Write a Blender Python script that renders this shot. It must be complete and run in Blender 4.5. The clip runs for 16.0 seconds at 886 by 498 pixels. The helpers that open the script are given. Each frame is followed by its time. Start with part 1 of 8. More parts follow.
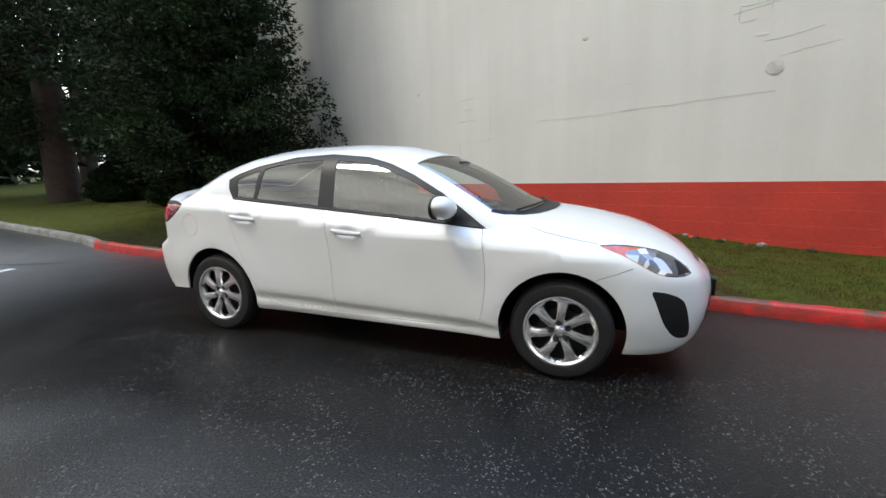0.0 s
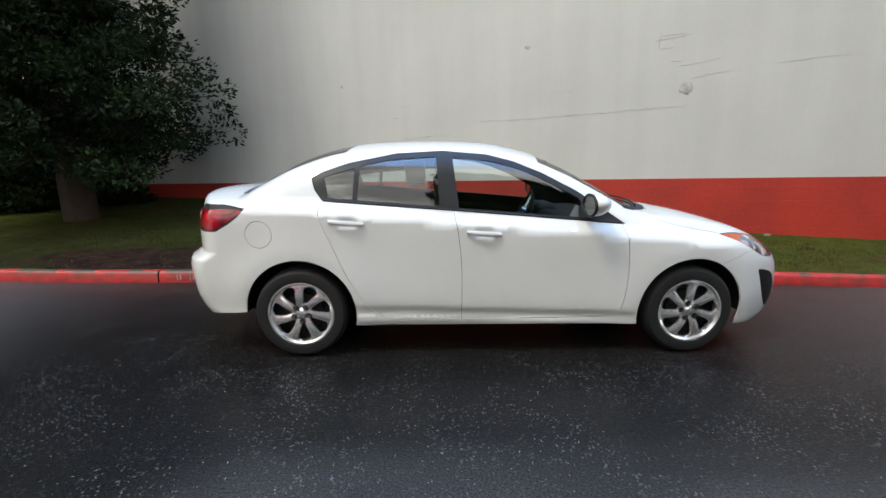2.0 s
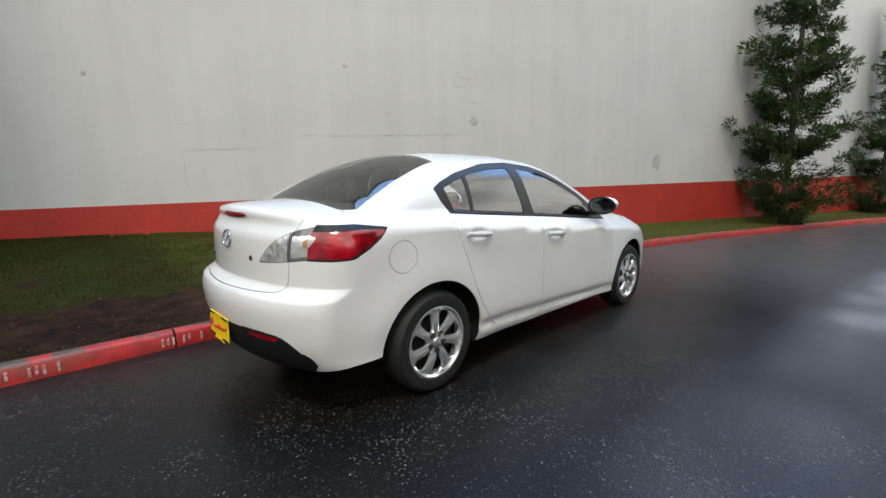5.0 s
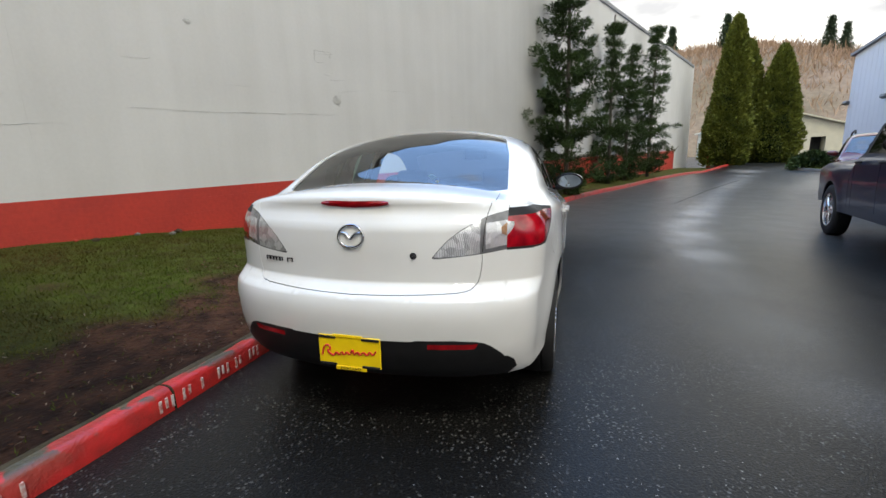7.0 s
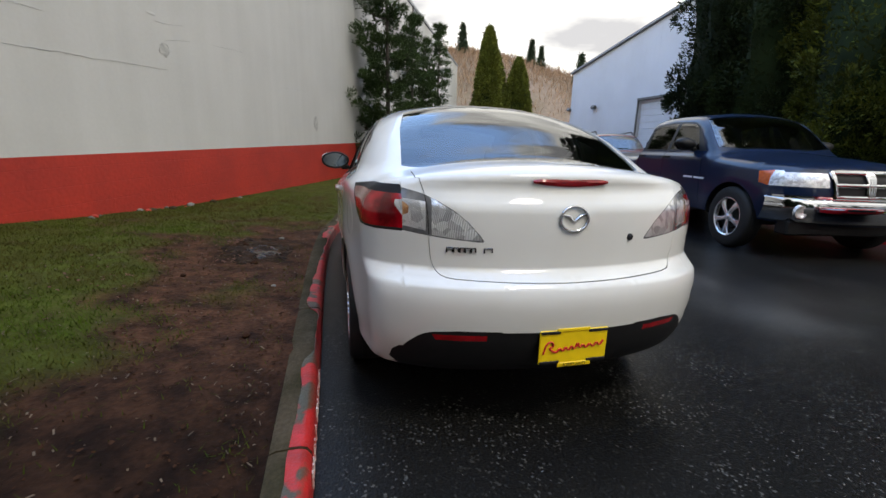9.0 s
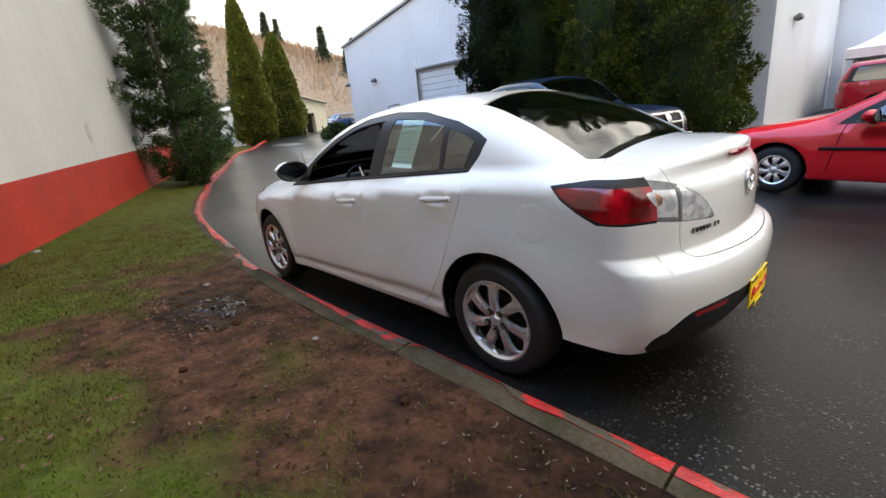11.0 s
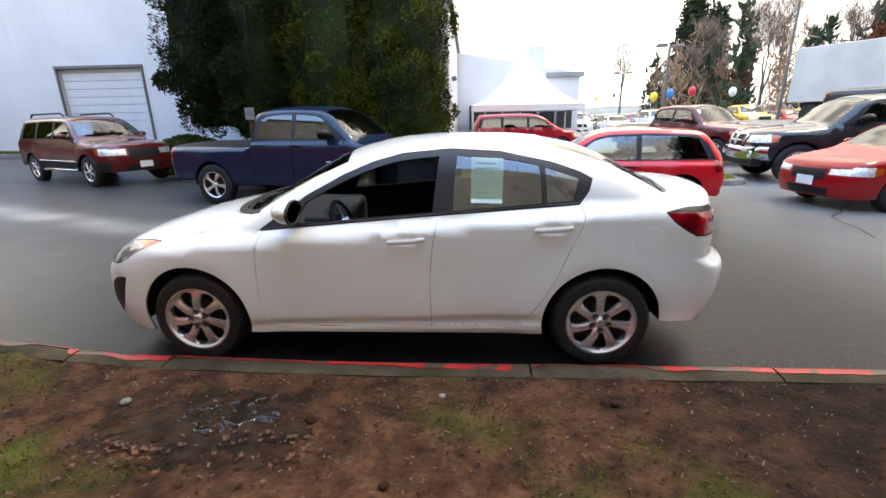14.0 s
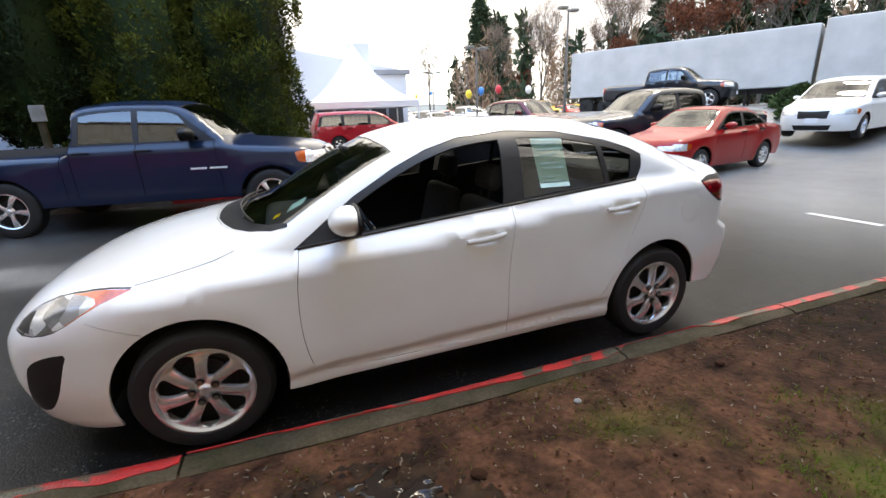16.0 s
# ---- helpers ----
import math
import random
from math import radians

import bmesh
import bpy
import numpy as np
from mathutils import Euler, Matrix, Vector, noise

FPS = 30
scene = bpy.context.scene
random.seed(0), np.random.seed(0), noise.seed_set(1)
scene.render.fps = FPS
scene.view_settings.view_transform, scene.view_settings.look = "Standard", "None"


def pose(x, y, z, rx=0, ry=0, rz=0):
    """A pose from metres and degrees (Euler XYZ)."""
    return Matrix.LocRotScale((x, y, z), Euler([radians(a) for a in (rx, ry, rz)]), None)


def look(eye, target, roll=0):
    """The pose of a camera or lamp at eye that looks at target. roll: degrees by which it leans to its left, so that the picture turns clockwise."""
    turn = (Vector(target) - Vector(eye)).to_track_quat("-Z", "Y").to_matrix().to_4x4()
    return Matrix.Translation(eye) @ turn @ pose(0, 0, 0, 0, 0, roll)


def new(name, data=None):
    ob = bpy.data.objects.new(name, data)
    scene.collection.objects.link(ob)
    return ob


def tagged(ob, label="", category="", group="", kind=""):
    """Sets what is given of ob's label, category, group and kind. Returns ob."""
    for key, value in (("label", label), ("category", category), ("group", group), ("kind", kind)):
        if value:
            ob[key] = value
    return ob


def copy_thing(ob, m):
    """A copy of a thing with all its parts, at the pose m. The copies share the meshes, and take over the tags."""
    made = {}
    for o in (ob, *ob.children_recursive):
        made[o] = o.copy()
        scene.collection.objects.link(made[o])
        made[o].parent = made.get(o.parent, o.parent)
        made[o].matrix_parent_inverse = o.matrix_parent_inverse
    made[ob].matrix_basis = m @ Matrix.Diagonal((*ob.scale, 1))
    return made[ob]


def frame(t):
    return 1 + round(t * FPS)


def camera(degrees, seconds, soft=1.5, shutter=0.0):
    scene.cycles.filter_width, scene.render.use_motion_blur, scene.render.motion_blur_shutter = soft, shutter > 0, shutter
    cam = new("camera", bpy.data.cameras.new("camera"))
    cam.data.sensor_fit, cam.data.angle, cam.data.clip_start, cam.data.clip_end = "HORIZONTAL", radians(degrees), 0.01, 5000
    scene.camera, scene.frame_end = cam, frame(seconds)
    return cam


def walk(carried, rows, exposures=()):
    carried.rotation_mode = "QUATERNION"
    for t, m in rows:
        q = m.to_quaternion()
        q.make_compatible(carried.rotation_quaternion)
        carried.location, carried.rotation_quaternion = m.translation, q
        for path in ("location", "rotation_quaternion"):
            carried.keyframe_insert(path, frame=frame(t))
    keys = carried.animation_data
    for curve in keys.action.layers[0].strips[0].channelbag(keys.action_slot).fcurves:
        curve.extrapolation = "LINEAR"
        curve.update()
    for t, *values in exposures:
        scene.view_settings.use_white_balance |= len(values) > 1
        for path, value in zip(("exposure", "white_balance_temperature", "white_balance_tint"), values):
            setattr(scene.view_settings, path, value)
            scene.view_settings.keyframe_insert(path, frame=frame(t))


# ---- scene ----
cam = camera(90.93, 16.0)
PATH = [
    (0, (1.514, -3.397, 1.312), (0.841, -1.554, 0.923), -0.79),
    (0.5, (1.053, -3.575, 1.335), (0.627, -1.660, 0.945), -1.28),
    (1, (0.566, -3.632, 1.322), (0.305, -1.687, 0.940), -0.54),
    (1.5, (0.066, -3.645, 1.335), (-0.066, -1.683, 0.972), -0.64),
    (2, (-0.448, -3.645, 1.333), (-0.394, -1.687, 0.925), 0.04),
    (2.5, (-0.921, -3.562, 1.334), (-0.672, -1.618, 0.935), -0.25),
    (3, (-1.391, -3.498, 1.339), (-0.835, -1.612, 0.975), 0.31),
    (3.5, (-1.819, -3.346, 1.317), (-1.026, -1.548, 0.950), -0.39),
    (3.7, (-1.992, -3.277, 1.314), (-1.126, -1.510, 0.956), -0.74),
    (5.8, (-3.487, -1.999, 1.238), (-1.859, -0.899, 0.866), -1.32),
    (6, (-3.582, -1.809, 1.241), (-1.907, -0.792, 0.839), -2.16),
    (6.5, (-3.757, -1.358, 1.227), (-1.964, -0.573, 0.815), -1.23),
    (7, (-3.862, -0.913, 1.228), (-1.979, -0.362, 0.843), -1.04),
    (7.5, (-3.878, -0.444, 1.233), (-1.939, -0.155, 0.839), 0.88),
    (8, (-3.876, 0.053, 1.232), (-1.916, 0.080, 0.836), 0.32),
    (8.5, (-3.802, 0.492, 1.206), (-1.860, 0.277, 0.777), 0.75),
    (9, (-3.698, 0.915, 1.183), (-1.809, 0.439, 0.729), 1.73),
    (9.5, (-3.541, 1.316, 1.223), (-1.777, 0.506, 0.738), 2.38),
    (9.7, (-3.444, 1.467, 1.224), (-1.737, 0.545, 0.737), -0.39),
    (11.8, (-2.187, 2.836, 1.473), (-1.073, 1.293, 0.859), -1.11),
    (12, (-2.078, 2.930, 1.507), (-1.084, 1.304, 0.901), 0.04),
    (12.5, (-1.703, 3.118, 1.541), (-0.941, 1.355, 0.981), -0.33),
    (13, (-1.297, 3.289, 1.550), (-0.771, 1.439, 1.002), -1.48),
    (13.5, (-0.887, 3.407, 1.574), (-0.569, 1.516, 1.005), -0.47),
    (14, (-0.490, 3.410, 1.565), (-0.370, 1.497, 0.992), -1.04),
    (14.5, (-0.082, 3.372, 1.552), (-0.174, 1.459, 0.976), -0.58),
    (15, (0.311, 3.271, 1.545), (0.077, 1.372, 0.963), -0.73),
    (15.5, (0.645, 3.095, 1.539), (0.254, 1.226, 0.945), -1.55),
    (16, (0.852, 2.862, 1.492), (0.206, 1.066, 0.896), -2.31),
]
walk(cam, [(t, look(eye, target, roll)) for t, eye, target, roll in PATH], [(0.0, 0.84, 7100, 5), (3.7, 0.74, 7100, 5), (6.5, 0.70, 7050, 5), (8.0, 0.56, 7100, 6), (9.7, 0.40, 7150, 7), (11.8, 1.28, 7800, 7), (16.0, 1.18, 7900, 8)])

# world: broken overcast, bright cloud with blue gaps overhead
world = bpy.data.worlds.new("sky")
scene.world = world
world.use_nodes = True
wn, wl = world.node_tree.nodes, world.node_tree.links
bg = wn["Background"]
sky = wn.new("ShaderNodeTexSky")
sky.sky_type, sky.sun_disc = "NISHITA", False
sky.sun_elevation, sky.sun_rotation = radians(60), radians(239)
sky.air_density, sky.dust_density, sky.ozone_density = 1.0, 0.1, 4.0
cloud = wn.new("ShaderNodeTexNoise")
cloud.inputs["Scale"].default_value, cloud.inputs["Detail"].default_value = 2.6, 7
cover = wn.new("ShaderNodeValToRGB")
cover.color_ramp.elements[0].position, cover.color_ramp.elements[1].position = 0.42, 0.58
cover.color_ramp.elements[0].color, cover.color_ramp.elements[1].color = (0.04, 0.04, 0.04, 1), (1, 1, 1, 1)
shade = wn.new("ShaderNodeValToRGB")
shade.color_ramp.elements[0].position, shade.color_ramp.elements[1].position = 0.42, 0.60
shade.color_ramp.elements[0].color, shade.color_ramp.elements[1].color = (13.5, 13.6, 13.8, 1), (5.2, 5.3, 5.9, 1)
banks = wn.new("ShaderNodeTexNoise")  # flat-lying grey banks within the white
banks.inputs["Scale"].default_value, banks.inputs["Detail"].default_value = 2.3, 6
flatten = wn.new("ShaderNodeMapping")
flatten.inputs["Scale"].default_value = (1.0, 1.0, 3.2)
wl.new(flatten.outputs[0], banks.inputs["Vector"])
mixer = wn.new("ShaderNodeMix")
mixer.data_type = "RGBA"
aim = wn.new("ShaderNodeTexCoord")
height_of = wn.new("ShaderNodeVectorMath")  # the break in the cloud lies overhead, leaning over the building
height_of.operation = "DOT_PRODUCT"
height_of.inputs[1].default_value = (0.35, 0.30, 0.89)
thin = wn.new("ShaderNodeMapRange")
thin.inputs["From Min"].default_value, thin.inputs["From Max"].default_value = 0.60, 0.88
thin.inputs["To Min"].default_value, thin.inputs["To Max"].default_value = 0.24, -0.16
total = wn.new("ShaderNodeMath")
wl.new(aim.outputs["Generated"], cloud.inputs["Vector"])
wl.new(aim.outputs["Generated"], height_of.inputs[0])
wl.new(height_of.outputs["Value"], thin.inputs["Value"])
wl.new(cloud.outputs["Fac"], total.inputs[0])
wl.new(thin.outputs[0], total.inputs[1])
wl.new(total.outputs[0], cover.inputs[0])
wl.new(aim.outputs["Generated"], flatten.inputs["Vector"])
wl.new(banks.outputs["Fac"], shade.inputs[0])
wl.new(cover.outputs[0], mixer.inputs["Factor"])
clear_sky = wn.new("ShaderNodeVectorMath")
clear_sky.operation = "SCALE"
clear_sky.inputs["Scale"].default_value = 8.5
wl.new(sky.outputs[0], clear_sky.inputs[0])
wl.new(clear_sky.outputs[0], mixer.inputs["A"])
wl.new(shade.outputs[0], mixer.inputs["B"])
wl.new(mixer.outputs["Result"], bg.inputs[0])
bg.inputs[1].default_value = 0.105

sun = new("sun", bpy.data.lights.new("sun", "SUN"))
sun.data.energy, sun.data.angle, sun.data.color = 1.05, radians(14), (1, 0.96, 0.9)
sun.matrix_world = look((0, 0, 30), (15, 9, 0))


# ---- small tools ----
def thing(name, label, category, m=None, group=""):
    ob = new(name)
    ob.empty_display_size = 0.1
    if m is not None:
        ob.matrix_basis = m
    return tagged(ob, label, category, group)


def part(name, bm, material, parent=None, label="", smooth=None):
    """One mesh object out of a bmesh, under a thing or a part."""
    me = bpy.data.meshes.new(name)
    if smooth is not None:
        for f in bm.faces:
            f.smooth = True
    bm.to_mesh(me)
    bm.free()
    if smooth:
        me.set_sharp_from_angle(angle=radians(smooth))
    for m in (material if isinstance(material, (list, tuple)) else [material]):
        me.materials.append(m)
    ob = new(name, me)
    ob.parent = parent
    return tagged(ob, label)


def raw(name, verts, faces, material, parent=None, label="", smooth=None):
    me = bpy.data.meshes.new(name)
    me.from_pydata([tuple(v) for v in verts], [], faces)
    if smooth is not None:
        me.polygons.foreach_set("use_smooth", [True] * len(me.polygons))
        if smooth:
            me.set_sharp_from_angle(angle=radians(smooth))
    me.materials.append(material)
    ob = new(name, me)
    ob.parent = parent
    return tagged(ob, label)


def block(bm, lo, hi, bevel=0.0, m=None, segments=1):
    """A box between two corners, with its edges bevelled."""
    made = bmesh.ops.create_cube(bm, size=1)["verts"]
    lo, hi = Vector(lo), Vector(hi)
    for v in made:
        v.co = (lo + hi) / 2 + Vector([v.co[i] * (hi - lo)[i] for i in range(3)])
    if bevel:
        edges = list({e for v in made for e in v.link_edges})
        out = bmesh.ops.bevel(bm, geom=edges, offset=bevel, segments=segments, profile=0.5, affect="EDGES")
        made = list({v for f in out["faces"] for v in f.verts} | {v for v in made if v.is_valid})
    if m is not None:
        bmesh.ops.transform(bm, matrix=m, verts=made)
    return bm


def boxes(*spec):
    bm = bmesh.new()
    for lo, hi, bevel in spec:
        block(bm, lo, hi, bevel)
    return bm


def lathe(profile, steps=32, axis="Y", bm=None):
    """Turns (radius, along) pairs round an axis through the origin."""
    bm = bm or bmesh.new()
    rings = []
    for r, h in profile:
        ring = []
        for k in range(steps):
            a = 2 * math.pi * k / steps
            c, s = r * math.cos(a), r * math.sin(a)
            ring.append(bm.verts.new((c, h, s) if axis == "Y" else (c, s, h) if axis == "Z" else (h, c, s)))
        rings.append(ring)
    for a, b in zip(rings, rings[1:]):
        for k in range(steps):
            bm.faces.new((a[k], a[(k + 1) % steps], b[(k + 1) % steps], b[k]))
    bmesh.ops.recalc_face_normals(bm, faces=bm.faces)
    return bm


def tube(points, radius, sides=8, bm=None, caps=True):
    """A round bar along a line; radius a number, or one for each point."""
    bm = bm or bmesh.new()
    pts = [Vector([float(c) for c in p]) for p in points]
    rad = [float(r) for r in (radius if isinstance(radius, (list, tuple)) else [radius] * len(pts))]
    rings = []
    for i, p in enumerate(pts):
        d = (pts[min(i + 1, len(pts) - 1)] - pts[max(i - 1, 0)]).normalized()
        a = d.orthogonal().normalized() if i == 0 else (a - d * a.dot(d)).normalized()
        b = d.cross(a)
        rings.append([bm.verts.new(p + rad[i] * (math.cos(2 * math.pi * k / sides) * a + math.sin(2 * math.pi * k / sides) * b)) for k in range(sides)])
    for r, q in zip(rings, rings[1:]):
        for k in range(sides):
            bm.faces.new((r[k], r[(k + 1) % sides], q[(k + 1) % sides], q[k]))
    if caps:
        bm.faces.new(rings[0][::-1])
        bm.faces.new(rings[-1])
    return bm


def smooth_curve(nodes):
    """A smooth function through (x, y) nodes, level at its peaks."""
    xs, ys = (np.array(v, float) for v in zip(*sorted(nodes)))
    h, d = np.diff(xs), np.diff(ys) / np.diff(xs)
    m = np.zeros(len(xs))
    m[0], m[-1] = d[0], d[-1]
    for i in range(1, len(xs) - 1):
        if d[i - 1] * d[i] > 0:
            w1, w2 = 2 * h[i] + h[i - 1], h[i] + 2 * h[i - 1]
            m[i] = (w1 + w2) / (w1 / d[i - 1] + w2 / d[i])

    def exact(x):
        i = np.clip(np.searchsorted(xs, x) - 1, 0, len(xs) - 2)
        t = (x - xs[i]) / h[i]
        return ((1 + 2 * t) * (1 - t) ** 2 * ys[i] + t * (1 - t) ** 2 * h[i] * m[i]
                + t * t * (3 - 2 * t) * ys[i + 1] + t * t * (t - 1) * h[i] * m[i + 1])

    many = np.linspace(xs[0], xs[-1], 1500)
    table = exact(many)

    def f(x):
        return np.interp(x, many, table)
    return f


# ---- materials ----
def material(name, base, rough=0.5, metal=0.0, vary=0.0, scale=3.0, grain=0.0, grain_scale=60.0, bump=0.0, bump_scale=80.0, coat=0.0, other=None, second=None, spec=None):
    """Principled paint or stuff: a base colour, blotches of a second colour, fine grain and fine relief."""
    mat = bpy.data.materials.new(name)
    mat.use_nodes = True
    n, l = mat.node_tree.nodes, mat.node_tree.links
    p = n["Principled BSDF"]
    base = (*base, 1)
    p.inputs["Base Color"].default_value = base
    p.inputs["Roughness"].default_value, p.inputs["Metallic"].default_value = rough, metal
    p.inputs["Coat Weight"].default_value = coat
    p.inputs["Coat Roughness"].default_value = 0.03
    if spec is not None:
        p.inputs["Specular IOR Level"].default_value = spec
    co = n.new("ShaderNodeTexCoord").outputs["Object"]
    colour = None
    if vary:
        noise_a = n.new("ShaderNodeTexNoise")
        noise_a.inputs["Scale"].default_value, noise_a.inputs["Detail"].default_value = scale, 6
        ramp = n.new("ShaderNodeValToRGB")
        ramp.color_ramp.elements[0].position, ramp.color_ramp.elements[1].position = 0.35, 0.65
        dark = (*second, 1) if second else tuple(c * (1 - vary) for c in base[:3]) + (1,)
        ramp.color_ramp.elements[0].color, ramp.color_ramp.elements[1].color = dark, base
        l.new(co, noise_a.inputs["Vector"])
        l.new(noise_a.outputs["Fac"], ramp.inputs[0])
        colour = ramp.outputs[0]
    if grain:
        noise_b = n.new("ShaderNodeTexNoise")
        noise_b.inputs["Scale"].default_value, noise_b.inputs["Detail"].default_value = grain_scale, 3
        l.new(co, noise_b.inputs["Vector"])
        mul = n.new("ShaderNodeMix")
        mul.data_type, mul.blend_type = "RGBA", "OVERLAY"
        mul.inputs["Factor"].default_value = grain
        if colour:
            l.new(colour, mul.inputs["A"])
        else:
            mul.inputs["A"].default_value = base
        l.new(noise_b.outputs["Fac"], mul.inputs["B"])
        colour = mul.outputs["Result"]
    if colour:
        l.new(colour, p.inputs["Base Color"])
    if bump:
        noise_c = n.new("ShaderNodeTexNoise")
        noise_c.inputs["Scale"].default_value, noise_c.inputs["Detail"].default_value = bump_scale, 4
        l.new(co, noise_c.inputs["Vector"])
        b = n.new("ShaderNodeBump")
        b.inputs["Strength"].default_value, b.inputs["Distance"].default_value = bump, 0.01
        l.new(noise_c.outputs["Fac"], b.inputs["Height"])
        l.new(b.outputs[0], p.inputs["Normal"])
    return mat


def glass_material(name, tint, clear=0.75, rough=0.0):
    """Window glass: tinted see-through with a sharp reflection that grows at a glance."""
    mat = bpy.data.materials.new(name)
    mat.use_nodes = True
    n, l = mat.node_tree.nodes, mat.node_tree.links
    n.remove(n["Principled BSDF"])
    tr, gl, fr, mx = (n.new("ShaderNode" + k) for k in ("BsdfTransparent", "BsdfGlossy", "Fresnel", "MixShader"))
    tr.inputs[0].default_value = (*tint, 1)
    gl.inputs["Roughness"].default_value = rough
    fr.inputs[0].default_value = 2.2
    l.new(fr.outputs[0], mx.inputs[0])
    l.new(tr.outputs[0], mx.inputs[1])
    l.new(gl.outputs[0], mx.inputs[2])
    l.new(mx.outputs[0], n["Material Output"].inputs[0])
    return mat


def paint_material(name, base, flake=0.0, coat=1.0, rough=0.35):
    """Clear-coated car paint with a film of rain dust."""
    mat = material(name, base, rough, flake, vary=0.06, scale=2.2, bump=0.012, bump_scale=400, coat=coat, spec=0.15)
    return mat


WHITE = paint_material("white_paint", (0.70, 0.70, 0.685))
NAVY = paint_material("navy_paint", (0.003, 0.011, 0.036), 0.0, 0.6)
RED = paint_material("red_paint", (0.62, 0.010, 0.018))
CRIMSON = paint_material("crimson_paint", (0.36, 0.008, 0.020))
MAROON = paint_material("maroon_paint", (0.105, 0.008, 0.012), 0.2)
BRICK_RED = paint_material("brick_red_paint", (0.30, 0.004, 0.007), 0.0, 0.6)
BLACK_PAINT = paint_material("black_paint", (0.010, 0.012, 0.018))
TRIM = material("black_trim", (0.012, 0.012, 0.013), 0.52, vary=0.2, scale=20, bump=0.05, bump_scale=900, spec=0.25)
SATIN = material("satin_black_frame", (0.018, 0.018, 0.020), 0.42, vary=0.2, scale=9, bump=0.02, bump_scale=600, spec=0.3)
LINER = material("dark_liner", (0.006, 0.006, 0.006), 0.8, vary=0.3, scale=15, bump=0.1, bump_scale=200)
CABIN = material("charcoal_cloth", (0.032, 0.032, 0.035), 0.85, vary=0.25, scale=30, bump=0.2, bump_scale=700)
CABIN_GREY = material("grey_plastic", (0.05, 0.05, 0.053), 0.6, vary=0.2, scale=12, bump=0.08, bump_scale=500)
RUBBER = material("tyre_rubber", (0.008, 0.008, 0.0085), 0.7, vary=0.35, scale=14, bump=0.15, bump_scale=260)
ALLOY = material("silver_wheel_cover", (0.74, 0.74, 0.75), 0.22, 0.75, vary=0.12, scale=18, bump=0.01, bump_scale=500)
CHROME = material("chrome", (0.55, 0.555, 0.57), 0.08, 1.0, vary=0.05, scale=20)
MIRROR = material("mirror_silver", (0.42, 0.46, 0.47), 0.02, 1.0, vary=0.05, scale=20)
DARK_METAL = material("dark_steel", (0.035, 0.035, 0.038), 0.5, 0.6, vary=0.3, scale=18, bump=0.1, bump_scale=150)
GLASS = glass_material("green_tinted_glass", (0.70, 0.79, 0.78))
GLASS_DARK = glass_material("privacy_glass", (0.10, 0.11, 0.12))
LAMP_RED = material("red_lens", (0.42, 0.004, 0.014), 0.16, vary=0.6, scale=9, second=(0.10, 0.001, 0.004), bump=0.05, bump_scale=70, spec=0.35, coat=1.0)
LAMP_DARK = material("dark_red_lens", (0.30, 0.005, 0.010), 0.12, vary=0.4, scale=20)
def ribbed_lens(name, light, dark, cell=17, blend=0.55):
    """Moulded lamp glass over a bright reflector: fine upright ribs, crossed by a few broad facets."""
    mat = material(name, light, 0.13, 0.55, coat=1.0)
    n, l = mat.node_tree.nodes, mat.node_tree.links
    p = n["Principled BSDF"]
    co = n.new("ShaderNodeTexCoord").outputs["Object"]
    ribs, facets = n.new("ShaderNodeTexWave"), n.new("ShaderNodeTexVoronoi")
    ribs.inputs["Scale"].default_value, ribs.inputs["Distortion"].default_value = 120, 0.8
    facets.inputs["Scale"].default_value = cell
    r = n.new("ShaderNodeValToRGB")
    r.color_ramp.elements[0].position, r.color_ramp.elements[1].position = 0.25, 0.8
    r.color_ramp.elements[0].color, r.color_ramp.elements[1].color = (*dark, 1), (*light, 1)
    m = n.new("ShaderNodeMix")
    m.inputs["Factor"].default_value = blend
    l.new(co, ribs.inputs["Vector"])
    l.new(co, facets.inputs["Vector"])
    l.new(ribs.outputs["Fac"], m.inputs["A"])
    l.new(facets.outputs["Color"], m.inputs["B"])
    l.new(m.outputs["Result"], r.inputs[0])
    l.new(r.outputs[0], p.inputs["Base Color"])
    b = n.new("ShaderNodeBump")
    b.inputs["Strength"].default_value, b.inputs["Distance"].default_value = 0.5, 0.006
    l.new(m.outputs["Result"], b.inputs["Height"])
    l.new(b.outputs[0], p.inputs["Normal"])
    return mat


LAMP_CLEAR = ribbed_lens("clear_lens", (0.92, 0.92, 0.92), (0.46, 0.46, 0.47), 32, 0.75)
LAMP_HEAD = ribbed_lens("headlamp_glass", (0.88, 0.89, 0.92), (0.07, 0.07, 0.08), 13, 0.9)
LAMP_BULB = ribbed_lens("amber_reflector", (0.72, 0.40, 0.20), (0.34, 0.15, 0.07), 30)
LAMP_AMBER = material("amber_lens", (0.58, 0.085, 0.010), 0.1, vary=0.3, scale=30, coat=1.0, bump=0.2, bump_scale=120)
PLATE_YELLOW = material("yellow_plate", (0.86, 0.60, 0.01), 0.4, vary=0.08, scale=20)
PLATE_WHITE = material("white_plate", (0.72, 0.74, 0.76), 0.4, vary=0.08, scale=20)
PLATE_RED = material("red_lettering", (0.55, 0.02, 0.02), 0.5)
SMOKE = material("smoked_lamp_edge", (0.13, 0.13, 0.135), 0.2, vary=0.3, scale=30, coat=1.0)
BADGE = material("dark_chrome_lettering", (0.10, 0.10, 0.11), 0.25, 0.9)
PAPER = material("pale_green_paper", (0.52, 0.72, 0.67), 0.8, vary=0.06, scale=14)
PAPER_INK = material("grey_ink", (0.22, 0.33, 0.32), 0.8)


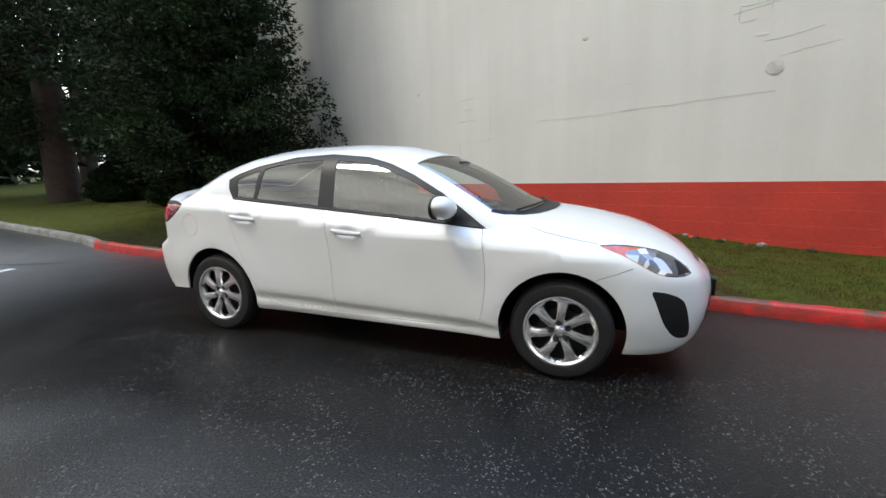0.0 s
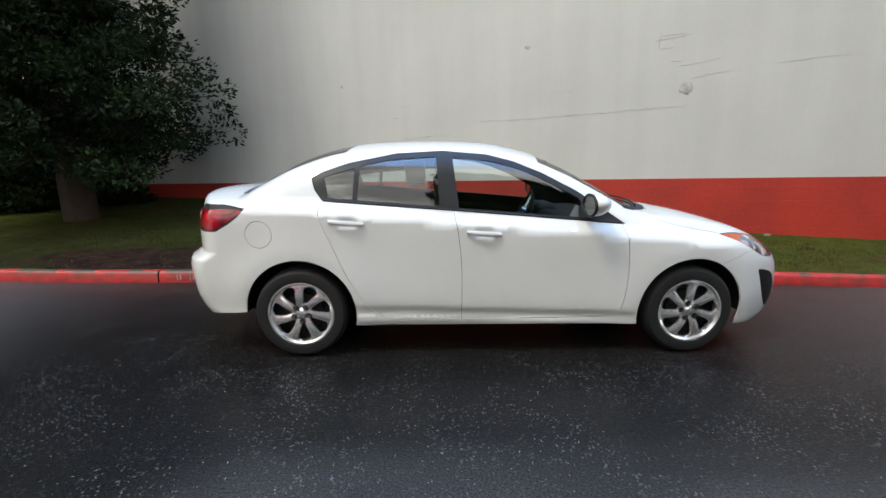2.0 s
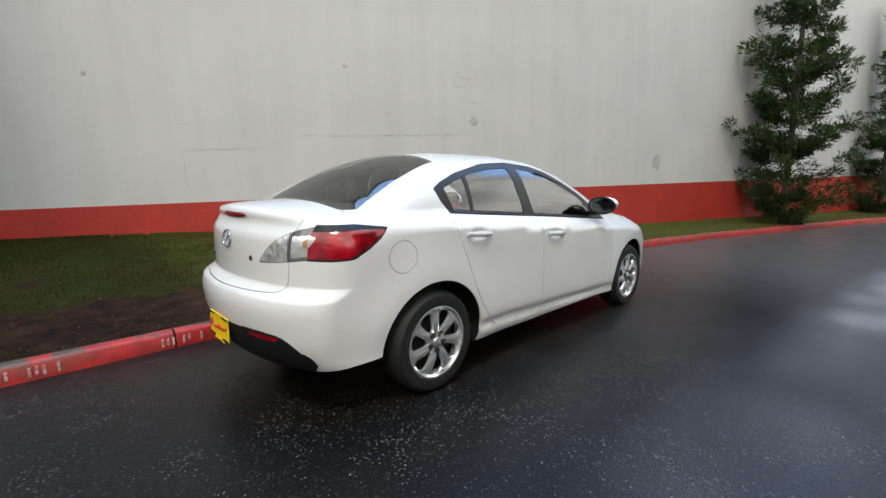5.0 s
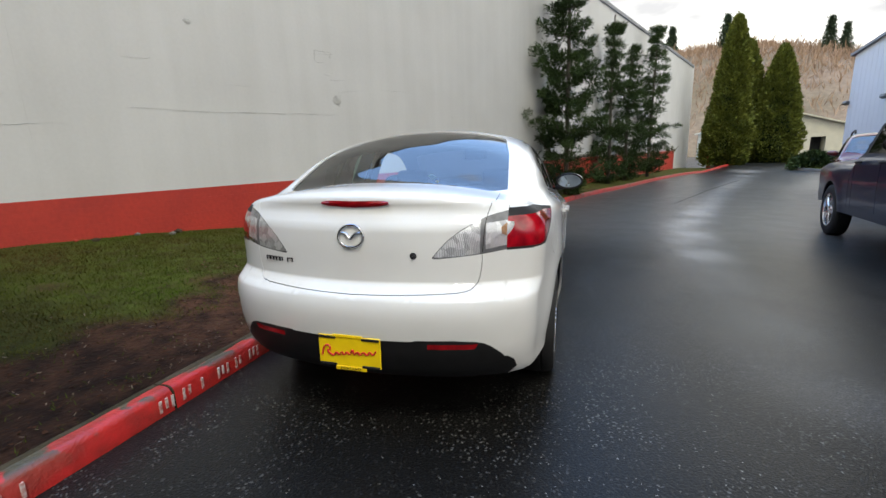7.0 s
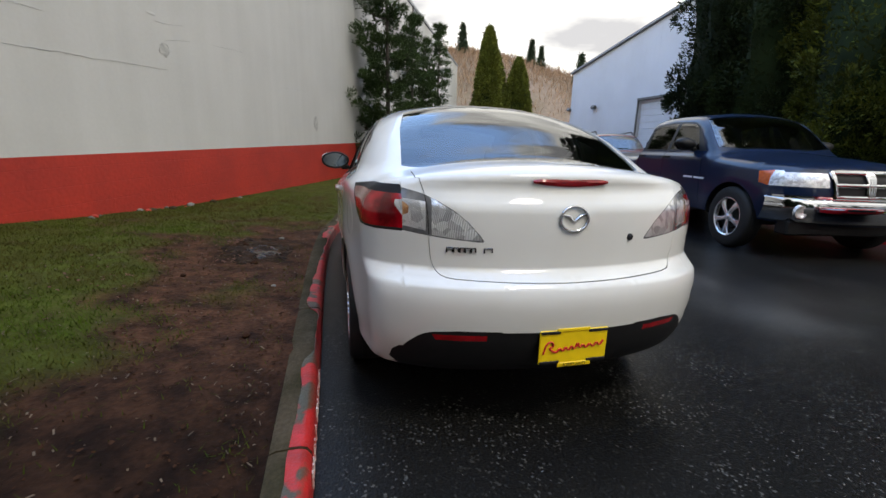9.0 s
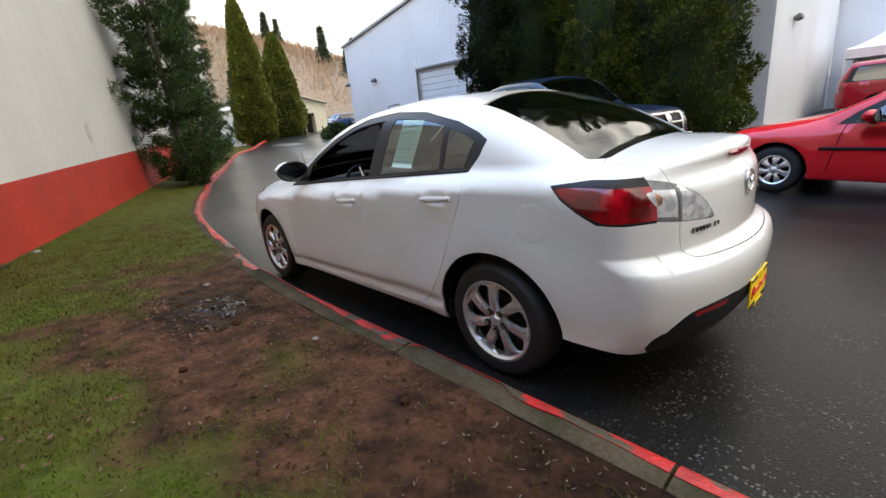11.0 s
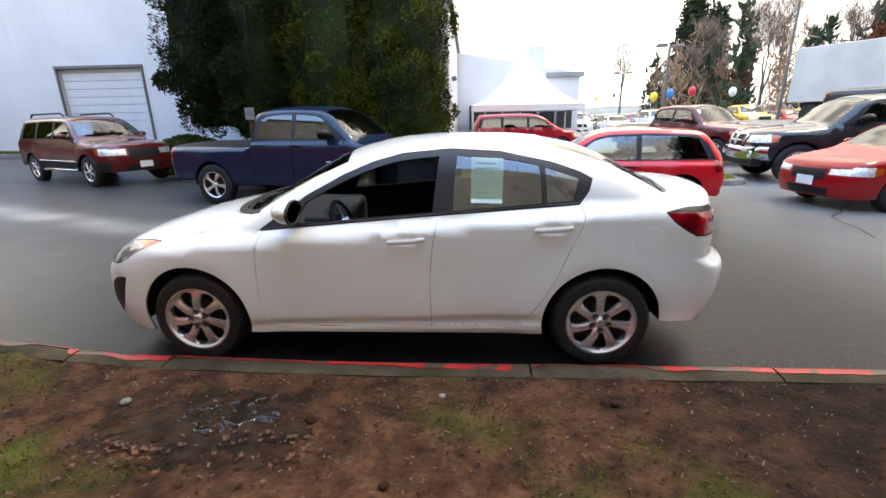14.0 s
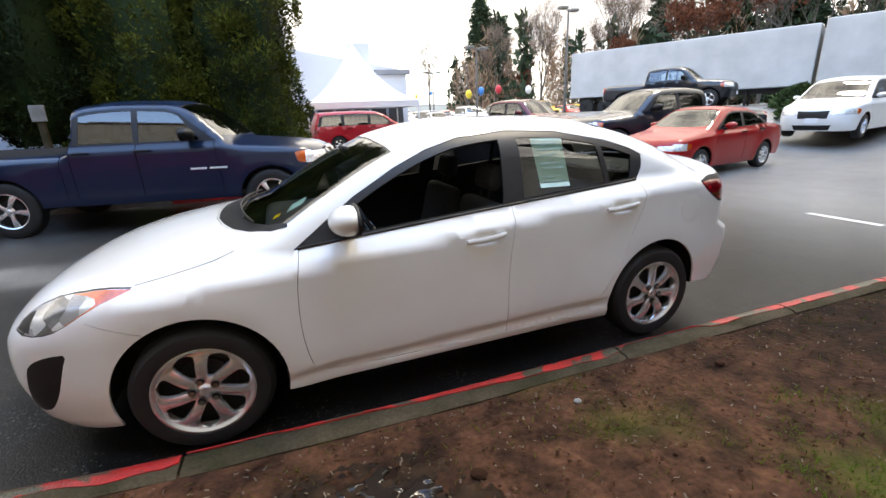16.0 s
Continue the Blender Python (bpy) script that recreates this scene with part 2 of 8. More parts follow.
# ---- vehicle shells: one rounded solid for each, cut into panels ----
def smooth_max(a, b, k):
    h = np.maximum(k - np.abs(a - b), 0) / k
    return np.maximum(a, b) + h * h * k * 0.25


def inside(poly, pts):
    """Which of the points lie in the polygon."""
    px, py = np.array(poly, float).T
    x, y = pts[:, 0][:, None], pts[:, 1][:, None]
    x0, y0, x1, y1 = px, py, np.roll(px, -1), np.roll(py, -1)
    cross = ((y0 > y) != (y1 > y)) & (x < (x1 - x0) * (y - y0) / np.where(y1 == y0, 1e-12, y1 - y0) + x0)
    return cross.sum(1) % 2 == 1


def dense(line, step=0.03, closed=False):
    pts = [np.array(p, float) for p in line] + ([np.array(line[0], float)] if closed else [])
    out = []
    for a, b in zip(pts, pts[1:]):
        k = max(1, int(np.linalg.norm(b - a) / step))
        out += [tuple(a + (b - a) * i / k) for i in range(k)]
    return out if closed else out + [tuple(pts[-1])]


def rounded(line, rounds=2, closed=False):
    """Corner cutting: a smooth line by its corner points."""
    pts = [np.array(p, float) for p in line]
    for _ in range(rounds):
        out = [] if closed else [pts[0]]
        for a, b in zip(pts, pts[1:] + ([pts[0]] if closed else [])):
            out += [0.75 * a + 0.25 * b, 0.25 * a + 0.75 * b]
        pts = out + ([] if closed else [pts[-1]])
    return [tuple(p) for p in pts]


def strip(line, width):
    """The two sides of a narrow band along a line, as one polygon."""
    p = np.array(line, float)
    d = np.gradient(p, axis=0)
    d /= np.linalg.norm(d, axis=1)[:, None] + 1e-12
    n = np.stack([-d[:, 1], d[:, 0]], 1) * width / 2
    return [tuple(v) for v in p + n] + [tuple(v) for v in (p - n)[::-1]]


class Shell:
    """A vehicle body as one solid: side, top, tail and nose surfaces, blended at their edges."""

    def __init__(self, top, tail, nose, side, belt, glass_lean, width, hub, arch, bulge=0.016, crown=0.09, blend=(0.12, 0.16, 0.05), taper=(0.10, 0.12), tail_bow=(0.28, 0.35), nose_bow=(0.35, 0.5), crease=0.09, dishes=(), straight=0.9, hub_z=0.31, rocker=None):
        self.top, self.tail, self.nose, self.side = smooth_curve(top), smooth_curve(tail), smooth_curve(nose), smooth_curve(side)
        self.rocker = smooth_curve(rocker) if rocker else None
        self.belt, self.lean, self.width, self.hub, self.arch = belt, glass_lean, width, hub, arch
        self.bulge, self.crown, self.blend, self.taper = bulge, crown, blend, taper
        self.tail_bow, self.nose_bow, self.crease, self.dishes, self.straight, self.hub_z = tail_bow, nose_bow, crease, dishes, straight, hub_z

    def half(self, x, z):
        b = self.belt[0] + self.belt[1] * x
        c = b - self.crease
        low = self.side(np.clip(z / c, 0, 1))
        if self.rocker:
            k = np.clip((1.02 - np.abs(x)) / 0.16, 0, 1)
            low = low + (self.rocker(np.clip(z / c, 0, 1)) - low) * k * k * (3 - 2 * k)
        shoulder = self.width - (self.width - self.lean[0]) * np.clip((z - c) / self.crease, 0, 1) ** 1.3
        glass = self.lean[0] - self.lean[1] * (z - b) - self.lean[2] * np.maximum(z - b, 0) ** 2
        w = np.where(z < c, low, np.where(z < b, shoulder, glass))
        back, front = np.maximum(-self.straight - x, 0), np.maximum(x - self.straight, 0)
        w = w - self.taper[0] * (back / 1.2) ** 2 - self.taper[1] * (front / 1.2) ** 2
        for hx in self.hub:
            r = np.hypot(x - hx, z - self.hub_z)
            w = w + self.bulge * np.exp(-((r - self.arch - 0.03) / 0.13) ** 2) * (z < b)
        for dx, dz, depth in self.dishes:
            w = w - depth * np.exp(-(((x - dx) / 0.065) ** 4 + ((z - dz) / 0.034) ** 4))
        return w

    def value(self, x, y, z):
        a = np.abs(y)
        side = a - self.half(x, z)
        up = z - (self.top(x) - self.crown * (a / 0.62) ** 2.2 * np.clip((self.top(x) - 0.6) / 0.8, 0.25, 1))
        back = self.tail(z) + self.tail_bow[0] * a ** 2 + self.tail_bow[1] * a ** 6 - x
        fore = x - (self.nose(z) - self.nose_bow[0] * a ** 2 - self.nose_bow[1] * a ** 6)
        f = smooth_max(side, up, self.blend[0])
        f = smooth_max(f, back, self.blend[2])
        return smooth_max(f, fore, self.blend[1])

    def solve(self, axis, u, v, lo, hi):
        """Where the surface is met, going from lo (inside) to hi (outside) along an axis."""
        u, v = np.asarray(u, float), np.asarray(v, float)
        a, b = np.full(u.shape, lo, float), np.full(u.shape, hi, float)
        for _ in range(26):
            m = (a + b) / 2
            f = self.value(m, u, v) if axis == 0 else self.value(u, m, v) if axis == 1 else self.value(u, v, m)
            a, b = np.where(f < 0, m, a), np.where(f < 0, b, m)
        return (a + b) / 2

    def lift(self, view, p):
        """Points of a view (side: x, z; top: x, y; tail and nose: y, z) laid on the surface."""
        p = np.asarray(p, float)
        u, v = p[:, 0], p[:, 1]
        if view == "side":
            return np.stack([u, self.solve(1, u, v, 0, 1.3), v], 1)
        if view == "top":
            return np.stack([u, v, self.solve(2, u, v, 0.45, 2.4)], 1)
        far = -3.6 if view == "tail" else 3.6
        return np.stack([self.solve(0, u, v, far * 0.3, far), u, v], 1)

    def normal(self, p):
        e = 2e-3
        x, y, z = p.T
        g = np.stack([self.value(x + e, y, z) - self.value(x - e, y, z), self.value(x, y + e, z) - self.value(x, y - e, z), self.value(x, y, z + e) - self.value(x, y, z - e)], 1)
        return g / (np.linalg.norm(g, axis=1)[:, None] + 1e-12)


def cut_view(shell, view, outline, regions, seams=(), step=0.045, fine=()):
    """Cuts one view of a shell into regions; gives points, normals and the triangles of each region by name. Seams are left open."""
    from mathutils.geometry import delaunay_2d_cdt
    loops = [(dense(outline, step, True), True)] + [(dense(p, step * 0.8, True), True) for _, p in regions] + [(p, True) for p in seams]
    pts, edges = [], []
    for loop, closed in loops:
        k = len(pts)
        pts += loop
        edges += [(k + i, k + (i + 1) % len(loop)) for i in range(len(loop))]
    o = np.array(outline)
    lo, hi = o.min(0), o.max(0)
    rows = [(lo, hi, step)] + list(fine)
    grid = []
    for a, b, s in rows:
        gx, gy = np.arange(a[0] + s / 2, b[0], s), np.arange(a[1] + s / 2, b[1], s)
        for j, yy in enumerate(gy):
            grid += [(xx + (s / 2 if j % 2 else 0), yy) for xx in gx]
    grid = np.array(grid)
    grid = grid[inside(outline, grid)]
    known = np.array(pts)
    keep = np.ones(len(grid), bool)
    for i in range(0, len(grid), 400):
        d = np.abs(grid[i:i + 400, None] - known[None]).max(2).min(1)
        keep[i:i + 400] = d > step * 0.33
    pts += [tuple(p) for p in grid[keep]]
    v, _, f, *_ = delaunay_2d_cdt([Vector(p) for p in pts], edges, [], 0, 1e-5)
    v2 = np.array([tuple(p) for p in v])
    tri = np.array([t for t in f if len(t) == 3])
    mid = v2[tri].mean(1)
    ok = inside(outline, mid)
    gap = np.zeros(len(mid), bool)
    for s in seams:
        gap |= ok & inside(s, mid)
    ok &= ~gap
    left = ok.copy()
    v3 = shell.lift(view, v2)
    nrm = shell.normal(v3)
    out = {}
    for name, poly in regions:
        hit = left & inside(poly, mid)
        left &= ~hit
        out.setdefault(name, []).append(tri[hit])
    out["seam"] = [tri[gap]]
    out.setdefault("rest", []).append(tri[left])
    return v3, nrm, {k: np.concatenate(t) for k, t in out.items()}


def panel(name, pieces, mat, parent, label="", mirror=False, drop=0.0, rim=0.012, flip_check=True):
    """A panel of one mesh out of (points, normals, triangles), with a turned-in rim along its open edges and true surface normals."""
    V, N, T = [], [], []
    for v, n, t in pieces:
        if len(t) == 0:
            continue
        used, idx = np.unique(t, return_inverse=True)
        t = idx.reshape(-1, 3)
        v, n = v[used] - n[used] * drop, n[used]
        if mirror:
            v, n = v * (1, -1, 1), n * (1, -1, 1)
        g = np.cross(v[t[:, 1]] - v[t[:, 0]], v[t[:, 2]] - v[t[:, 0]])
        bad = (g * n[t].mean(1)).sum(1) < 0
        t[bad] = t[bad][:, ::-1]
        k = sum(len(a) for a in V)
        V.append(v)
        N.append(n)
        T.append(t + k)
    if not V:
        return None
    V, N, T = np.concatenate(V), np.concatenate(N), np.concatenate(T)
    faces = T.tolist()
    if rim:
        count = {}
        for a, b, c in faces:
            for e in ((a, b), (b, c), (c, a)):
                key = (min(e), max(e))
                count[key] = None if key in count else e
        border = [e for e in count.values() if e]
        ids, extra, en = {}, [], []
        for e in border:
            for i in e:
                if i not in ids:
                    ids[i] = len(V) + len(extra)
                    extra += [V[i], V[i] - N[i] * rim]
                    en += [(0, 0, 0), (0, 0, 0)]
        for a, b in border:
            faces.append([ids[b], ids[a], ids[a] + 1, ids[b] + 1])
        if extra:
            V, N = np.concatenate([V, extra]), np.concatenate([N, en])
    me = bpy.data.meshes.new(name)
    me.from_pydata(V.tolist(), [], faces)
    me.polygons.foreach_set("use_smooth", [len(f) == 3 for f in faces])
    me.normals_split_custom_set_from_vertices(N.tolist())
    me.materials.append(mat)
    ob = new(name, me)
    ob.parent = parent
    return tagged(ob, label)


# ---- wheels ----
def wheel_mesh_parts(radius, width, rim, spokes, swirl, cover_mat, spoke_w=(0.030, 0.020, 0.040), nuts=5, depth=0.0, split=False, coarse=False):
    """Meshes of a wheel about its own centre, its outer face at +y: (name, mesh, label)."""
    h = width / 2
    out = []
    few, many = (14, 18) if coarse else (40, 56)

    def keep(name, bm, mat, label="", smooth=35):
        me = bpy.data.meshes.new(name)
        for f in bm.faces:
            f.smooth = True
        bm.to_mesh(me)
        bm.free()
        me.set_sharp_from_angle(angle=radians(smooth))
        me.materials.append(mat)
        out.append((name, me, label))

    # disc kept near black: the shade behind the spokes is in its colour
    keep("wheel", lathe([(0.02, h - 0.075), (rim * 0.60, h - 0.072), (rim * 0.62, h - 0.095), (rim * 0.97, h - 0.100), (rim * 0.99, -h * 0.9), (0.03, -h * 0.9)], few), LINER)
    s = radius - rim
    keep("tyre", lathe([(rim, h - 0.022), (rim + 0.008, h - 0.004), (rim + s * 0.35, h), (rim + s * 0.7, h - 0.004), (radius - 0.016, h - 0.018), (radius - 0.003, h - 0.038),
                        (radius, h * 0.4), (radius - 0.004, h * 0.36), (radius - 0.004, h * 0.30), (radius, h * 0.26), (radius, -h * 0.3), (radius - 0.003, -h + 0.038), (radius - 0.02, -h + 0.01), (rim, -h + 0.01)], many), RUBBER, "black tyre")
    bm = lathe([(rim - 0.022, h - 0.060), (rim - 0.018, h - 0.014), (rim - 0.006, h - 0.004), (rim + 0.003, h - 0.005), (rim + 0.004, h - 0.02)], many)
    r0, r1 = 0.045, rim - 0.012
    if split:
        bmesh.ops.recalc_face_normals(bm, faces=bm.faces)
        keep("rim_ring", bm, cover_mat, "silver rim ring", 40)
    for k in range(spokes):
        if split:
            bm = bmesh.new()
        a0 = 2 * math.pi * k / spokes + 0.2
        grid = []
        steps = 22 if len(spoke_w) > 3 else 3 if coarse else 8
        for i in range(steps + 1):
            t = i / steps
            r = r0 + (r1 - r0) * t
            w = spoke_w[0] * (1 - t) ** 2 + 2 * spoke_w[1] * t * (1 - t) + spoke_w[2] * t * t if len(spoke_w) == 3 else float(np.interp(t, *zip(*spoke_w)))
            face = h - 0.026 - depth * (1 - t) + 0.020 * math.sin(math.pi * (0.15 + 0.75 * t))
            row = []
            for j, q in enumerate((-1, -0.82, -0.35, 0.1, 0.6, 0.85, 1)):
                a = a0 + swirl * (t - 0.5) + q * w / r
                y = face - ((0.022 if abs(q) == 1 else 0.007 * q * q + 0.002 * q) * (1 if len(spoke_w) == 3 else max(0.0, min(1.0, (0.95 - t) / 0.12))))
                row.append(bm.verts.new((r * math.cos(a), y, r * math.sin(a))))
            grid.append(row)
        for a, b in zip(grid, grid[1:]):
            for j in range(6):
                bm.faces.new((a[j], b[j], b[j + 1], a[j + 1]))
        if split:
            bmesh.ops.recalc_face_normals(bm, faces=bm.faces)
            keep("spoke", bm, cover_mat, "", 40)
    if split:
        bm = bmesh.new()
    lathe([(0.002, h - 0.006 - depth), (0.022, h - 0.008 - depth), (0.026, h - 0.014 - depth), (0.040, h - 0.019 - depth), (0.070, h - 0.026 - depth), (0.074, h - 0.040 - depth)], 28, bm=bm)
    bmesh.ops.recalc_face_normals(bm, faces=bm.faces)
    keep("hub_cap" if split else "wheel_cover", bm, cover_mat, "silver hub cap" if split else "silver %d-spoke wheel cover" % spokes, 40)
    if nuts:
        for k in range(nuts):
            bm = bmesh.new()
            a = 2 * math.pi * k / nuts + 0.5
            m = pose(0.054 * math.cos(a), h - (0.014 if len(spoke_w) == 3 else 0.011) - depth, 0.054 * math.sin(a))
            c = bmesh.ops.create_cone(bm, segments=9, radius1=0.0125, radius2=0.0105, depth=0.020, cap_ends=True)["verts"]
            bmesh.ops.transform(bm, matrix=m @ pose(0, 0, 0, -90), verts=c)
            keep("lug_nut", bm, DARK_METAL if not split or len(spoke_w) == 3 else CHROME, "", 30)
            if len(spoke_w) > 3:
                # a raised near-black ring stands for the shaded hole round each nut
                bm = lathe([(0.012, 0.0), (0.0175, 0.0035), (0.0195, -0.002)], 14)
                bmesh.ops.translate(bm, vec=(0.054 * math.cos(a), h - 0.0120 - depth, 0.054 * math.sin(a)), verts=bm.verts)
                keep("lug_recess", bm, LINER, "", 40)
    return out


def fit_wheels(parent, parts, places):
    """Puts a wheel at each (x, y, z); those at -y are turned about."""
    for x, y, z in places:
        first = None
        for name, me, label in parts:
            ob = tagged(new(name, me), label)
            if first is None:
                ob.parent = parent
                ob.matrix_basis = pose(x, y, z, 0, 17 * x, 0 if y > 0 else 180)
                first = ob
            else:
                ob.parent = first


# ---- whole vehicles ----
def build_vehicle(root, shell, spec, paint, wheels, detail=0.045, cabin=True):
    """Cuts a shell into its panels under root. spec holds the outlines: side views as (x, z), top as (x, y), tail and nose as (y, z)."""
    S, g = shell, spec.get
    ty, ny, zl, zn = g("tail_y", 0.66), g("nose_y", 0.62), spec["lip"], spec["brow"]
    sill, zt, zf = g("sill", 0.22), g("tail_low", 0.26), g("nose_low", 0.20)
    bow_t = lambda y: S.tail_bow[0] * abs(y) ** 2 + S.tail_bow[1] * abs(y) ** 6
    bow_n = lambda y: S.nose_bow[0] * abs(y) ** 2 + S.nose_bow[1] * abs(y) ** 6
    back = lambda y: float(S.tail(zl)) + bow_t(y) + 0.02
    fore = lambda y: float(S.nose(zn)) - bow_n(y) - 0.02
    edge = smooth_curve([(back(ty), ty)] + list(spec["edge"]) + [(fore(ny), ny)])
    xs = np.linspace(back(ty), fore(ny), 120)
    rail = S.lift("top", np.stack([xs, edge(xs)], 1))
    ze = np.linspace(zt, rail[0, 2], 20)
    tail_side = S.lift("tail", np.stack([np.full(20, ty), ze], 1))
    zg = np.linspace(zf, rail[-1, 2], 20)
    nose_side = S.lift("nose", np.stack([np.full(20, ny), zg], 1))

    def arc(hx, z_front, z_back):
        R, hz = S.arch, S.hub_z
        a, b = math.asin((z_front - hz) / R), math.pi - math.asin((z_back - hz) / R)
        return [(hx + R * math.cos(t), hz + R * math.sin(t)) for t in np.linspace(a, b, 30)]

    rear_hub, front_hub = sorted(S.hub)
    side = [(p[0], p[2]) for p in tail_side[:-1]] + [(p[0], p[2]) for p in rail] + [(p[0], p[2]) for p in nose_side[:-1][::-1]] + arc(front_hub, zf + 0.02, sill) + arc(rear_hub, sill, zt + 0.03)
    tys = np.linspace(ty, -ty, 31)
    lip = S.lift("top", np.array([(back(y), y) for y in tys]))
    nys = np.linspace(ny, -ny, 31)
    brow = S.lift("top", np.array([(fore(y), y) for y in nys]))
    top = [(p[0], p[1]) for p in rail] + [(p[0], p[1]) for p in brow[1:-1]] + [(p[0], -p[1]) for p in rail[::-1]] + [(p[0], p[1]) for p in lip[::-1][1:-1]]
    tail = [(ty, z) for z in ze[:-1]] + [(p[1], p[2]) for p in lip] + [(-ty, z) for z in ze[:-1][::-1]]
    nose = [(ny, z) for z in zg[:-1]] + [(p[1], p[2]) for p in brow] + [(-ny, z) for z in zg[:-1][::-1]]
    mats = {"paint": paint, "frame": SATIN, "glass": GLASS, "glass_dark": GLASS_DARK, "trim": TRIM, "liner": LINER, "red": LAMP_RED, "dark_red": LAMP_DARK, "clear": LAMP_CLEAR, "head": LAMP_HEAD, "bulb": LAMP_BULB, "amber": LAMP_AMBER, "chrome": CHROME, "alloy": ALLOY, "smoke": SMOKE}
    width = g("seam", 0.006)
    lines = lambda key: [strip(dense(p, detail * 0.7), width) for p in g(key, ())]
    cuts = {}
    for view, outline in (("side", side), ("top", top), ("tail", tail), ("nose", nose)):
        cuts[view] = cut_view(S, view, outline, [(r[0], r[2]) for r in g(view, ())], lines(view + "_seams"), detail, g(view + "_fine", ()))
    looks = {r[0]: (r[1], r[3] if len(r) > 3 else "") for view in ("side", "top", "tail", "nose") for r in g(view, ())}
    flip = lambda c, name: (c[0], c[1], c[2].get(name, np.zeros((0, 3), int)))
    skip = set(g("skip", ()))
    rest = g("rest", {"side": "body_side", "top": "roof", "tail": "rear_bumper", "nose": "front_bumper"})
    merged = g("merge", {})
    done = set()
    for view in ("side", "top", "tail", "nose"):
        c = cuts[view]
        for key in c[2]:
            if key == "seam" or key in done or key in merged:
                continue
            kind, label = looks.get(key, ("paint", ""))
            name = rest[view] if key == "rest" else key
            pieces = [flip(c, key)] + [flip(cuts[v2], k2) for k2, (k0, v2) in merged.items() if k0 == key]
            drop = 0.006 if kind.startswith("glass") else 0.003 if kind == "frame" else 0.0
            if key != "rest":
                done.add(key)
            for mirror in ((True, False) if view == "side" else (False,)):
                if (key, mirror) in skip:
                    continue
                ob = panel(name, pieces, mats[kind], root, label, mirror, drop, 0.0 if kind.startswith("glass") else 0.012)
                if ob and kind.startswith("glass"):
                    ob.visible_shadow = False
    # the dark inner skin behind the gaps, and under the paint
    solid = []
    for view in ("side", "top", "tail", "nose"):
        v, n, t = cuts[view]
        tri = np.concatenate([t[k] for k in t if not looks.get(k, ("paint",))[0].startswith("glass")])
        solid.append((v, n, tri))
        if view == "side":
            solid.append((v * (1, -1, 1), n * (1, -1, 1), tri))
    panel("inner_shell", solid, LINER, root, "dark inner skin and trim", drop=0.018, rim=0.0)
    # wheel housings and floor
    bm = bmesh.new()
    lo, hi = float(S.tail(0.45)) + 0.25, float(S.nose(0.45)) - 0.3
    w = S.width
    block(bm, (rear_hub + 0.36, -w + 0.06, sill - 0.01), (front_hub - 0.36, w - 0.06, sill + 0.09))
    block(bm, (lo, -w + 0.32, sill + 0.03), (hi, w - 0.32, sill + 0.16))
    for hx in S.hub:
        for sgn in (1, -1):
            rim = [(hx + (S.arch + 0.015) * math.cos(a), S.hub_z + (S.arch + 0.015) * math.sin(a)) for a in np.linspace(-0.06, math.pi + 0.03, 20)]
            skin = S.lift("side", [(x, max(z, sill + 0.02)) for x, z in rim])[:, 1]
            o = [bm.verts.new((x, sgn * (min(w - 0.035, float(b) - 0.02)), z)) for (x, z), b in zip(rim, skin)]
            i = [bm.verts.new((x, sgn * (w - 0.33), z)) for x, z in rim]
            for k in range(len(rim) - 1):
                bm.faces.new((o[k], o[k + 1], i[k + 1], i[k]))
            bm.faces.new(i)
    part("underbody", bm, LINER, root, "black underbody and wheel housings")
    track = g("track", w - 0.125)
    fit_wheels(root, wheels, [(hx, sgn * track, S.hub_z + g("wheel_drop", 0.0)) for hx in S.hub for sgn in (1, -1)])
    return cuts


def pane(low, top_line, x0b, x1b, x0t, x1t, under=0.03, over=0.012, n=10):
    """A side window between two pillars: slanted ends, its sill on the belt and its head under the roof line."""
    s = np.linspace(0, 1, n)
    xb, xt = x0b + (x1b - x0b) * s, x0t + (x1t - x0t) * s
    lowf, topf = smooth_curve(low), smooth_curve(top_line)
    return [(x, float(lowf(x)) + over) for x in xb] + [(x, float(topf(x)) - under) for x in xt[::-1]]


def seat(root, x, y, back_lean=14, mat=None, wide=0.50):
    mat = mat or CABIN
    bm = bmesh.new()
    block(bm, (-0.25, -wide / 2, 0.28), (0.27, wide / 2, 0.46), 0.05, pose(x, y, 0), 3)
    part("seat_cushion", bm, mat, root, "charcoal cloth seat cushion", 50)
    m = pose(x - 0.22, y, 0.40, 0, -back_lean, 0)
    bm = bmesh.new()
    block(bm, (-0.07, -wide / 2 + 0.01, 0.0), (0.07, wide / 2 - 0.01, 0.58), 0.055, m, 3)
    part("seat_back", bm, mat, root, "charcoal cloth seat back", 50)
    bm = bmesh.new()
    block(bm, (-0.045, -0.13, 0.64), (0.045, 0.13, 0.80), 0.04, m, 3)
    for q in (-0.06, 0.06):
        tube([m @ Vector((0, q, 0.55)), m @ Vector((0, q, 0.68))], 0.007, 6, bm)
    part("headrest", bm, mat, root, "charcoal cloth headrest", 50)


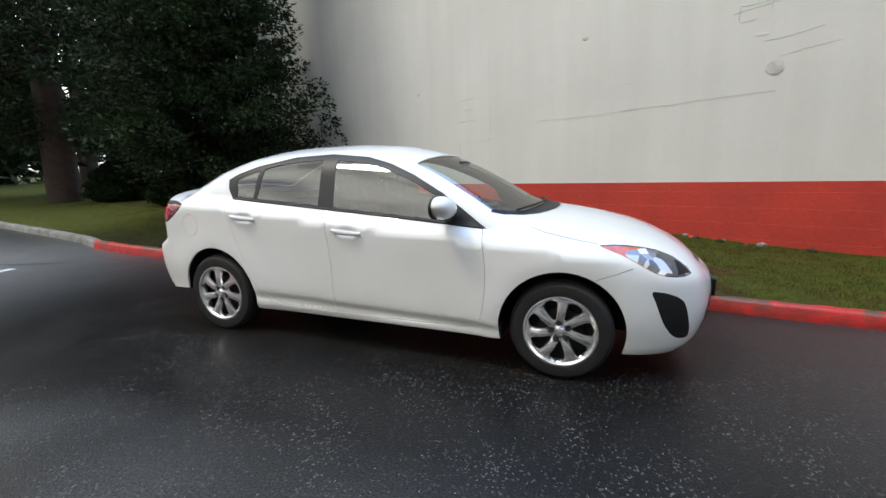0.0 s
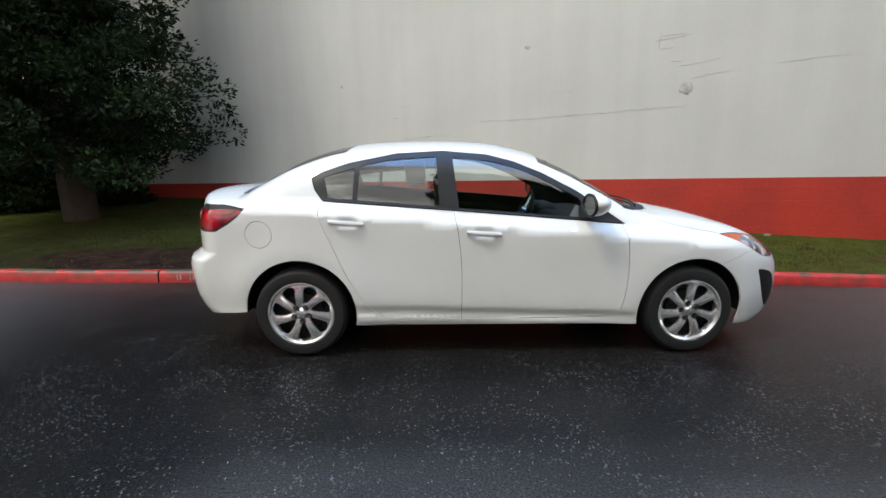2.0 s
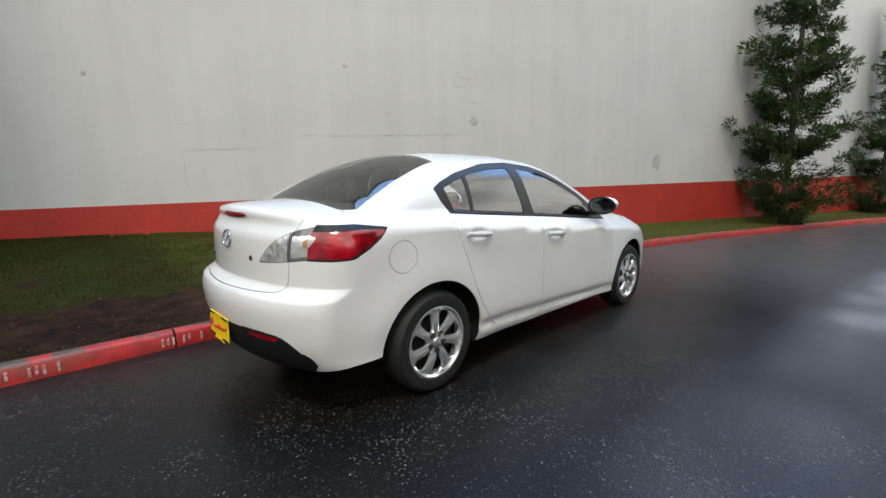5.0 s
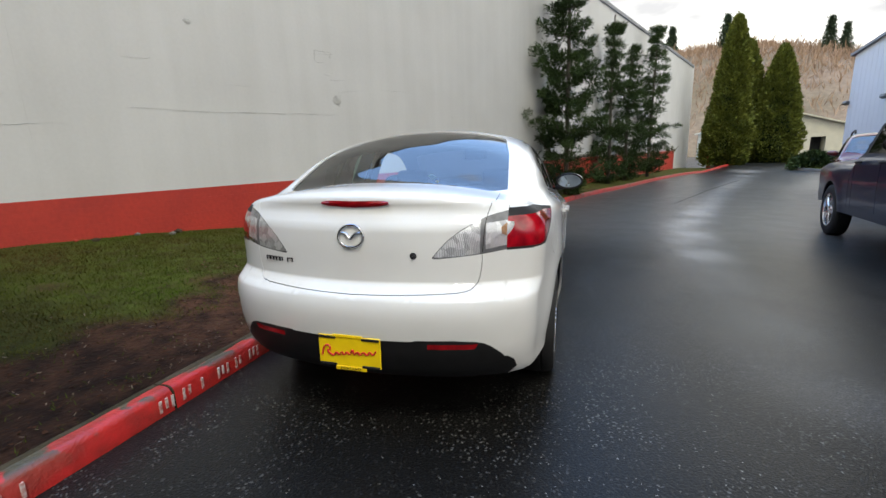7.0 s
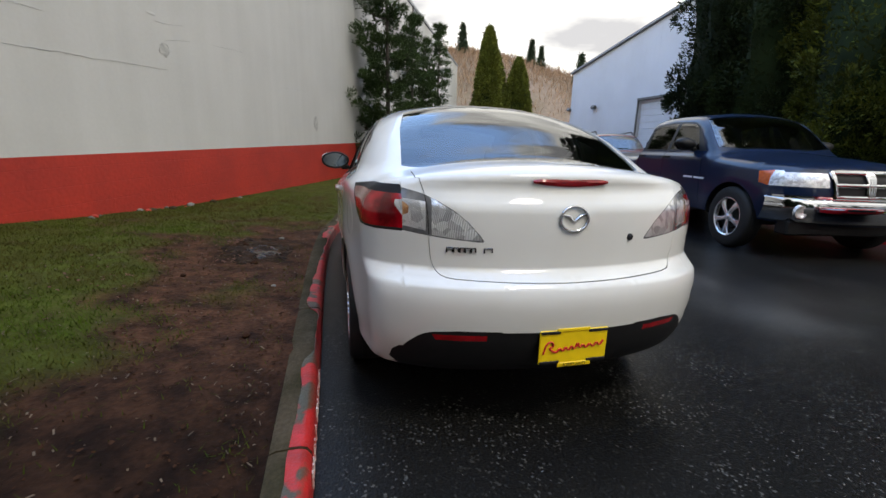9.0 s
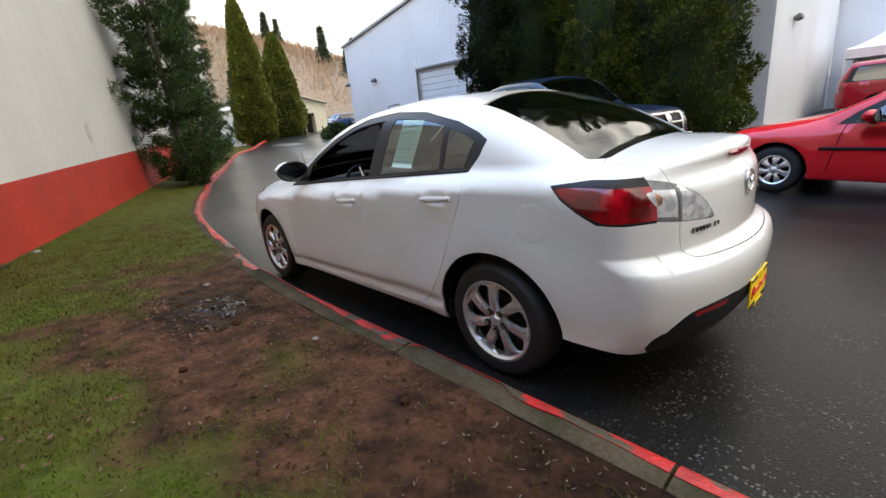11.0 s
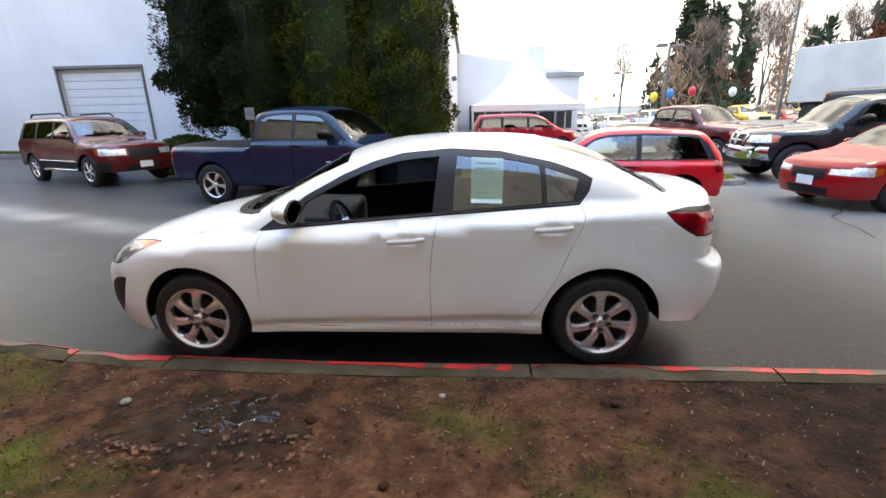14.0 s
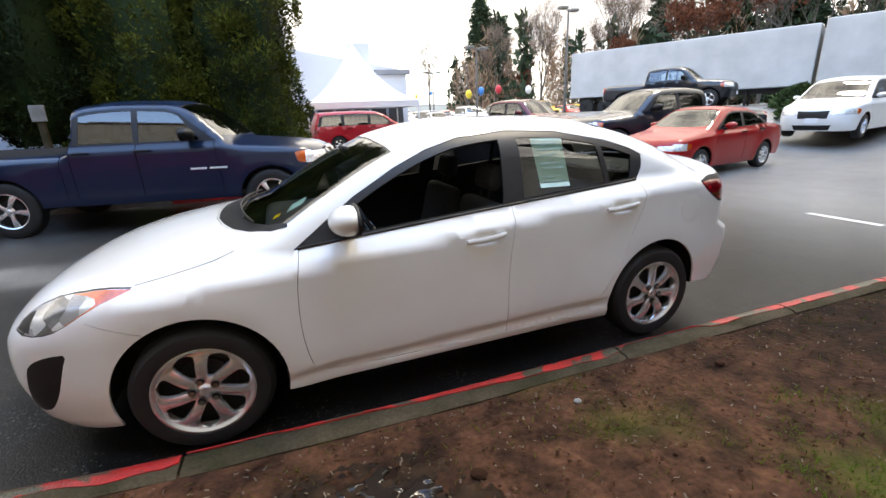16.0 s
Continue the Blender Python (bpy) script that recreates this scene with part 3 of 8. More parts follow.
def door_handle(root, x, y, z, slope, mat, sgn):
    bm = bmesh.new()
    n = 11
    rows = []
    for i in range(n):
        t = i / (n - 1)
        px = (t - 0.5) * 0.225
        lift = 0.030 * math.sin(math.pi * min(1, max(0, 0.12 + 0.76 * t))) + 0.004
        hgt = 0.017 * (0.55 + 0.45 * math.sin(math.pi * (0.1 + 0.8 * t)))
        rows.append([bm.verts.new((px, lift + dy, slope * px + dz * hgt)) for dy, dz in ((-0.012, -0.8), (-0.001, -1), (0.006, -0.4), (0.006, 0.4), (-0.001, 1), (-0.012, 0.8))])
    for a, b in zip(rows, rows[1:]):
        for k in range(6):
            bm.faces.new((a[k], a[(k + 1) % 6], b[(k + 1) % 6], b[k]))
    bm.faces.new(rows[0])
    bm.faces.new(rows[-1])
    for v in bm.verts:
        v.co = Vector((x + v.co.x, sgn * (y + v.co.y), z + v.co.z))
    bmesh.ops.recalc_face_normals(bm, faces=bm.faces)
    part("door_handle", bm, mat, root, "", 50)


def side_mirror(root, x, y, z, mat, sgn, size=1.0):
    bm = bmesh.new()
    c = bmesh.ops.create_uvsphere(bm, u_segments=24, v_segments=14, radius=1)["verts"]
    for v in c:
        p = v.co
        k = 1 - 0.25 * max(0, -p.z)
        p.x, p.y, p.z = p.x * 0.088, p.y * 0.125 * k, p.z * 0.072 + 0.012 * p.y
        p.x = max(p.x, -0.035)
        p *= size
        v.co = Vector((x + p.x, sgn * (y + 0.10 * size) + p.y * sgn, z + 0.055 * size + p.z))
    if sgn < 0:
        bmesh.ops.reverse_faces(bm, faces=bm.faces)
    bmesh.ops.recalc_face_normals(bm, faces=bm.faces)
    house = part("mirror_housing", bm, mat, root, "", 45)
    bm = bmesh.new()
    c = bmesh.ops.create_circle(bm, segments=24, radius=1, cap_ends=True)["verts"]
    for v in c:
        p = v.co
        v.co = Vector((x - 0.037 * size, sgn * (y + 0.10 * size) + p.x * 0.112 * size, z + 0.055 * size + p.y * 0.064 * size))
    part("mirror_glass", bm, MIRROR, house, "dark silvered mirror glass")
    bm = bmesh.new()
    ring = [Vector((x - 0.037 * size, sgn * (y + 0.10 * size) + math.cos(a) * 0.117 * size, z + 0.055 * size + math.sin(a) * 0.068 * size)) for a in np.linspace(0, 2 * math.pi, 29)]
    tube(ring, 0.009 * size, 6, bm, False)
    part("mirror_rim", bm, TRIM, house, "black mirror rim", 60)
    bm = bmesh.new()
    block(bm, (x - 0.03, sgn * (y - 0.03) if sgn > 0 else -(y + 0.05), z - 0.03), (x + 0.045, y + 0.05 if sgn > 0 else -(y - 0.03), z + 0.012), 0.012)
    part("mirror_foot", bm, TRIM, house, "black mirror foot", 40)


# ---- the white sedan ----
def white_sedan():
    root = thing("sedan", "white four-door sedan parked along the red kerb", "car")
    low = [(-1.30, 1.071), (-1.156, 1.060), (-0.44, 1.006), (0.05, 0.970), (0.86, 0.903)]
    head = [(-1.235, 1.205), (-1.16, 1.245), (-0.997, 1.301), (-0.68, 1.366), (-0.371, 1.384), (-0.067, 1.360), (0.121, 1.312), (0.31, 1.236), (0.537, 1.118), (0.689, 1.018), (0.85, 0.906)]
    S = Shell(
        top=[(-2.16, 1.10), (-1.97, 1.125), (-1.76, 1.138), (-1.60, 1.222), (-1.36, 1.345), (-1.09, 1.424), (-0.75, 1.458), (-0.36, 1.466), (-0.06, 1.452), (0.24, 1.398), (0.49, 1.306), (0.74, 1.175), (0.98, 1.038), (1.14, 0.995), (1.34, 0.965), (1.53, 0.930), (1.73, 0.880), (1.90, 0.825), (2.04, 0.765), (2.15, 0.69)],
        tail=[(0.2, -2.08), (0.33, -2.20), (0.45, -2.245), (0.60, -2.262), (0.655, -2.252), (0.69, -2.205), (0.725, -2.170), (0.85, -2.172), (0.95, -2.166), (1.04, -2.122), (1.085, -2.128), (1.13, -2.10)],
        nose=[(0.15, 2.10), (0.25, 2.19), (0.45, 2.235), (0.60, 2.222), (0.70, 2.165), (0.80, 2.06), (0.9, 1.9)],
        side=[(0.2, 0.80), (0.255, 0.832), (0.30, 0.8435), (0.325, 0.8445), (0.355, 0.8475), (0.42, 0.857), (0.52, 0.866), (0.75, 0.872), (0.92, 0.877), (1.0, 0.877)],
        rocker=[(0.2, 0.80), (0.25, 0.834), (0.285, 0.8455), (0.305, 0.8462), (0.322, 0.8415), (0.345, 0.8430), (0.395, 0.8620), (0.42, 0.8650), (0.52, 0.869), (0.75, 0.873), (0.92, 0.877), (1.0, 0.877)],
        belt=(0.970, -0.0775), glass_lean=(0.790, 0.34, 0.22), width=0.877, hub=(-1.32, 1.32), arch=0.372,
        dishes=((-0.990, 0.928, 0.016), (-0.105, 0.858, 0.016)))
    dlo = [(x, float(smooth_curve(low)(x))) for x in np.linspace(-1.156, 0.845, 30)] + head[::-1] + [(-1.21, 1.13)]
    lamp_side = rounded([(-1.660, 1.003), (-1.72, 1.008), (-1.80, 1.008), (-1.93, 1.002), (-2.2, 0.996), (-2.2, 0.874), (-1.94, 0.868), (-1.87, 0.870), (-1.80, 0.900), (-1.73, 0.946), (-1.68, 0.984)], 1, True)
    lamp_bezel = [(-1.645, 1.016), (-1.80, 1.035), (-1.93, 1.036), (-2.3, 1.034), (-2.3, 0.862), (-1.94, 0.857), (-1.845, 0.864), (-1.765, 0.909), (-1.695, 0.959)]
    head_lamp = [(1.518, 0.827), (1.60, 0.829), (1.666, 0.825), (1.75, 0.813), (1.823, 0.796), (1.90, 0.766), (1.955, 0.735), (2.0, 0.700), (2.023, 0.668), (1.98, 0.660), (1.927, 0.662), (1.88, 0.669), (1.834, 0.682), (1.775, 0.711), (1.721, 0.742), (1.636, 0.784)]
    grow = lambda poly, k: [(np.mean([q[0] for q in poly]) + (x - np.mean([q[0] for q in poly])) * k, np.mean([q[1] for q in poly]) + (z - np.mean([q[1] for q in poly])) * (1.06 if k > 1 else 0.94)) for x, z in poly]
    rear_gap = rounded([(-1.160, 1.055), (-1.180, 0.98), (-1.103, 0.815), (-0.992, 0.548), (-0.885, 0.385), (-0.80, 0.300), (-0.70, 0.272), (-0.55, 0.268)], 2)
    mid_gap = rounded([(-0.300, 0.996), (-0.265, 0.825), (-0.243, 0.6), (-0.246, 0.266)], 2)
    front_gap = rounded([(0.828, 0.902), (0.858, 0.75), (0.866, 0.53), (0.838, 0.345), (0.80, 0.288), (0.70, 0.270), (0.5, 0.268)], 2)
    bottom = [(-0.55, 0.268), (0.5, 0.268)]
    circle = [(-1.563 + 0.088 * math.cos(a), 0.849 + 0.088 * math.sin(a)) for a in np.linspace(0, 2 * math.pi, 28)]
    fog = rounded([(1.800, 0.587), (1.86, 0.580), (1.91, 0.566), (1.96, 0.542), (1.996, 0.506), (2.02, 0.42), (2.038, 0.33), (2.032, 0.283), (1.99, 0.283), (1.945, 0.302), (1.90, 0.36), (1.868, 0.423), (1.832, 0.52)], 1, True)
    lamp_rear = rounded([(0.72, 1.035), (0.64, 1.022), (0.558, 0.999), (0.442, 0.930), (0.355, 0.836), (0.362, 0.826), (0.45, 0.834), (0.558, 0.845), (0.72, 0.872)], 1, True)
    mirror = lambda poly: [(-y, z) for y, z in poly]
    clear = rounded([(0.554, 0.9945), (0.552, 0.992), (0.444, 0.9265), (0.400, 0.880), (0.363, 0.8385), (0.372, 0.8345), (0.45, 0.8385), (0.552, 0.8495), (0.554, 0.852)], 1, True)
    bulb = rounded([(0.636, 0.972), (0.72, 0.982), (0.72, 0.930), (0.640, 0.918)], 1, True)
    amber = [(0.576, 0.977), (0.72, 0.993), (0.72, 0.893), (0.576, 0.866)]
    trunk_gap = rounded([(0.604, 1.14), (0.592, 1.06), (0.574, 1.0), (0.565, 0.87), (0.562, 0.80), (0.552, 0.735), (0.53, 0.700), (0.49, 0.688), (0.38, 0.684), (0.2, 0.679), (0.0, 0.677)], 1)
    whole_gap = trunk_gap + [(-y, z) for y, z in trunk_gap[::-1][1:]]
    valance = [(0.0, 0.483), (0.29, 0.485), (0.30, 0.490), (0.46, 0.490), (0.55, 0.482), (0.585, 0.472), (0.61, 0.457), (0.64, 0.428), (0.665, 0.398), (0.665, 0.1)]
    valance = valance + [(-y, z) for y, z in valance[::-1][:-1]]
    refl = [(0.560, 0.470), (0.352, 0.472), (0.352, 0.448), (0.545, 0.446)]
    screen = [(0.60, 0.640), (0.855, 0.698), (0.94, 0.625), (1.03, 0.49), (1.08, 0.32), (1.10, 0.0)]
    screen_top = [(0.34, 0.0), (0.328, 0.30), (0.295, 0.565)]
    screen = screen + [(x, -y) for x, y in screen[::-1][1:]] + [(x, -y) for x, y in screen_top[::-1]] + screen_top[1:]
    cowl = [(0.86, 0.715), (0.94, 0.688), (1.04, 0.60), (1.122, 0.485), (1.175, 0.35), (1.21, 0.20), (1.22, 0.0)]
    cowl = cowl + [(x, -y) for x, y in cowl[::-1][1:]]
    rear_glass = [(-0.985, 0.0), (-1.0, 0.28), (-1.042, 0.512), (-1.36, 0.578), (-1.70, 0.618), (-1.765, 0.53), (-1.785, 0.0)]
    rear_glass = rear_glass + [(x, -y) for x, y in rear_glass[::-1][1:-1]]
    deck_gap = [(-1.775, 0.0), (-1.765, 0.30), (-1.745, 0.52), (-1.765, 0.590), (-1.95, 0.604), (-2.2, 0.604)]
    deck_gap = [(x, -y) for x, y in deck_gap[::-1][:-1]] + deck_gap
    deck = deck_gap + [(-2.4, 0.604), (-2.4, -0.604)]
    spec = dict(
        lip=1.10, brow=0.74, tail_y=0.66, nose_y=0.57, sill=0.222, tail_low=0.285, nose_low=0.175, seam=0.0030,
        edge=[(-1.75, 0.655), (-1.35, 0.615), (-0.95, 0.570), (-0.4, 0.560), (0.1, 0.570), (0.30, 0.585), (0.60, 0.655), (0.90, 0.725), (1.15, 0.722), (1.5, 0.672), (1.65, 0.632), (1.8, 0.592)],
        side=[("quarter_window", "glass", pane(low, head, -1.115, -0.962, -1.150, -0.952, 0.042, 0.022), "tinted quarter window"),
              ("rear_window_pane", "glass", pane(low, head, -0.930, -0.388, -0.915, -0.415, 0.040, 0.022), "tinted rear door window"),
              ("front_window_pane", "glass", pane(low, head, -0.262, 0.610, -0.303, 0.545, 0.042, 0.020), "tinted front door window"),
              ("window_frame", "frame", dlo, "satin black window frame"),
              ("corner_lamp", "clear", rounded([(-1.985, 0.984), (-2.2, 0.986), (-2.2, 0.892), (-2.035, 0.889), (-2.012, 0.93), (-1.990, 0.968)], 2, True), "clear corner lamp with amber bulb"), ("tail_lamp", "red", lamp_side, "red tail lamp lens"), ("lamp_bezel", "trim", lamp_bezel), ("valance_end", "trim", [(-2.4, 0.42), (-2.10, 0.402), (-2.068, 0.395), (-2.04, 0.37), (-2.012, 0.327), (-2.0, 0.20), (-2.4, 0.2)]),
              ("turn_signal", "amber", [(1.518, 0.826), (1.60, 0.828), (1.666, 0.824), (1.76, 0.810), (1.70, 0.809), (1.664, 0.802), (1.655, 0.786), (1.675, 0.771), (1.73, 0.741), (1.79, 0.706), (1.775, 0.712), (1.721, 0.743), (1.636, 0.785)], "orange turn signal"),
              ("lamp_shield", "trim", [(1.925, 0.745), (1.955, 0.732), (1.995, 0.698), (2.015, 0.670), (1.945, 0.667), (1.94, 0.70)], "dark inner lamp shield"), ("headlamp", "head", head_lamp, "clear headlamp with chrome reflector"),
              ("headlamp_bezel", "trim", grow(head_lamp, 1.018)), ("fog_recess", "trim", fog, "black fog lamp recess"),
              ("fuel_door", "paint", circle, "round fuel door"),
              ("rear_door", "paint", rear_gap + [(-0.246, 0.268)] + mid_gap[::-1]),
              ("front_door", "paint", mid_gap + [(0.5, 0.268)] + front_gap[::-1]),
              ("sill_panel", "paint", [(-1.0, 0.1), (-1.0, 0.268), (0.95, 0.268), (0.95, 0.1)]),
              ("front_fender", "paint", [(0.45, 1.2), (0.45, 0.93), (0.84, 0.90), (0.86, 0.1), (1.30, 0.1), (1.50, 0.641), (1.611, 0.682), (1.72, 0.724), (1.80, 0.79), (1.95, 0.80), (2.0, 1.2)]),
              ("bumper_side", "paint", [(1.30, 0.1), (3, 0.1), (3, 1.1), (1.30, 1.1)])],
        side_seams=[rear_gap, mid_gap, front_gap, bottom, circle, [(1.50, 0.640), (1.611, 0.681), (1.70, 0.716)], [(1.03, 0.955), (1.10, 0.925), (1.189, 0.895), (1.30, 0.871), (1.405, 0.853), (1.51, 0.836)]],
        side_fine=[((-1.13, 0.86), (-0.84, 1.0), 0.014), ((-0.25, 0.79), (0.05, 0.93), 0.014), ((-1.8, 0.25), (-0.85, 0.75), 0.03), ((0.85, 0.2), (1.8, 0.75), 0.03), ((-2.3, 0.58), (-1.80, 0.78), 0.014), ((-0.95, 0.22), (0.95, 0.36), 0.018)],
        top=[("windshield", "glass", screen, "green-tinted windshield"), ("cowl", "trim", cowl, "black cowl grille"),
             ("rear_windshield", "glass", rear_glass, "tinted rear window"), ("trunk_deck", "paint", deck),
             ("hood", "paint", [(0.9, -0.9), (0.9, 0.9), (2.5, 0.9), (2.5, -0.9)], "white hood")],
        top_fine=[((0.25, -0.72), (1.12, 0.72), 0.028), ((-1.8, -0.6), (-0.9, 0.6), 0.03)],
        top_seams=[deck_gap, [(x + 0.01, y) for x, y in cowl]],
        tail=[("lamp_clear", "clear", clear, "clear reversing lamp"), ("lamp_clear_r", "clear", mirror(clear), "clear reversing lamp"),
              ("signal_bulb", "bulb", bulb, "amber signal reflector"), ("signal_bulb_r", "bulb", mirror(bulb), "amber signal reflector"), ("signal_lamp", "clear", amber, "clear signal lamp"), ("signal_lamp_r", "clear", mirror(amber), "clear signal lamp"),
              ("lamp_housing", "smoke", lamp_rear, "smoked lamp housing"), ("lamp_housing_r", "smoke", mirror(lamp_rear), "smoked lamp housing"),
              ("bumper_reflector", "dark_red", refl, "red bumper reflector"), ("bumper_reflector_r", "dark_red", mirror(refl), "red bumper reflector"),
              ("rear_valance", "trim", valance, "black rear bumper insert"),
              ("trunk_lid", "paint", whole_gap + [(-0.604, 1.3), (0.604, 1.3)], "white trunk lid")],
        tail_seams=[whole_gap], tail_fine=[((-0.75, 0.61), (0.75, 0.745), 0.0125), ((-0.6, 1.0), (0.6, 1.14), 0.022)],
        nose=[("grille", "trim", [(-0.42, 0.50), (-0.50, 0.40), (-0.36, 0.25), (0.36, 0.25), (0.50, 0.40), (0.42, 0.50)], "black lower grille"),
              ("upper_grille", "trim", [(-0.30, 0.70), (-0.30, 0.665), (0.30, 0.665), (0.30, 0.70)])],
        merge={"trunk_deck": ("trunk_lid", "top")},
        skip=[("front_window_pane", False), ("fuel_door", False)],
        rest={"side": "rear_quarter", "top": "roof", "tail": "rear_bumper", "nose": "front_bumper"}, track=0.758)
    wheels = wheel_mesh_parts(0.310, 0.205, 0.216, 7, 0.12, ALLOY, ((0, 0.024), (0.15, 0.026), (0.35, 0.0270), (0.60, 0.0290), (0.74, 0.0320), (0.82, 0.037), (0.87, 0.046), (0.91, 0.062), (0.945, 0.084), (1.0, 0.0915)), split=True)
    build_vehicle(root, S, spec, WHITE, wheels, 0.045)
    for sgn in (1, -1):
        for x, z in ((-0.990, 0.928), (-0.105, 0.858)):
            y = float(S.lift("side", [(x + 0.1, z)])[0, 1])
            door_handle(root, x, y - 0.006, z, -0.075, WHITE, sgn)
        side_mirror(root, 0.60, 0.80, 0.985, WHITE, sgn, 1.0)
    # window dividers and pillars stand proud as satin strips
    for sgn in (1, -1):
        bm = bmesh.new()
        pts = S.lift("side", [(x, float(smooth_curve(low)(x)) + 0.004) for x in np.linspace(-1.15, 0.83, 40)])
        tube([(p[0], sgn * (p[1] + 0.001), p[2]) for p in pts], 0.0075, 6, bm)
        part("belt_moulding", bm, SATIN, root, "black belt moulding", 60)
    # the kerb side has no fuel door: plain sheet there
    rings = [[(-1.563 + r * math.cos(a), 0.849 + r * math.sin(a)) for a in np.linspace(0, 2 * math.pi, 41)[:-1]] for r in (0.001, 0.03, 0.06, 0.085, 0.10)]
    flat = S.lift("side", [q for ring in rings for q in ring])
    lifted = flat + S.normal(flat) * np.repeat([0.0016, 0.0016, 0.0016, 0.0014, -0.002], 40)[:, None]
    raw("quarter_sheet", lifted, [(i * 40 + k, i * 40 + (k + 1) % 40, (i + 1) * 40 + (k + 1) % 40, (i + 1) * 40 + k) for i in range(4) for k in range(40)], WHITE, root, "", 0)
    # interior
    seat(root, 0.02, 0.36), seat(root, 0.02, -0.36)
    bm = bmesh.new()
    block(bm, (-1.05, -0.64, 0.28), (-0.58, 0.64, 0.48), 0.06, None, 3)
    block(bm, (-0.075, -0.62, 0.0), (0.075, 0.62, 0.60), 0.06, pose(-1.03, 0, 0.42, 0, -24, 0), 3)
    part("rear_bench", bm, CABIN, root, "charcoal cloth rear bench", 50)
    for y in (-0.36, 0.36):
        bm = bmesh.new()
        block(bm, (-0.05, -0.13, 0.60), (0.04, 0.13, 0.735), 0.035, pose(-1.03, y, 0.42, 0, -24, 0), 3)
        part("rear_headrest", bm, CABIN, root, "charcoal rear headrest", 50)
    bm = bmesh.new()
    block(bm, (0.48, -0.70, 0.58), (1.00, 0.70, 0.90), 0.07, None, 3)
    block(bm, (0.46, 0.16, 0.84), (0.66, 0.54, 0.945), 0.04, None, 3)
    part("dashboard", bm, CABIN_GREY, root, "dark grey dashboard", 50)
    bm = bmesh.new()
    block(bm, (-0.35, -0.10, 0.28), (0.60, 0.10, 0.52), 0.04, None, 2)
    part("centre_console", bm, CABIN_GREY, root, "dark grey centre console", 50)
    m = pose(0.40, 0.36, 0.84, 0, -64, 0)
    bm = bmesh.new()
    tube([m @ Vector((0.185 * math.cos(a), 0.185 * math.sin(a), 0)) for a in np.linspace(0, 2 * math.pi, 33)], 0.014, 8, bm, False)
    wheel = part("steering_wheel", bm, TRIM, root, "black steering wheel", 60)
    bm = bmesh.new()
    lathe([(0.001, 0.03), (0.05, 0.028), (0.065, 0.0), (0.05, -0.03)], 20, "Z", bm)
    bmesh.ops.transform(bm, matrix=m, verts=bm.verts)
    for a in (0.1, math.pi - 0.1, -math.pi / 2):
        tube([m @ Vector((0.04 * math.cos(a + 1.57), 0.04 * math.sin(a + 1.57), 0)), m @ Vector((0.18 * math.cos(a + 1.57), 0.18 * math.sin(a + 1.57), 0))], 0.014, 6, bm)
    part("steering_hub", bm, ALLOY, wheel, "grey wheel spokes", 50)
    bm = boxes(((-1.75, -0.58, 1.06), (-1.22, 0.58, 1.085), 0.01))
    part("parcel_shelf", bm, CABIN, root, "dark parcel shelf")
    bm = bmesh.new()
    block(bm, (-0.02, -0.11, -0.03), (0.02, 0.11, 0.03), 0.015, pose(0.46, 0, 1.29, 0, 15, 0), 2)
    part("inner_mirror", bm, TRIM, root, "black rear-view mirror", 50)
    # tail: third brake lamp, badge ring, badge bars, lock, plate
    rear = lambda y, z, out=0.0: Vector(S.lift("tail", [(y, z)])[0]) + Vector(S.normal(S.lift("tail", [(y, z)]))[0]) * out
    bm = bmesh.new()
    rows = []
    for y in np.linspace(-0.163, 0.163, 17):
        k = (1 - (abs(y) / 0.170) ** 3) ** 0.5
        rows.append([bm.verts.new(rear(y, 1.064 + 0.013 * k * q - 0.006 * (1 - abs(y) / 0.163), o)) for q, o in ((-1.2, -0.004), (-1, 0.006), (0.2, 0.010), (1, 0.004), (1.1, -0.004))])
    for a, b in zip(rows, rows[1:]):
        for k in range(4):
            bm.faces.new((a[k], b[k], b[k + 1], a[k + 1]))
    bmesh.ops.recalc_face_normals(bm, faces=bm.faces)
    part("brake_lamp", bm, LAMP_DARK, root, "dark red high brake lamp", 50)
    bm = bmesh.new()
    ring = [(0.060 * math.cos(a), 0.922 + 0.047 * math.sin(a)) for a in np.linspace(0, 2 * math.pi, 37)]
    tube([rear(y, z, 0.006) for y, z in ring], 0.0058, 8, bm, False)
    for sgn in (1, -1):
        tube([rear(0.0, 0.913, 0.007), rear(sgn * 0.022, 0.936, 0.008), rear(sgn * 0.052, 0.941, 0.006)], [0.005, 0.006, 0.004], 6, bm)
    part("emblem", bm, CHROME, root, "chrome oval ring emblem", 60)
    for y0, y1 in ((0.497, 0.475), (0.470, 0.452), (0.447, 0.431), (0.427, 0.409), (0.404, 0.388), (0.355, 0.325)):
        bm = bmesh.new()
        line = [(y0, 0.787), (y0, 0.805), (y1, 0.805), (y1, 0.789)]
        tube([rear(y, z, 0.004) for y, z in line], 0.0034, 5, bm)
        part("model_badge", bm, BADGE, root, "dark chrome badge bar")
    bm = lathe([(0.001, -0.008), (0.007, -0.008), (0.009, -0.004), (0.014, -0.004), (0.016, 0.004)], 18, "X")
    bmesh.ops.translate(bm, vec=rear(-0.278, 0.842), verts=bm.verts)
    part("trunk_lock", bm, DARK_METAL, root, "grey trunk lock", 40)
    px = float(rear(0, 0.42)[0]) - 0.012
    bm = boxes(((px - 0.004, -0.153, 0.350), (px + 0.004, 0.147, 0.492), 0.003))
    plate = part("rear_plate", bm, PLATE_YELLOW, root, "yellow dealer plate with red script bars")
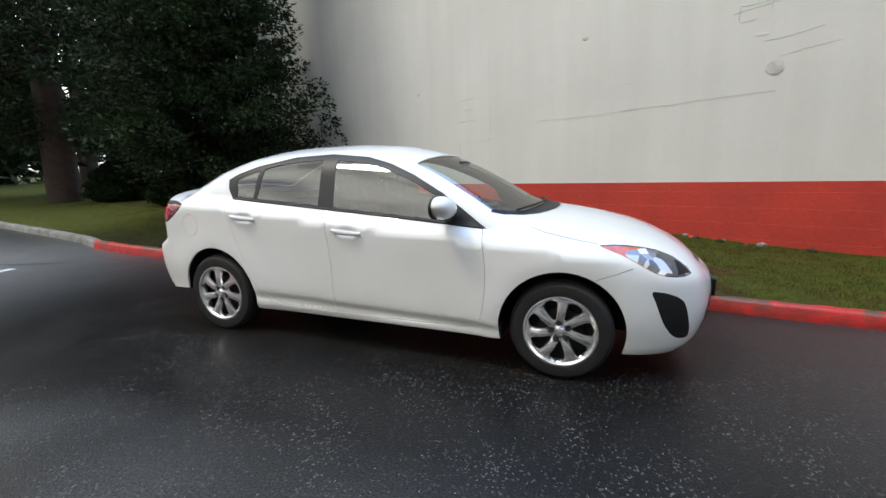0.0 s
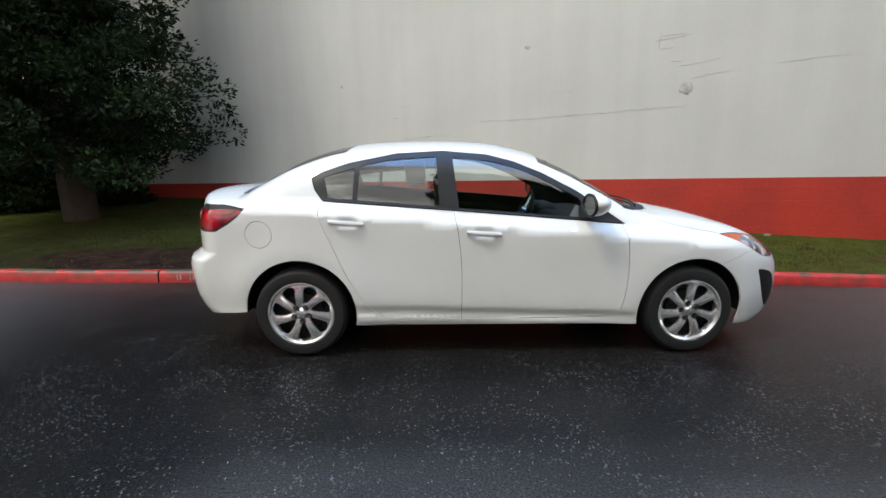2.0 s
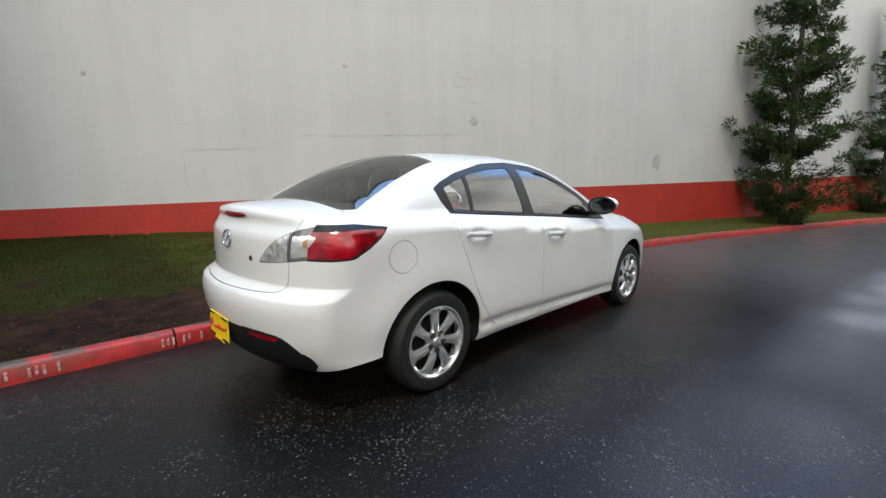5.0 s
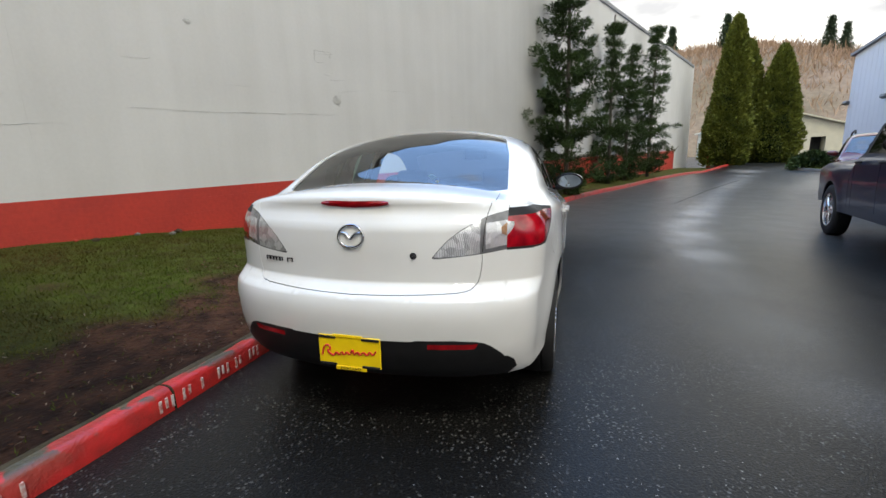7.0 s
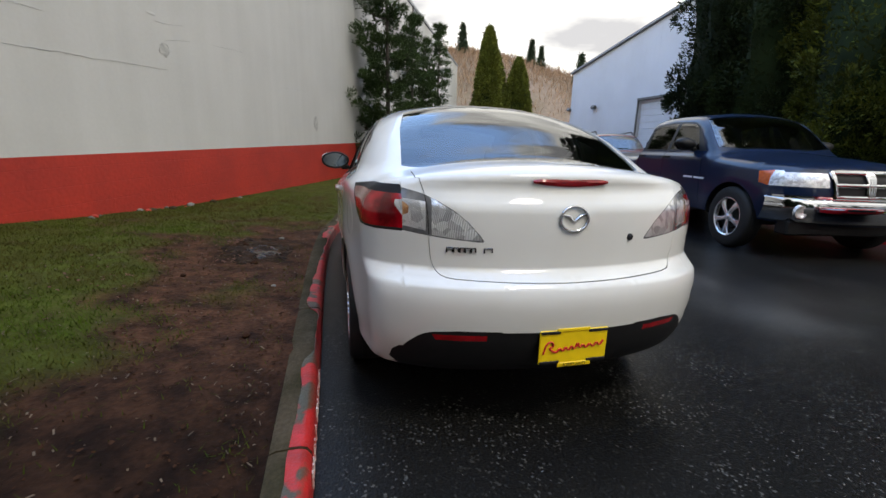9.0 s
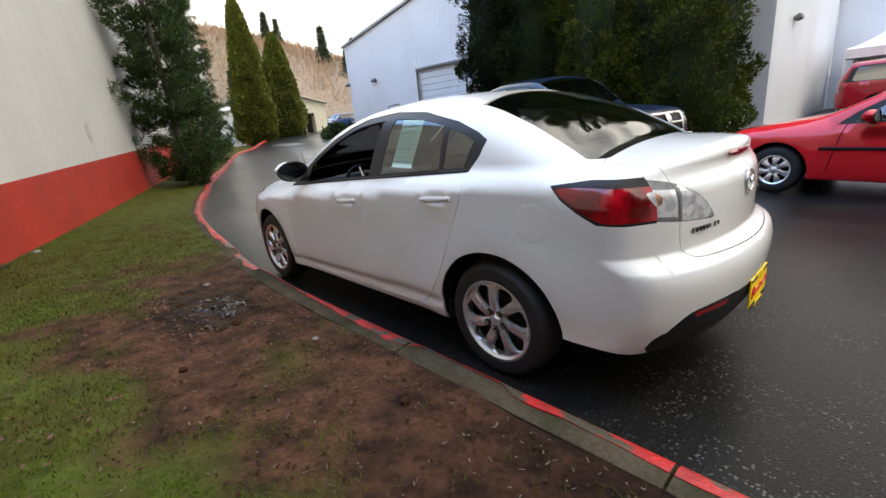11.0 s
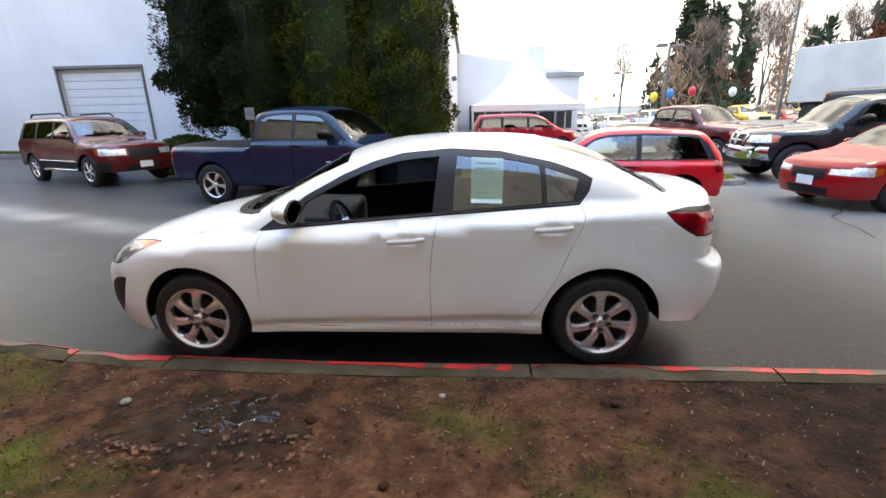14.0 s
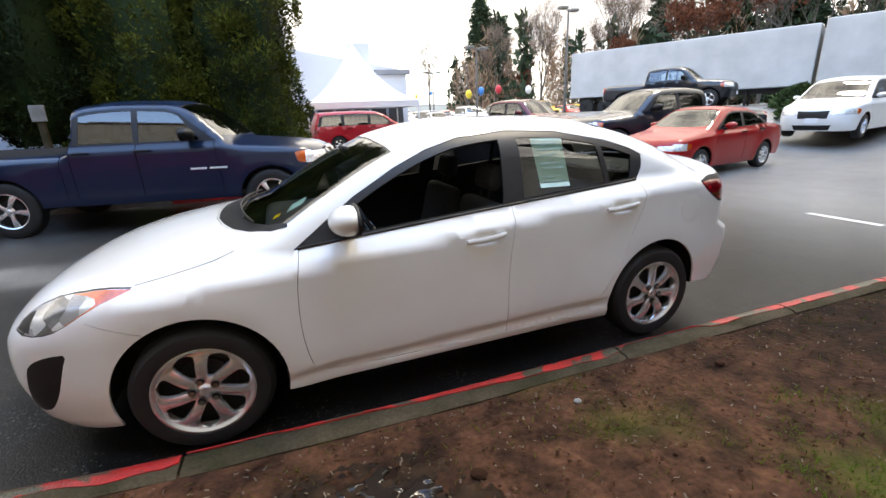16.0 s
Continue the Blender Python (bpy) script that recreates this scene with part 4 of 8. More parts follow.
    for y0, y1, z in ((-0.150, 0.144, 0.478), (-0.150, 0.144, 0.351)):
        for a, b in ((y0, y0 + 0.085), (y1 - 0.085, y1)):
            part("plate_frame", boxes(((px - 0.009, a, z), (px - 0.003, b, z + 0.012), 0.002)), TRIM, plate, "black plate frame strip")
    part("plate_tab", boxes(((px - 0.008, -0.07, 0.486), (px - 0.003, 0.075, 0.500), 0.002)), PLATE_YELLOW, plate)
    part("plate_tab", boxes(((px - 0.008, -0.085, 0.334), (px - 0.003, 0.065, 0.353), 0.002)), PLATE_YELLOW, plate)
    bm = bmesh.new()
    line = [(0.130, 0.395), (0.118, 0.440), (0.095, 0.448), (0.085, 0.425), (0.108, 0.418), (0.075, 0.395), (0.058, 0.418), (0.045, 0.400), (0.032, 0.422), (0.020, 0.402), (0.006, 0.425), (-0.006, 0.404), (-0.022, 0.440), (-0.026, 0.408), (-0.045, 0.428), (-0.056, 0.408), (-0.074, 0.430), (-0.090, 0.410), (-0.104, 0.434), (-0.118, 0.414), (-0.134, 0.438)]
    tube([(px - 0.006, y, z) for y, z in rounded(line, 1)], 0.0042, 5, bm)
    part("plate_script", bm, PLATE_RED, plate, "red script stroke")
    text = bpy.data.curves.new("plate_text", "FONT")
    text.body, text.size, text.align_x = "KIRKLAND", 0.021, "CENTER"
    holder = bpy.data.objects.new("plate_text", text)
    me = bpy.data.meshes.new_from_object(holder)
    me.transform(pose(px - 0.0095, -0.010, 0.336, 90, 0, -90))
    me.materials.append(TRIM)
    word = new("plate_word", me)
    word.parent = plate
    # front bracket, wipers, exhaust
    fx = float(S.nose(0.48))
    part("front_plate_bracket", boxes(((fx - 0.02, -0.18, 0.42), (fx + 0.02, 0.18, 0.54), 0.008)), TRIM, root, "black front plate bracket")
    for y0, y1 in ((0.55, -0.05), (0.0, -0.58)):
        pts = S.lift("top", [(1.105 - 0.11 * (abs(y) / 0.6) ** 2, y) for y in np.linspace(y0, y1, 12)])
        bm = tube([(p[0], p[1], p[2] + 0.018) for p in pts], 0.007, 6)
        part("wiper", bm, TRIM, root, "black wiper blade", 60)
    part("exhaust_pipe", tube([(-1.7, 0.42, 0.25), (-1.95, 0.42, 0.27)], 0.026, 14), DARK_METAL, root, "dull exhaust pipe", 50)
    # papers on the glass of the kerb-side rear door, stickers on the windshield
    q = lambda x, z: S.lift("side", [(x, z)])[0] - S.normal(S.lift("side", [(x, z)]))[0] * 0.003
    bm = bmesh.new()
    c = [q(x, z) for x, z in ((-0.505, 1.335), (-0.705, 1.325), (-0.690, 1.065), (-0.500, 1.070))]
    bm.faces.new([bm.verts.new(v) for v in c])
    sheet = part("window_sheet", bm, PAPER, root, "pale green price sheet on the rear door window")
    bm = bmesh.new()
    for z, a, b in ((1.305, 0.15, 0.80), (1.275, 0.10, 0.90), (1.245, 0.10, 0.70), (1.20, 0.10, 0.90), (1.175, 0.10, 0.85), (1.13, 0.10, 0.6), (1.105, 0.1, 0.8)):
        w0, w1 = -0.505 - 0.19 * a, -0.505 - 0.19 * b
        c = [q(x, zz) + S.normal(S.lift("side", [(x, zz)]))[0] * 0.002 for x, zz in ((w0, z), (w1, z), (w1, z - 0.006), (w0, z - 0.006))]
        bm.faces.new([bm.verts.new(v) for v in c])
    part("sheet_print", bm, PAPER_INK, sheet)
    q = lambda x, y: S.lift("top", [(x, y)])[0] - S.normal(S.lift("top", [(x, y)]))[0] * 0.010
    for pts, mat, label in (([(0.78, 0.60), (0.86, 0.575), (0.83, 0.52), (0.75, 0.545)], PAPER, "pale sticker on the windshield"), ([(0.90, 0.56), (0.93, 0.545), (0.915, 0.515), (0.885, 0.53)], PLATE_YELLOW, "yellow sticker on the windshield")):
        bm = bmesh.new()
        bm.faces.new([bm.verts.new(q(x, y)) for x, y in pts])
        part("sticker", bm, mat, root, label)
    return root


white_sedan()


# ---- the lie of the land ----
def ease(t):
    t = np.clip(t, 0, 1)
    return t * t * (3 - 2 * t)


def land(x, y):
    """Height of the ground: flat by the car, rising along the building, with banks by the shed and the trailers."""
    x, y = np.asarray(x, float), np.asarray(y, float)
    run = np.maximum(x - 2.5, 0)
    d = -0.90 * x - 0.43 * y
    return 0.018 * run ** 2 / (run + 4) * ease((160 - x) / 100) + 0.33 * ease((-8.5 - y) / 3) * ease((x - 1) / 6) + (0.30 * ease((d - 12) / 4) + 0.9 * ease((d - 17) / 3)) * ease((-3 - y) / 6) * ease((34 + y) / 10)


KERB = [(-60, 17.0), (-24, 5.6), (-14, 2.95), (-11.1, 2.32), (-9.25, 1.97), (-7.0, 1.50), (-6.3, 1.28), (-5.0, 1.09), (-3.5, 1.02), (-2.0, 1.015), (0.0, 1.02), (1.4, 0.985), (2.1, 0.92), (2.65, 0.83), (4.2, 0.62), (5.65, 0.35), (7.2, -0.10), (8.9, -0.72), (11.9, -1.80), (14.0, -2.72), (19.5, -4.95), (24.7, -7.35), (27.5, -9.2), (30.0, -11.2), (34.0, -16.5)]
kerb_y = smooth_curve(KERB)
WALL0, WALL_SLOPE = 4.463, -0.4067
wall_y = lambda x: WALL0 + WALL_SLOPE * np.asarray(x, float)
WALL_TURN = math.degrees(math.atan(WALL_SLOPE))
bed_rise = smooth_curve([(-60, 0.3), (-9, 0.28), (-5, 0.30), (-2, 0.34), (0, 0.32), (2, 0.20), (4, 0.12), (10, 0.08), (40, 0.06)])


def lawn_z(x, y):
    k, w = kerb_y(x) + 0.16, wall_y(x)
    v = np.clip((y - k) / np.maximum(w - k, 0.3), 0, 1.3)
    return land(x, np.maximum(y, -8)) + 0.105 + bed_rise(x) * v ** 1.15


def bumps(x, y, s):
    return np.array([noise.noise((a * s, b * s, 3.1)) for a, b in zip(np.ravel(x), np.ravel(y))]).reshape(np.shape(x))


def mud(x, y):
    """How bare the lawn is: trodden mud by the kerb, grass towards the wall and at both ends."""
    d = y - kerb_y(x)
    n = bumps(x, y, 0.9) * 0.7 + bumps(x + 9, y, 2.7) * 0.55
    along = ease((x + 6.5) / 2.5) * ease((3.4 - x) / 2.0)
    near = 1 - ease((d - 0.60 - 0.20 * ease((x + 1.2) / 1.5)) / 1.0)
    return np.clip(near * along * 1.05 + n * 1.0 * (0.35 + 0.65 * ease((x + 9) / 5)) - 0.10, 0, 1)


# ---- ground materials ----
def asphalt_material():
    mat = bpy.data.materials.new("wet_asphalt")
    mat.use_nodes = True
    n, l = mat.node_tree.nodes, mat.node_tree.links
    p = n["Principled BSDF"]
    co = n.new("ShaderNodeTexCoord").outputs["Object"]

    def tex(scale, detail, kind="Noise"):
        t = n.new("ShaderNodeTex" + kind)
        t.inputs["Scale"].default_value = scale
        if kind == "Noise":
            t.inputs["Detail"].default_value = detail
        l.new(co, t.inputs["Vector"])
        return t

    def ramp(src, a, b, ca, cb):
        r = n.new("ShaderNodeValToRGB")
        r.color_ramp.elements[0].position, r.color_ramp.elements[1].position = a, b
        r.color_ramp.elements[0].color, r.color_ramp.elements[1].color = (*ca, 1), (*cb, 1)
        l.new(src, r.inputs[0])
        return r.outputs[0]

    def mix(f, a, b, mode="MIX"):
        m = n.new("ShaderNodeMix")
        m.data_type, m.blend_type = "RGBA", mode
        (l.new(f, m.inputs["Factor"]) if not isinstance(f, float) else setattr(m.inputs["Factor"], "default_value", f))
        l.new(a, m.inputs["A"])
        l.new(b, m.inputs["B"])
        return m.outputs["Result"]

    big, mid, fine, stones = tex(0.35, 5), tex(2.2, 6), tex(95, 3), tex(105, 0, "Voronoi")
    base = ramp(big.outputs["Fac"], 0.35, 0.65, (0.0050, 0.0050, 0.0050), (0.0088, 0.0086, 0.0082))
    specks = ramp(stones.outputs["Color"], 0.80, 0.86, (0, 0, 0), (1, 1, 1))
    grit = ramp(fine.outputs["Fac"], 0.3, 0.75, (0.35, 0.35, 0.35), (2.1, 2.1, 2.1))
    colour = base
    # worn streak, and sky glare on the lot painted in as paler asphalt
    wear_sheen = n.new("ShaderNodeAttribute")
    wear_sheen.attribute_name = "wear_sheen"
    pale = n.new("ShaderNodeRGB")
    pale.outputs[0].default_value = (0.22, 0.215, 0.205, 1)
    colour = mix(1.0, mix(wear_sheen.outputs["Fac"], colour, pale.outputs[0]), grit, "MULTIPLY")
    # light aggregate, its colour raised to carry the glints of wet stones
    stone = n.new("ShaderNodeRGB")
    stone.outputs[0].default_value = (0.10, 0.10, 0.095, 1)
    few = mix(1.0, specks, ramp(mid.outputs["Fac"], 0.45, 0.6, (0.15, 0.15, 0.15), (0.8, 0.8, 0.8)), "MULTIPLY")
    colour = mix(few, colour, stone.outputs[0])
    l.new(colour, p.inputs["Base Color"])
    rough = ramp(mid.outputs["Fac"], 0.38, 0.66, (0.29, 0.29, 0.29), (0.33, 0.33, 0.33))
    l.new(rough, p.inputs["Roughness"])
    p.inputs["Specular IOR Level"].default_value = 0.13
    b = n.new("ShaderNodeBump")
    b.inputs["Strength"].default_value, b.inputs["Distance"].default_value = 0.60, 0.003
    l.new(fine.outputs["Fac"], b.inputs["Height"])
    b2 = n.new("ShaderNodeBump")
    b2.inputs["Strength"].default_value, b2.inputs["Distance"].default_value = 0.13, 0.003
    l.new(stones.outputs["Distance"], b2.inputs["Height"])
    l.new(b.outputs[0], b2.inputs["Normal"])
    l.new(b2.outputs[0], p.inputs["Normal"])
    return mat


def lawn_material():
    mat = material("soil_and_turf", (0.055, 0.025, 0.014), 0.8, vary=0.5, scale=6, second=(0.015, 0.0072, 0.0048), grain=0.8, grain_scale=38, bump=1.0, bump_scale=30, spec=0.08)
    n, l = mat.node_tree.nodes, mat.node_tree.links
    p = n["Principled BSDF"]
    old = p.inputs["Base Color"].links[0].from_socket
    co = n.new("ShaderNodeTexCoord").outputs["Object"]
    t = n.new("ShaderNodeTexNoise")
    t.inputs["Scale"].default_value, t.inputs["Detail"].default_value = 7, 6
    l.new(co, t.inputs["Vector"])
    r = n.new("ShaderNodeValToRGB")
    r.color_ramp.elements[0].position, r.color_ramp.elements[1].position = 0.3, 0.7
    r.color_ramp.elements[0].color, r.color_ramp.elements[1].color = (0.026, 0.024, 0.007, 1), (0.044, 0.056, 0.009, 1)
    l.new(t.outputs["Fac"], r.inputs[0])
    a = n.new("ShaderNodeAttribute")
    a.attribute_name = "mud"
    m = n.new("ShaderNodeMix")
    m.data_type = "RGBA"
    l.new(a.outputs["Fac"], m.inputs["Factor"])
    l.new(r.outputs[0], m.inputs["A"])
    l.new(old, m.inputs["B"])
    # lawn colour by place: paler ahead, darker behind the car and round the puddle
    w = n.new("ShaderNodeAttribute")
    w.attribute_name = "lawn_dark"
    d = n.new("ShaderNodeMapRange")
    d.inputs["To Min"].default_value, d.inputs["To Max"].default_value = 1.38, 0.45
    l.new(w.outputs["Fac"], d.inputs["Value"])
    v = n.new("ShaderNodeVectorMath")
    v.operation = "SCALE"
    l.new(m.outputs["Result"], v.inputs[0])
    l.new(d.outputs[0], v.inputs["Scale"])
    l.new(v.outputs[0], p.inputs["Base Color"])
    return mat


ASPHALT = asphalt_material()
SOIL = material("dark_soil", (0.048, 0.023, 0.014), 0.95, vary=0.5, scale=9, bump=0.9, bump_scale=45, spec=0.05)
LAWN = lawn_material()
BLADE = material("grass_blades", (0.048, 0.074, 0.008), 0.8, vary=0.5, scale=1.1, second=(0.064, 0.044, 0.014), spec=0.04)
BLADE_DARK = material("dark_grass_blades", (0.030, 0.046, 0.006), 0.8, vary=0.5, scale=1.1, second=(0.042, 0.028, 0.010), spec=0.04)
GRIT = material("pale_grit_glint", (0.20, 0.195, 0.18), 0.7, vary=0.6, scale=30)
CHIP = material("pale_wood_chips", (0.115, 0.080, 0.052), 0.8, vary=0.6, scale=9)
LEAF_LITTER = material("rust_brown_leaves", (0.10, 0.036, 0.015), 0.7, vary=0.5, scale=9)
SOAKED = material("soaked_mud", (0.034, 0.020, 0.012), 0.62, vary=0.6, scale=9, second=(0.012, 0.008, 0.006), bump=0.4, bump_scale=60, spec=0.05, grain=0.4, grain_scale=60)
PUDDLE = material("puddle_water", (0.014, 0.010, 0.008), 0.14, vary=0.3, scale=6, bump=0.25, bump_scale=22, spec=0.28)
TURF = material("bright_moss_turf", (0.105, 0.150, 0.016), 0.85, vary=0.5, scale=2.2, second=(0.075, 0.075, 0.020), grain=0.5, grain_scale=50, bump=0.8, bump_scale=40, spec=0.05)
CONCRETE = material("mossy_concrete", (0.068, 0.053, 0.035), 0.95, spec=0.1, vary=0.6, scale=4, second=(0.032, 0.028, 0.015), grain=0.5, grain_scale=60, bump=0.6, bump_scale=70)
GREY_CONCRETE = material("grey_concrete", (0.20, 0.195, 0.18), 0.8, vary=0.45, scale=5, grain=0.4, grain_scale=70, bump=0.5, bump_scale=80)
PAINT_RED = material("worn_red_kerb_paint", (0.46, 0.018, 0.017), 0.42, vary=0.5, scale=9, second=(0.26, 0.018, 0.015), bump=0.5, bump_scale=70)


def worn_tops(mat):
    """Lets the concrete show in flakes where feet and tyres rub the upper faces bare."""
    n, l = mat.node_tree.nodes, mat.node_tree.links
    p = n["Principled BSDF"]
    old = p.inputs["Base Color"].links[0].from_socket
    t = n.new("ShaderNodeTexNoise")
    t.inputs["Scale"].default_value, t.inputs["Detail"].default_value = 5.5, 7
    l.new(n.new("ShaderNodeTexCoord").outputs["Object"], t.inputs["Vector"])
    r = n.new("ShaderNodeValToRGB")
    r.color_ramp.elements[0].position, r.color_ramp.elements[1].position = 0.50, 0.54
    l.new(t.outputs["Fac"], r.inputs[0])
    g = n.new("ShaderNodeSeparateXYZ")
    l.new(n.new("ShaderNodeNewGeometry").outputs["Normal"], g.inputs[0])
    up = n.new("ShaderNodeMath")
    up.operation = "MULTIPLY"
    l.new(r.outputs[0], up.inputs[0])
    l.new(g.outputs["Z"], up.inputs[1])
    up.use_clamp = True
    m = n.new("ShaderNodeMix")
    m.data_type = "RGBA"
    l.new(up.outputs[0], m.inputs["Factor"])
    l.new(old, m.inputs["A"])
    m.inputs["B"].default_value = (0.055, 0.050, 0.030, 1)
    l.new(m.outputs["Result"], p.inputs["Base Color"])


worn_tops(PAINT_RED)
STENCIL = material("worn_white_stencil", (0.55, 0.50, 0.48), 0.7, vary=0.8, scale=40, second=(0.36, 0.06, 0.05))
LINE_WHITE = material("white_road_paint", (0.62, 0.62, 0.60), 0.6, vary=0.4, scale=30)
CRACK = material("crack_filler", (0.010, 0.010, 0.010), 0.5, vary=0.3, scale=30)


def sheet(name, xs, ys, height, mat, fields=(), keep=None):
    """A sheet over a grid of its own lines, with named values laid on its points."""
    X, Y = np.meshgrid(xs, ys, indexing="ij") if ys.ndim == 1 else (np.repeat(xs[:, None], ys.shape[1], 1), ys)
    Z = height(X, Y)
    a, b = X.shape
    idx = np.arange(a * b).reshape(a, b)
    quads = np.stack([idx[:-1, :-1], idx[1:, :-1], idx[1:, 1:], idx[:-1, 1:]], -1).reshape(-1, 4)
    me = bpy.data.meshes.new(name)
    me.from_pydata(np.stack([X, Y, Z], -1).reshape(-1, 3).tolist(), [], quads.tolist())
    me.polygons.foreach_set("use_smooth", [True] * len(me.polygons))
    for key, f in fields:
        me.attributes.new(key, "FLOAT", "POINT").data.foreach_set("value", f(X, Y).ravel().astype(np.float32))
    me.materials.append(mat)
    return new(name, me)


def spread(lo, hi, fine_lo, fine_hi, step):
    mid = np.arange(fine_lo, fine_hi + step / 2, step)
    out = [hi * 1.0]
    far_hi = fine_hi + np.geomspace(step, hi - fine_hi, 24)
    far_lo = fine_lo - np.geomspace(step, fine_lo - lo, 24)
    return np.concatenate([far_lo[::-1], mid, far_hi])


def near_line(x, y, line, width):
    d = np.full(np.shape(x), 1e9)
    for (ax, ay), (bx, by) in zip(line, line[1:]):
        t = np.clip(((x - ax) * (bx - ax) + (y - ay) * (by - ay)) / ((bx - ax) ** 2 + (by - ay) ** 2), 0, 1)
        d = np.minimum(d, np.hypot(x - ax - t * (bx - ax), y - ay - t * (by - ay)))
    return 1 - ease(d / width)


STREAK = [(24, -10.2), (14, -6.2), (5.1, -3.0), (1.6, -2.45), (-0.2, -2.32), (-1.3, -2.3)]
# pale worn streak; lot behind the car paled as sky glare; drive paler uphill
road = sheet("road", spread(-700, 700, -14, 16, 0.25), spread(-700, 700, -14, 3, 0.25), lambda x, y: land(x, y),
             ASPHALT, [("wear_sheen", lambda x, y: np.clip(near_line(x, y, STREAK, 0.55) * 0.85 * (0.7 + 0.8 * bumps(x, y, 1.5)), 0, 1) * (np.abs(x) < 30) * (0.25 + 0.75 * ease((x - 0.5) / 3)) + 0.22 * ease((x - 1.5) / 4) * ease((30 - x) / 10) + 0.82 * ease((-2.9 - x) / 4.4) * ease((3.0 - y) / 4) * (0.9 + 0.2 * bumps(x, y, 0.5)))])
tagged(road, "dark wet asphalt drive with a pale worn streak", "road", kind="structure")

lx = np.concatenate([np.linspace(-60, -14, 40), np.arange(-13.8, 7, 0.12), np.linspace(7.3, 31, 90)])
lv = np.linspace(0, 1, 46) ** 1.1
ly = np.array([(kerb_y(x) + 0.13) + (max(float(wall_y(x)), kerb_y(x) + 0.3) + (0.12 if x > -9.4 else 26) - kerb_y(x) - 0.13) * lv for x in lx])
# a darker stretch behind the car, plus damp mud round the puddle
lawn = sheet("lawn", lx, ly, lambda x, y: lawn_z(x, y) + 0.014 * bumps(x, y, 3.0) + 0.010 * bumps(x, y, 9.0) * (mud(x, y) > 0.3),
             LAWN, [("mud", lambda x, y: ease((mud(x, y) - 0.10) / 0.55)), ("lawn_dark", lambda x, y: ease((-0.9 - x) / 1.6) * ease((x + 9) / 3) + 0.10 * bumps(x, y, 1.3) + 0.9 * np.exp(-((x - 0.75) / 0.45) ** 2 - ((y - 1.62) / 0.30) ** 2))])
tagged(lawn, "trodden lawn strip, half mud, half wet grass", "lawn", kind="structure")

# kerb stones with joints; painted red from a point behind the car onwards
JOINTS = [-60, -52, -44, -36, -30, -24, -19.5, -15.5, -12.6, -9.7, -6.35, -3.42, -2.27, -0.855, 1.415, 2.10, 4.75, 7.3, 9.9, 12.5, 15.2, 18, 21, 24, 27.2, 30]
kerb = thing("kerb", "concrete kerb with worn bright red paint beside the lawn", "kerb")
tagged(kerb, kind="structure")
# how far the paint still reaches over the top, along the kerb
WORN_X = (-6.5, -1.6, -1.5, -0.95, -0.86, -0.2, 0.0, 0.5, 0.6, 1.0, 1.05, 1.41, 1.43, 2.15, 2.2, 2.45, 2.6, 40)
WORN_REACH = (0.088, 0.080, 0.024, 0.014, 0.088, 0.082, 0.062, 0.054, 0.038, 0.028, 0.012, 0.012, 0.098, 0.094, 0.012, 0.012, 0.080, 0.088)
PROFILE = [(0.0, -0.05), (0.006, 0.095), (0.022, 0.115), (0.045, 0.121), (0.085, 0.122), (0.125, 0.120), (0.150, 0.110), (0.156, 0.02)]
for i, (a, b) in enumerate(zip(JOINTS, JOINTS[1:])):
    red = a > -6.5
    xs = np.linspace(a + 0.006, b - 0.006, max(5, int((b - a) / 0.12)))
    rnd = random.Random(i)
    wob = [rnd.uniform(-0.006, 0.006) for _ in xs]
    V, F = [], []
    for x, w in zip(xs, wob):
        dy = float(kerb_y(x + 0.05) - kerb_y(x - 0.05)) / 0.1
        nx, ny = -dy / math.hypot(1, dy), 1 / math.hypot(1, dy)
        y0, z0 = float(kerb_y(x)), float(land(x, float(kerb_y(x))))
        V += [(x + nx * p, y0 + ny * p, z0 + q + (w * 0.6 if q > 0.05 else 0)) for p, q in PROFILE]
    m = len(PROFILE)
    for k in range(len(xs) - 1):
        for j in range(m - 1):
            F.append((k * m + j, k * m + j + 1, (k + 1) * m + j + 1, (k + 1) * m + j))
    F += [tuple(range(m))[::-1], tuple((len(xs) - 1) * m + j for j in range(m))]
    stone_ob = raw("kerb_stone", V, F, CONCRETE if red else GREY_CONCRETE, kerb, "", 40)
    if red:
        # the coat of paint: the whole face, and a worn band of the top
        V, F = [], []
        for x in np.linspace(a + 0.008, b - 0.008, max(8, int((b - a) / 0.05))):
            dy = float(kerb_y(x + 0.05) - kerb_y(x - 0.05)) / 0.1
            nx, ny = -dy / math.hypot(1, dy), 1 / math.hypot(1, dy)
            y0, z0 = float(kerb_y(x)), float(land(x, float(kerb_y(x))))
            worn = noise.noise((x * 1.3, 2.0, 0)) + 0.6 * noise.noise((x * 5, 7.0, 0))
            reach = float(np.interp(x, WORN_X, WORN_REACH)) * (1 + 0.45 * worn)
            reach = min(max(reach, 0.008), 0.15)
            prof = [(-0.003, -0.02), (0.003, 0.095), (0.021, 0.1185)] + [(0.021 + (reach - 0.021) * t, 0.1245 if reach > 0.022 else 0.119) for t in (0.34, 0.67, 1.0)] + [(reach + 0.002, 0.108)]
            V += [(x + nx * p, y0 + ny * p, z0 + q + 0.002) for p, q in prof]
        m = 7
        for k in range(len(V) // m - 1):
            for j in range(m - 1):
                F.append((k * m + j, k * m + j + 1, (k + 1) * m + j + 1, (k + 1) * m + j))
        raw("kerb_paint", V, F, PAINT_RED, stone_ob, "worn red paint coat", 60)
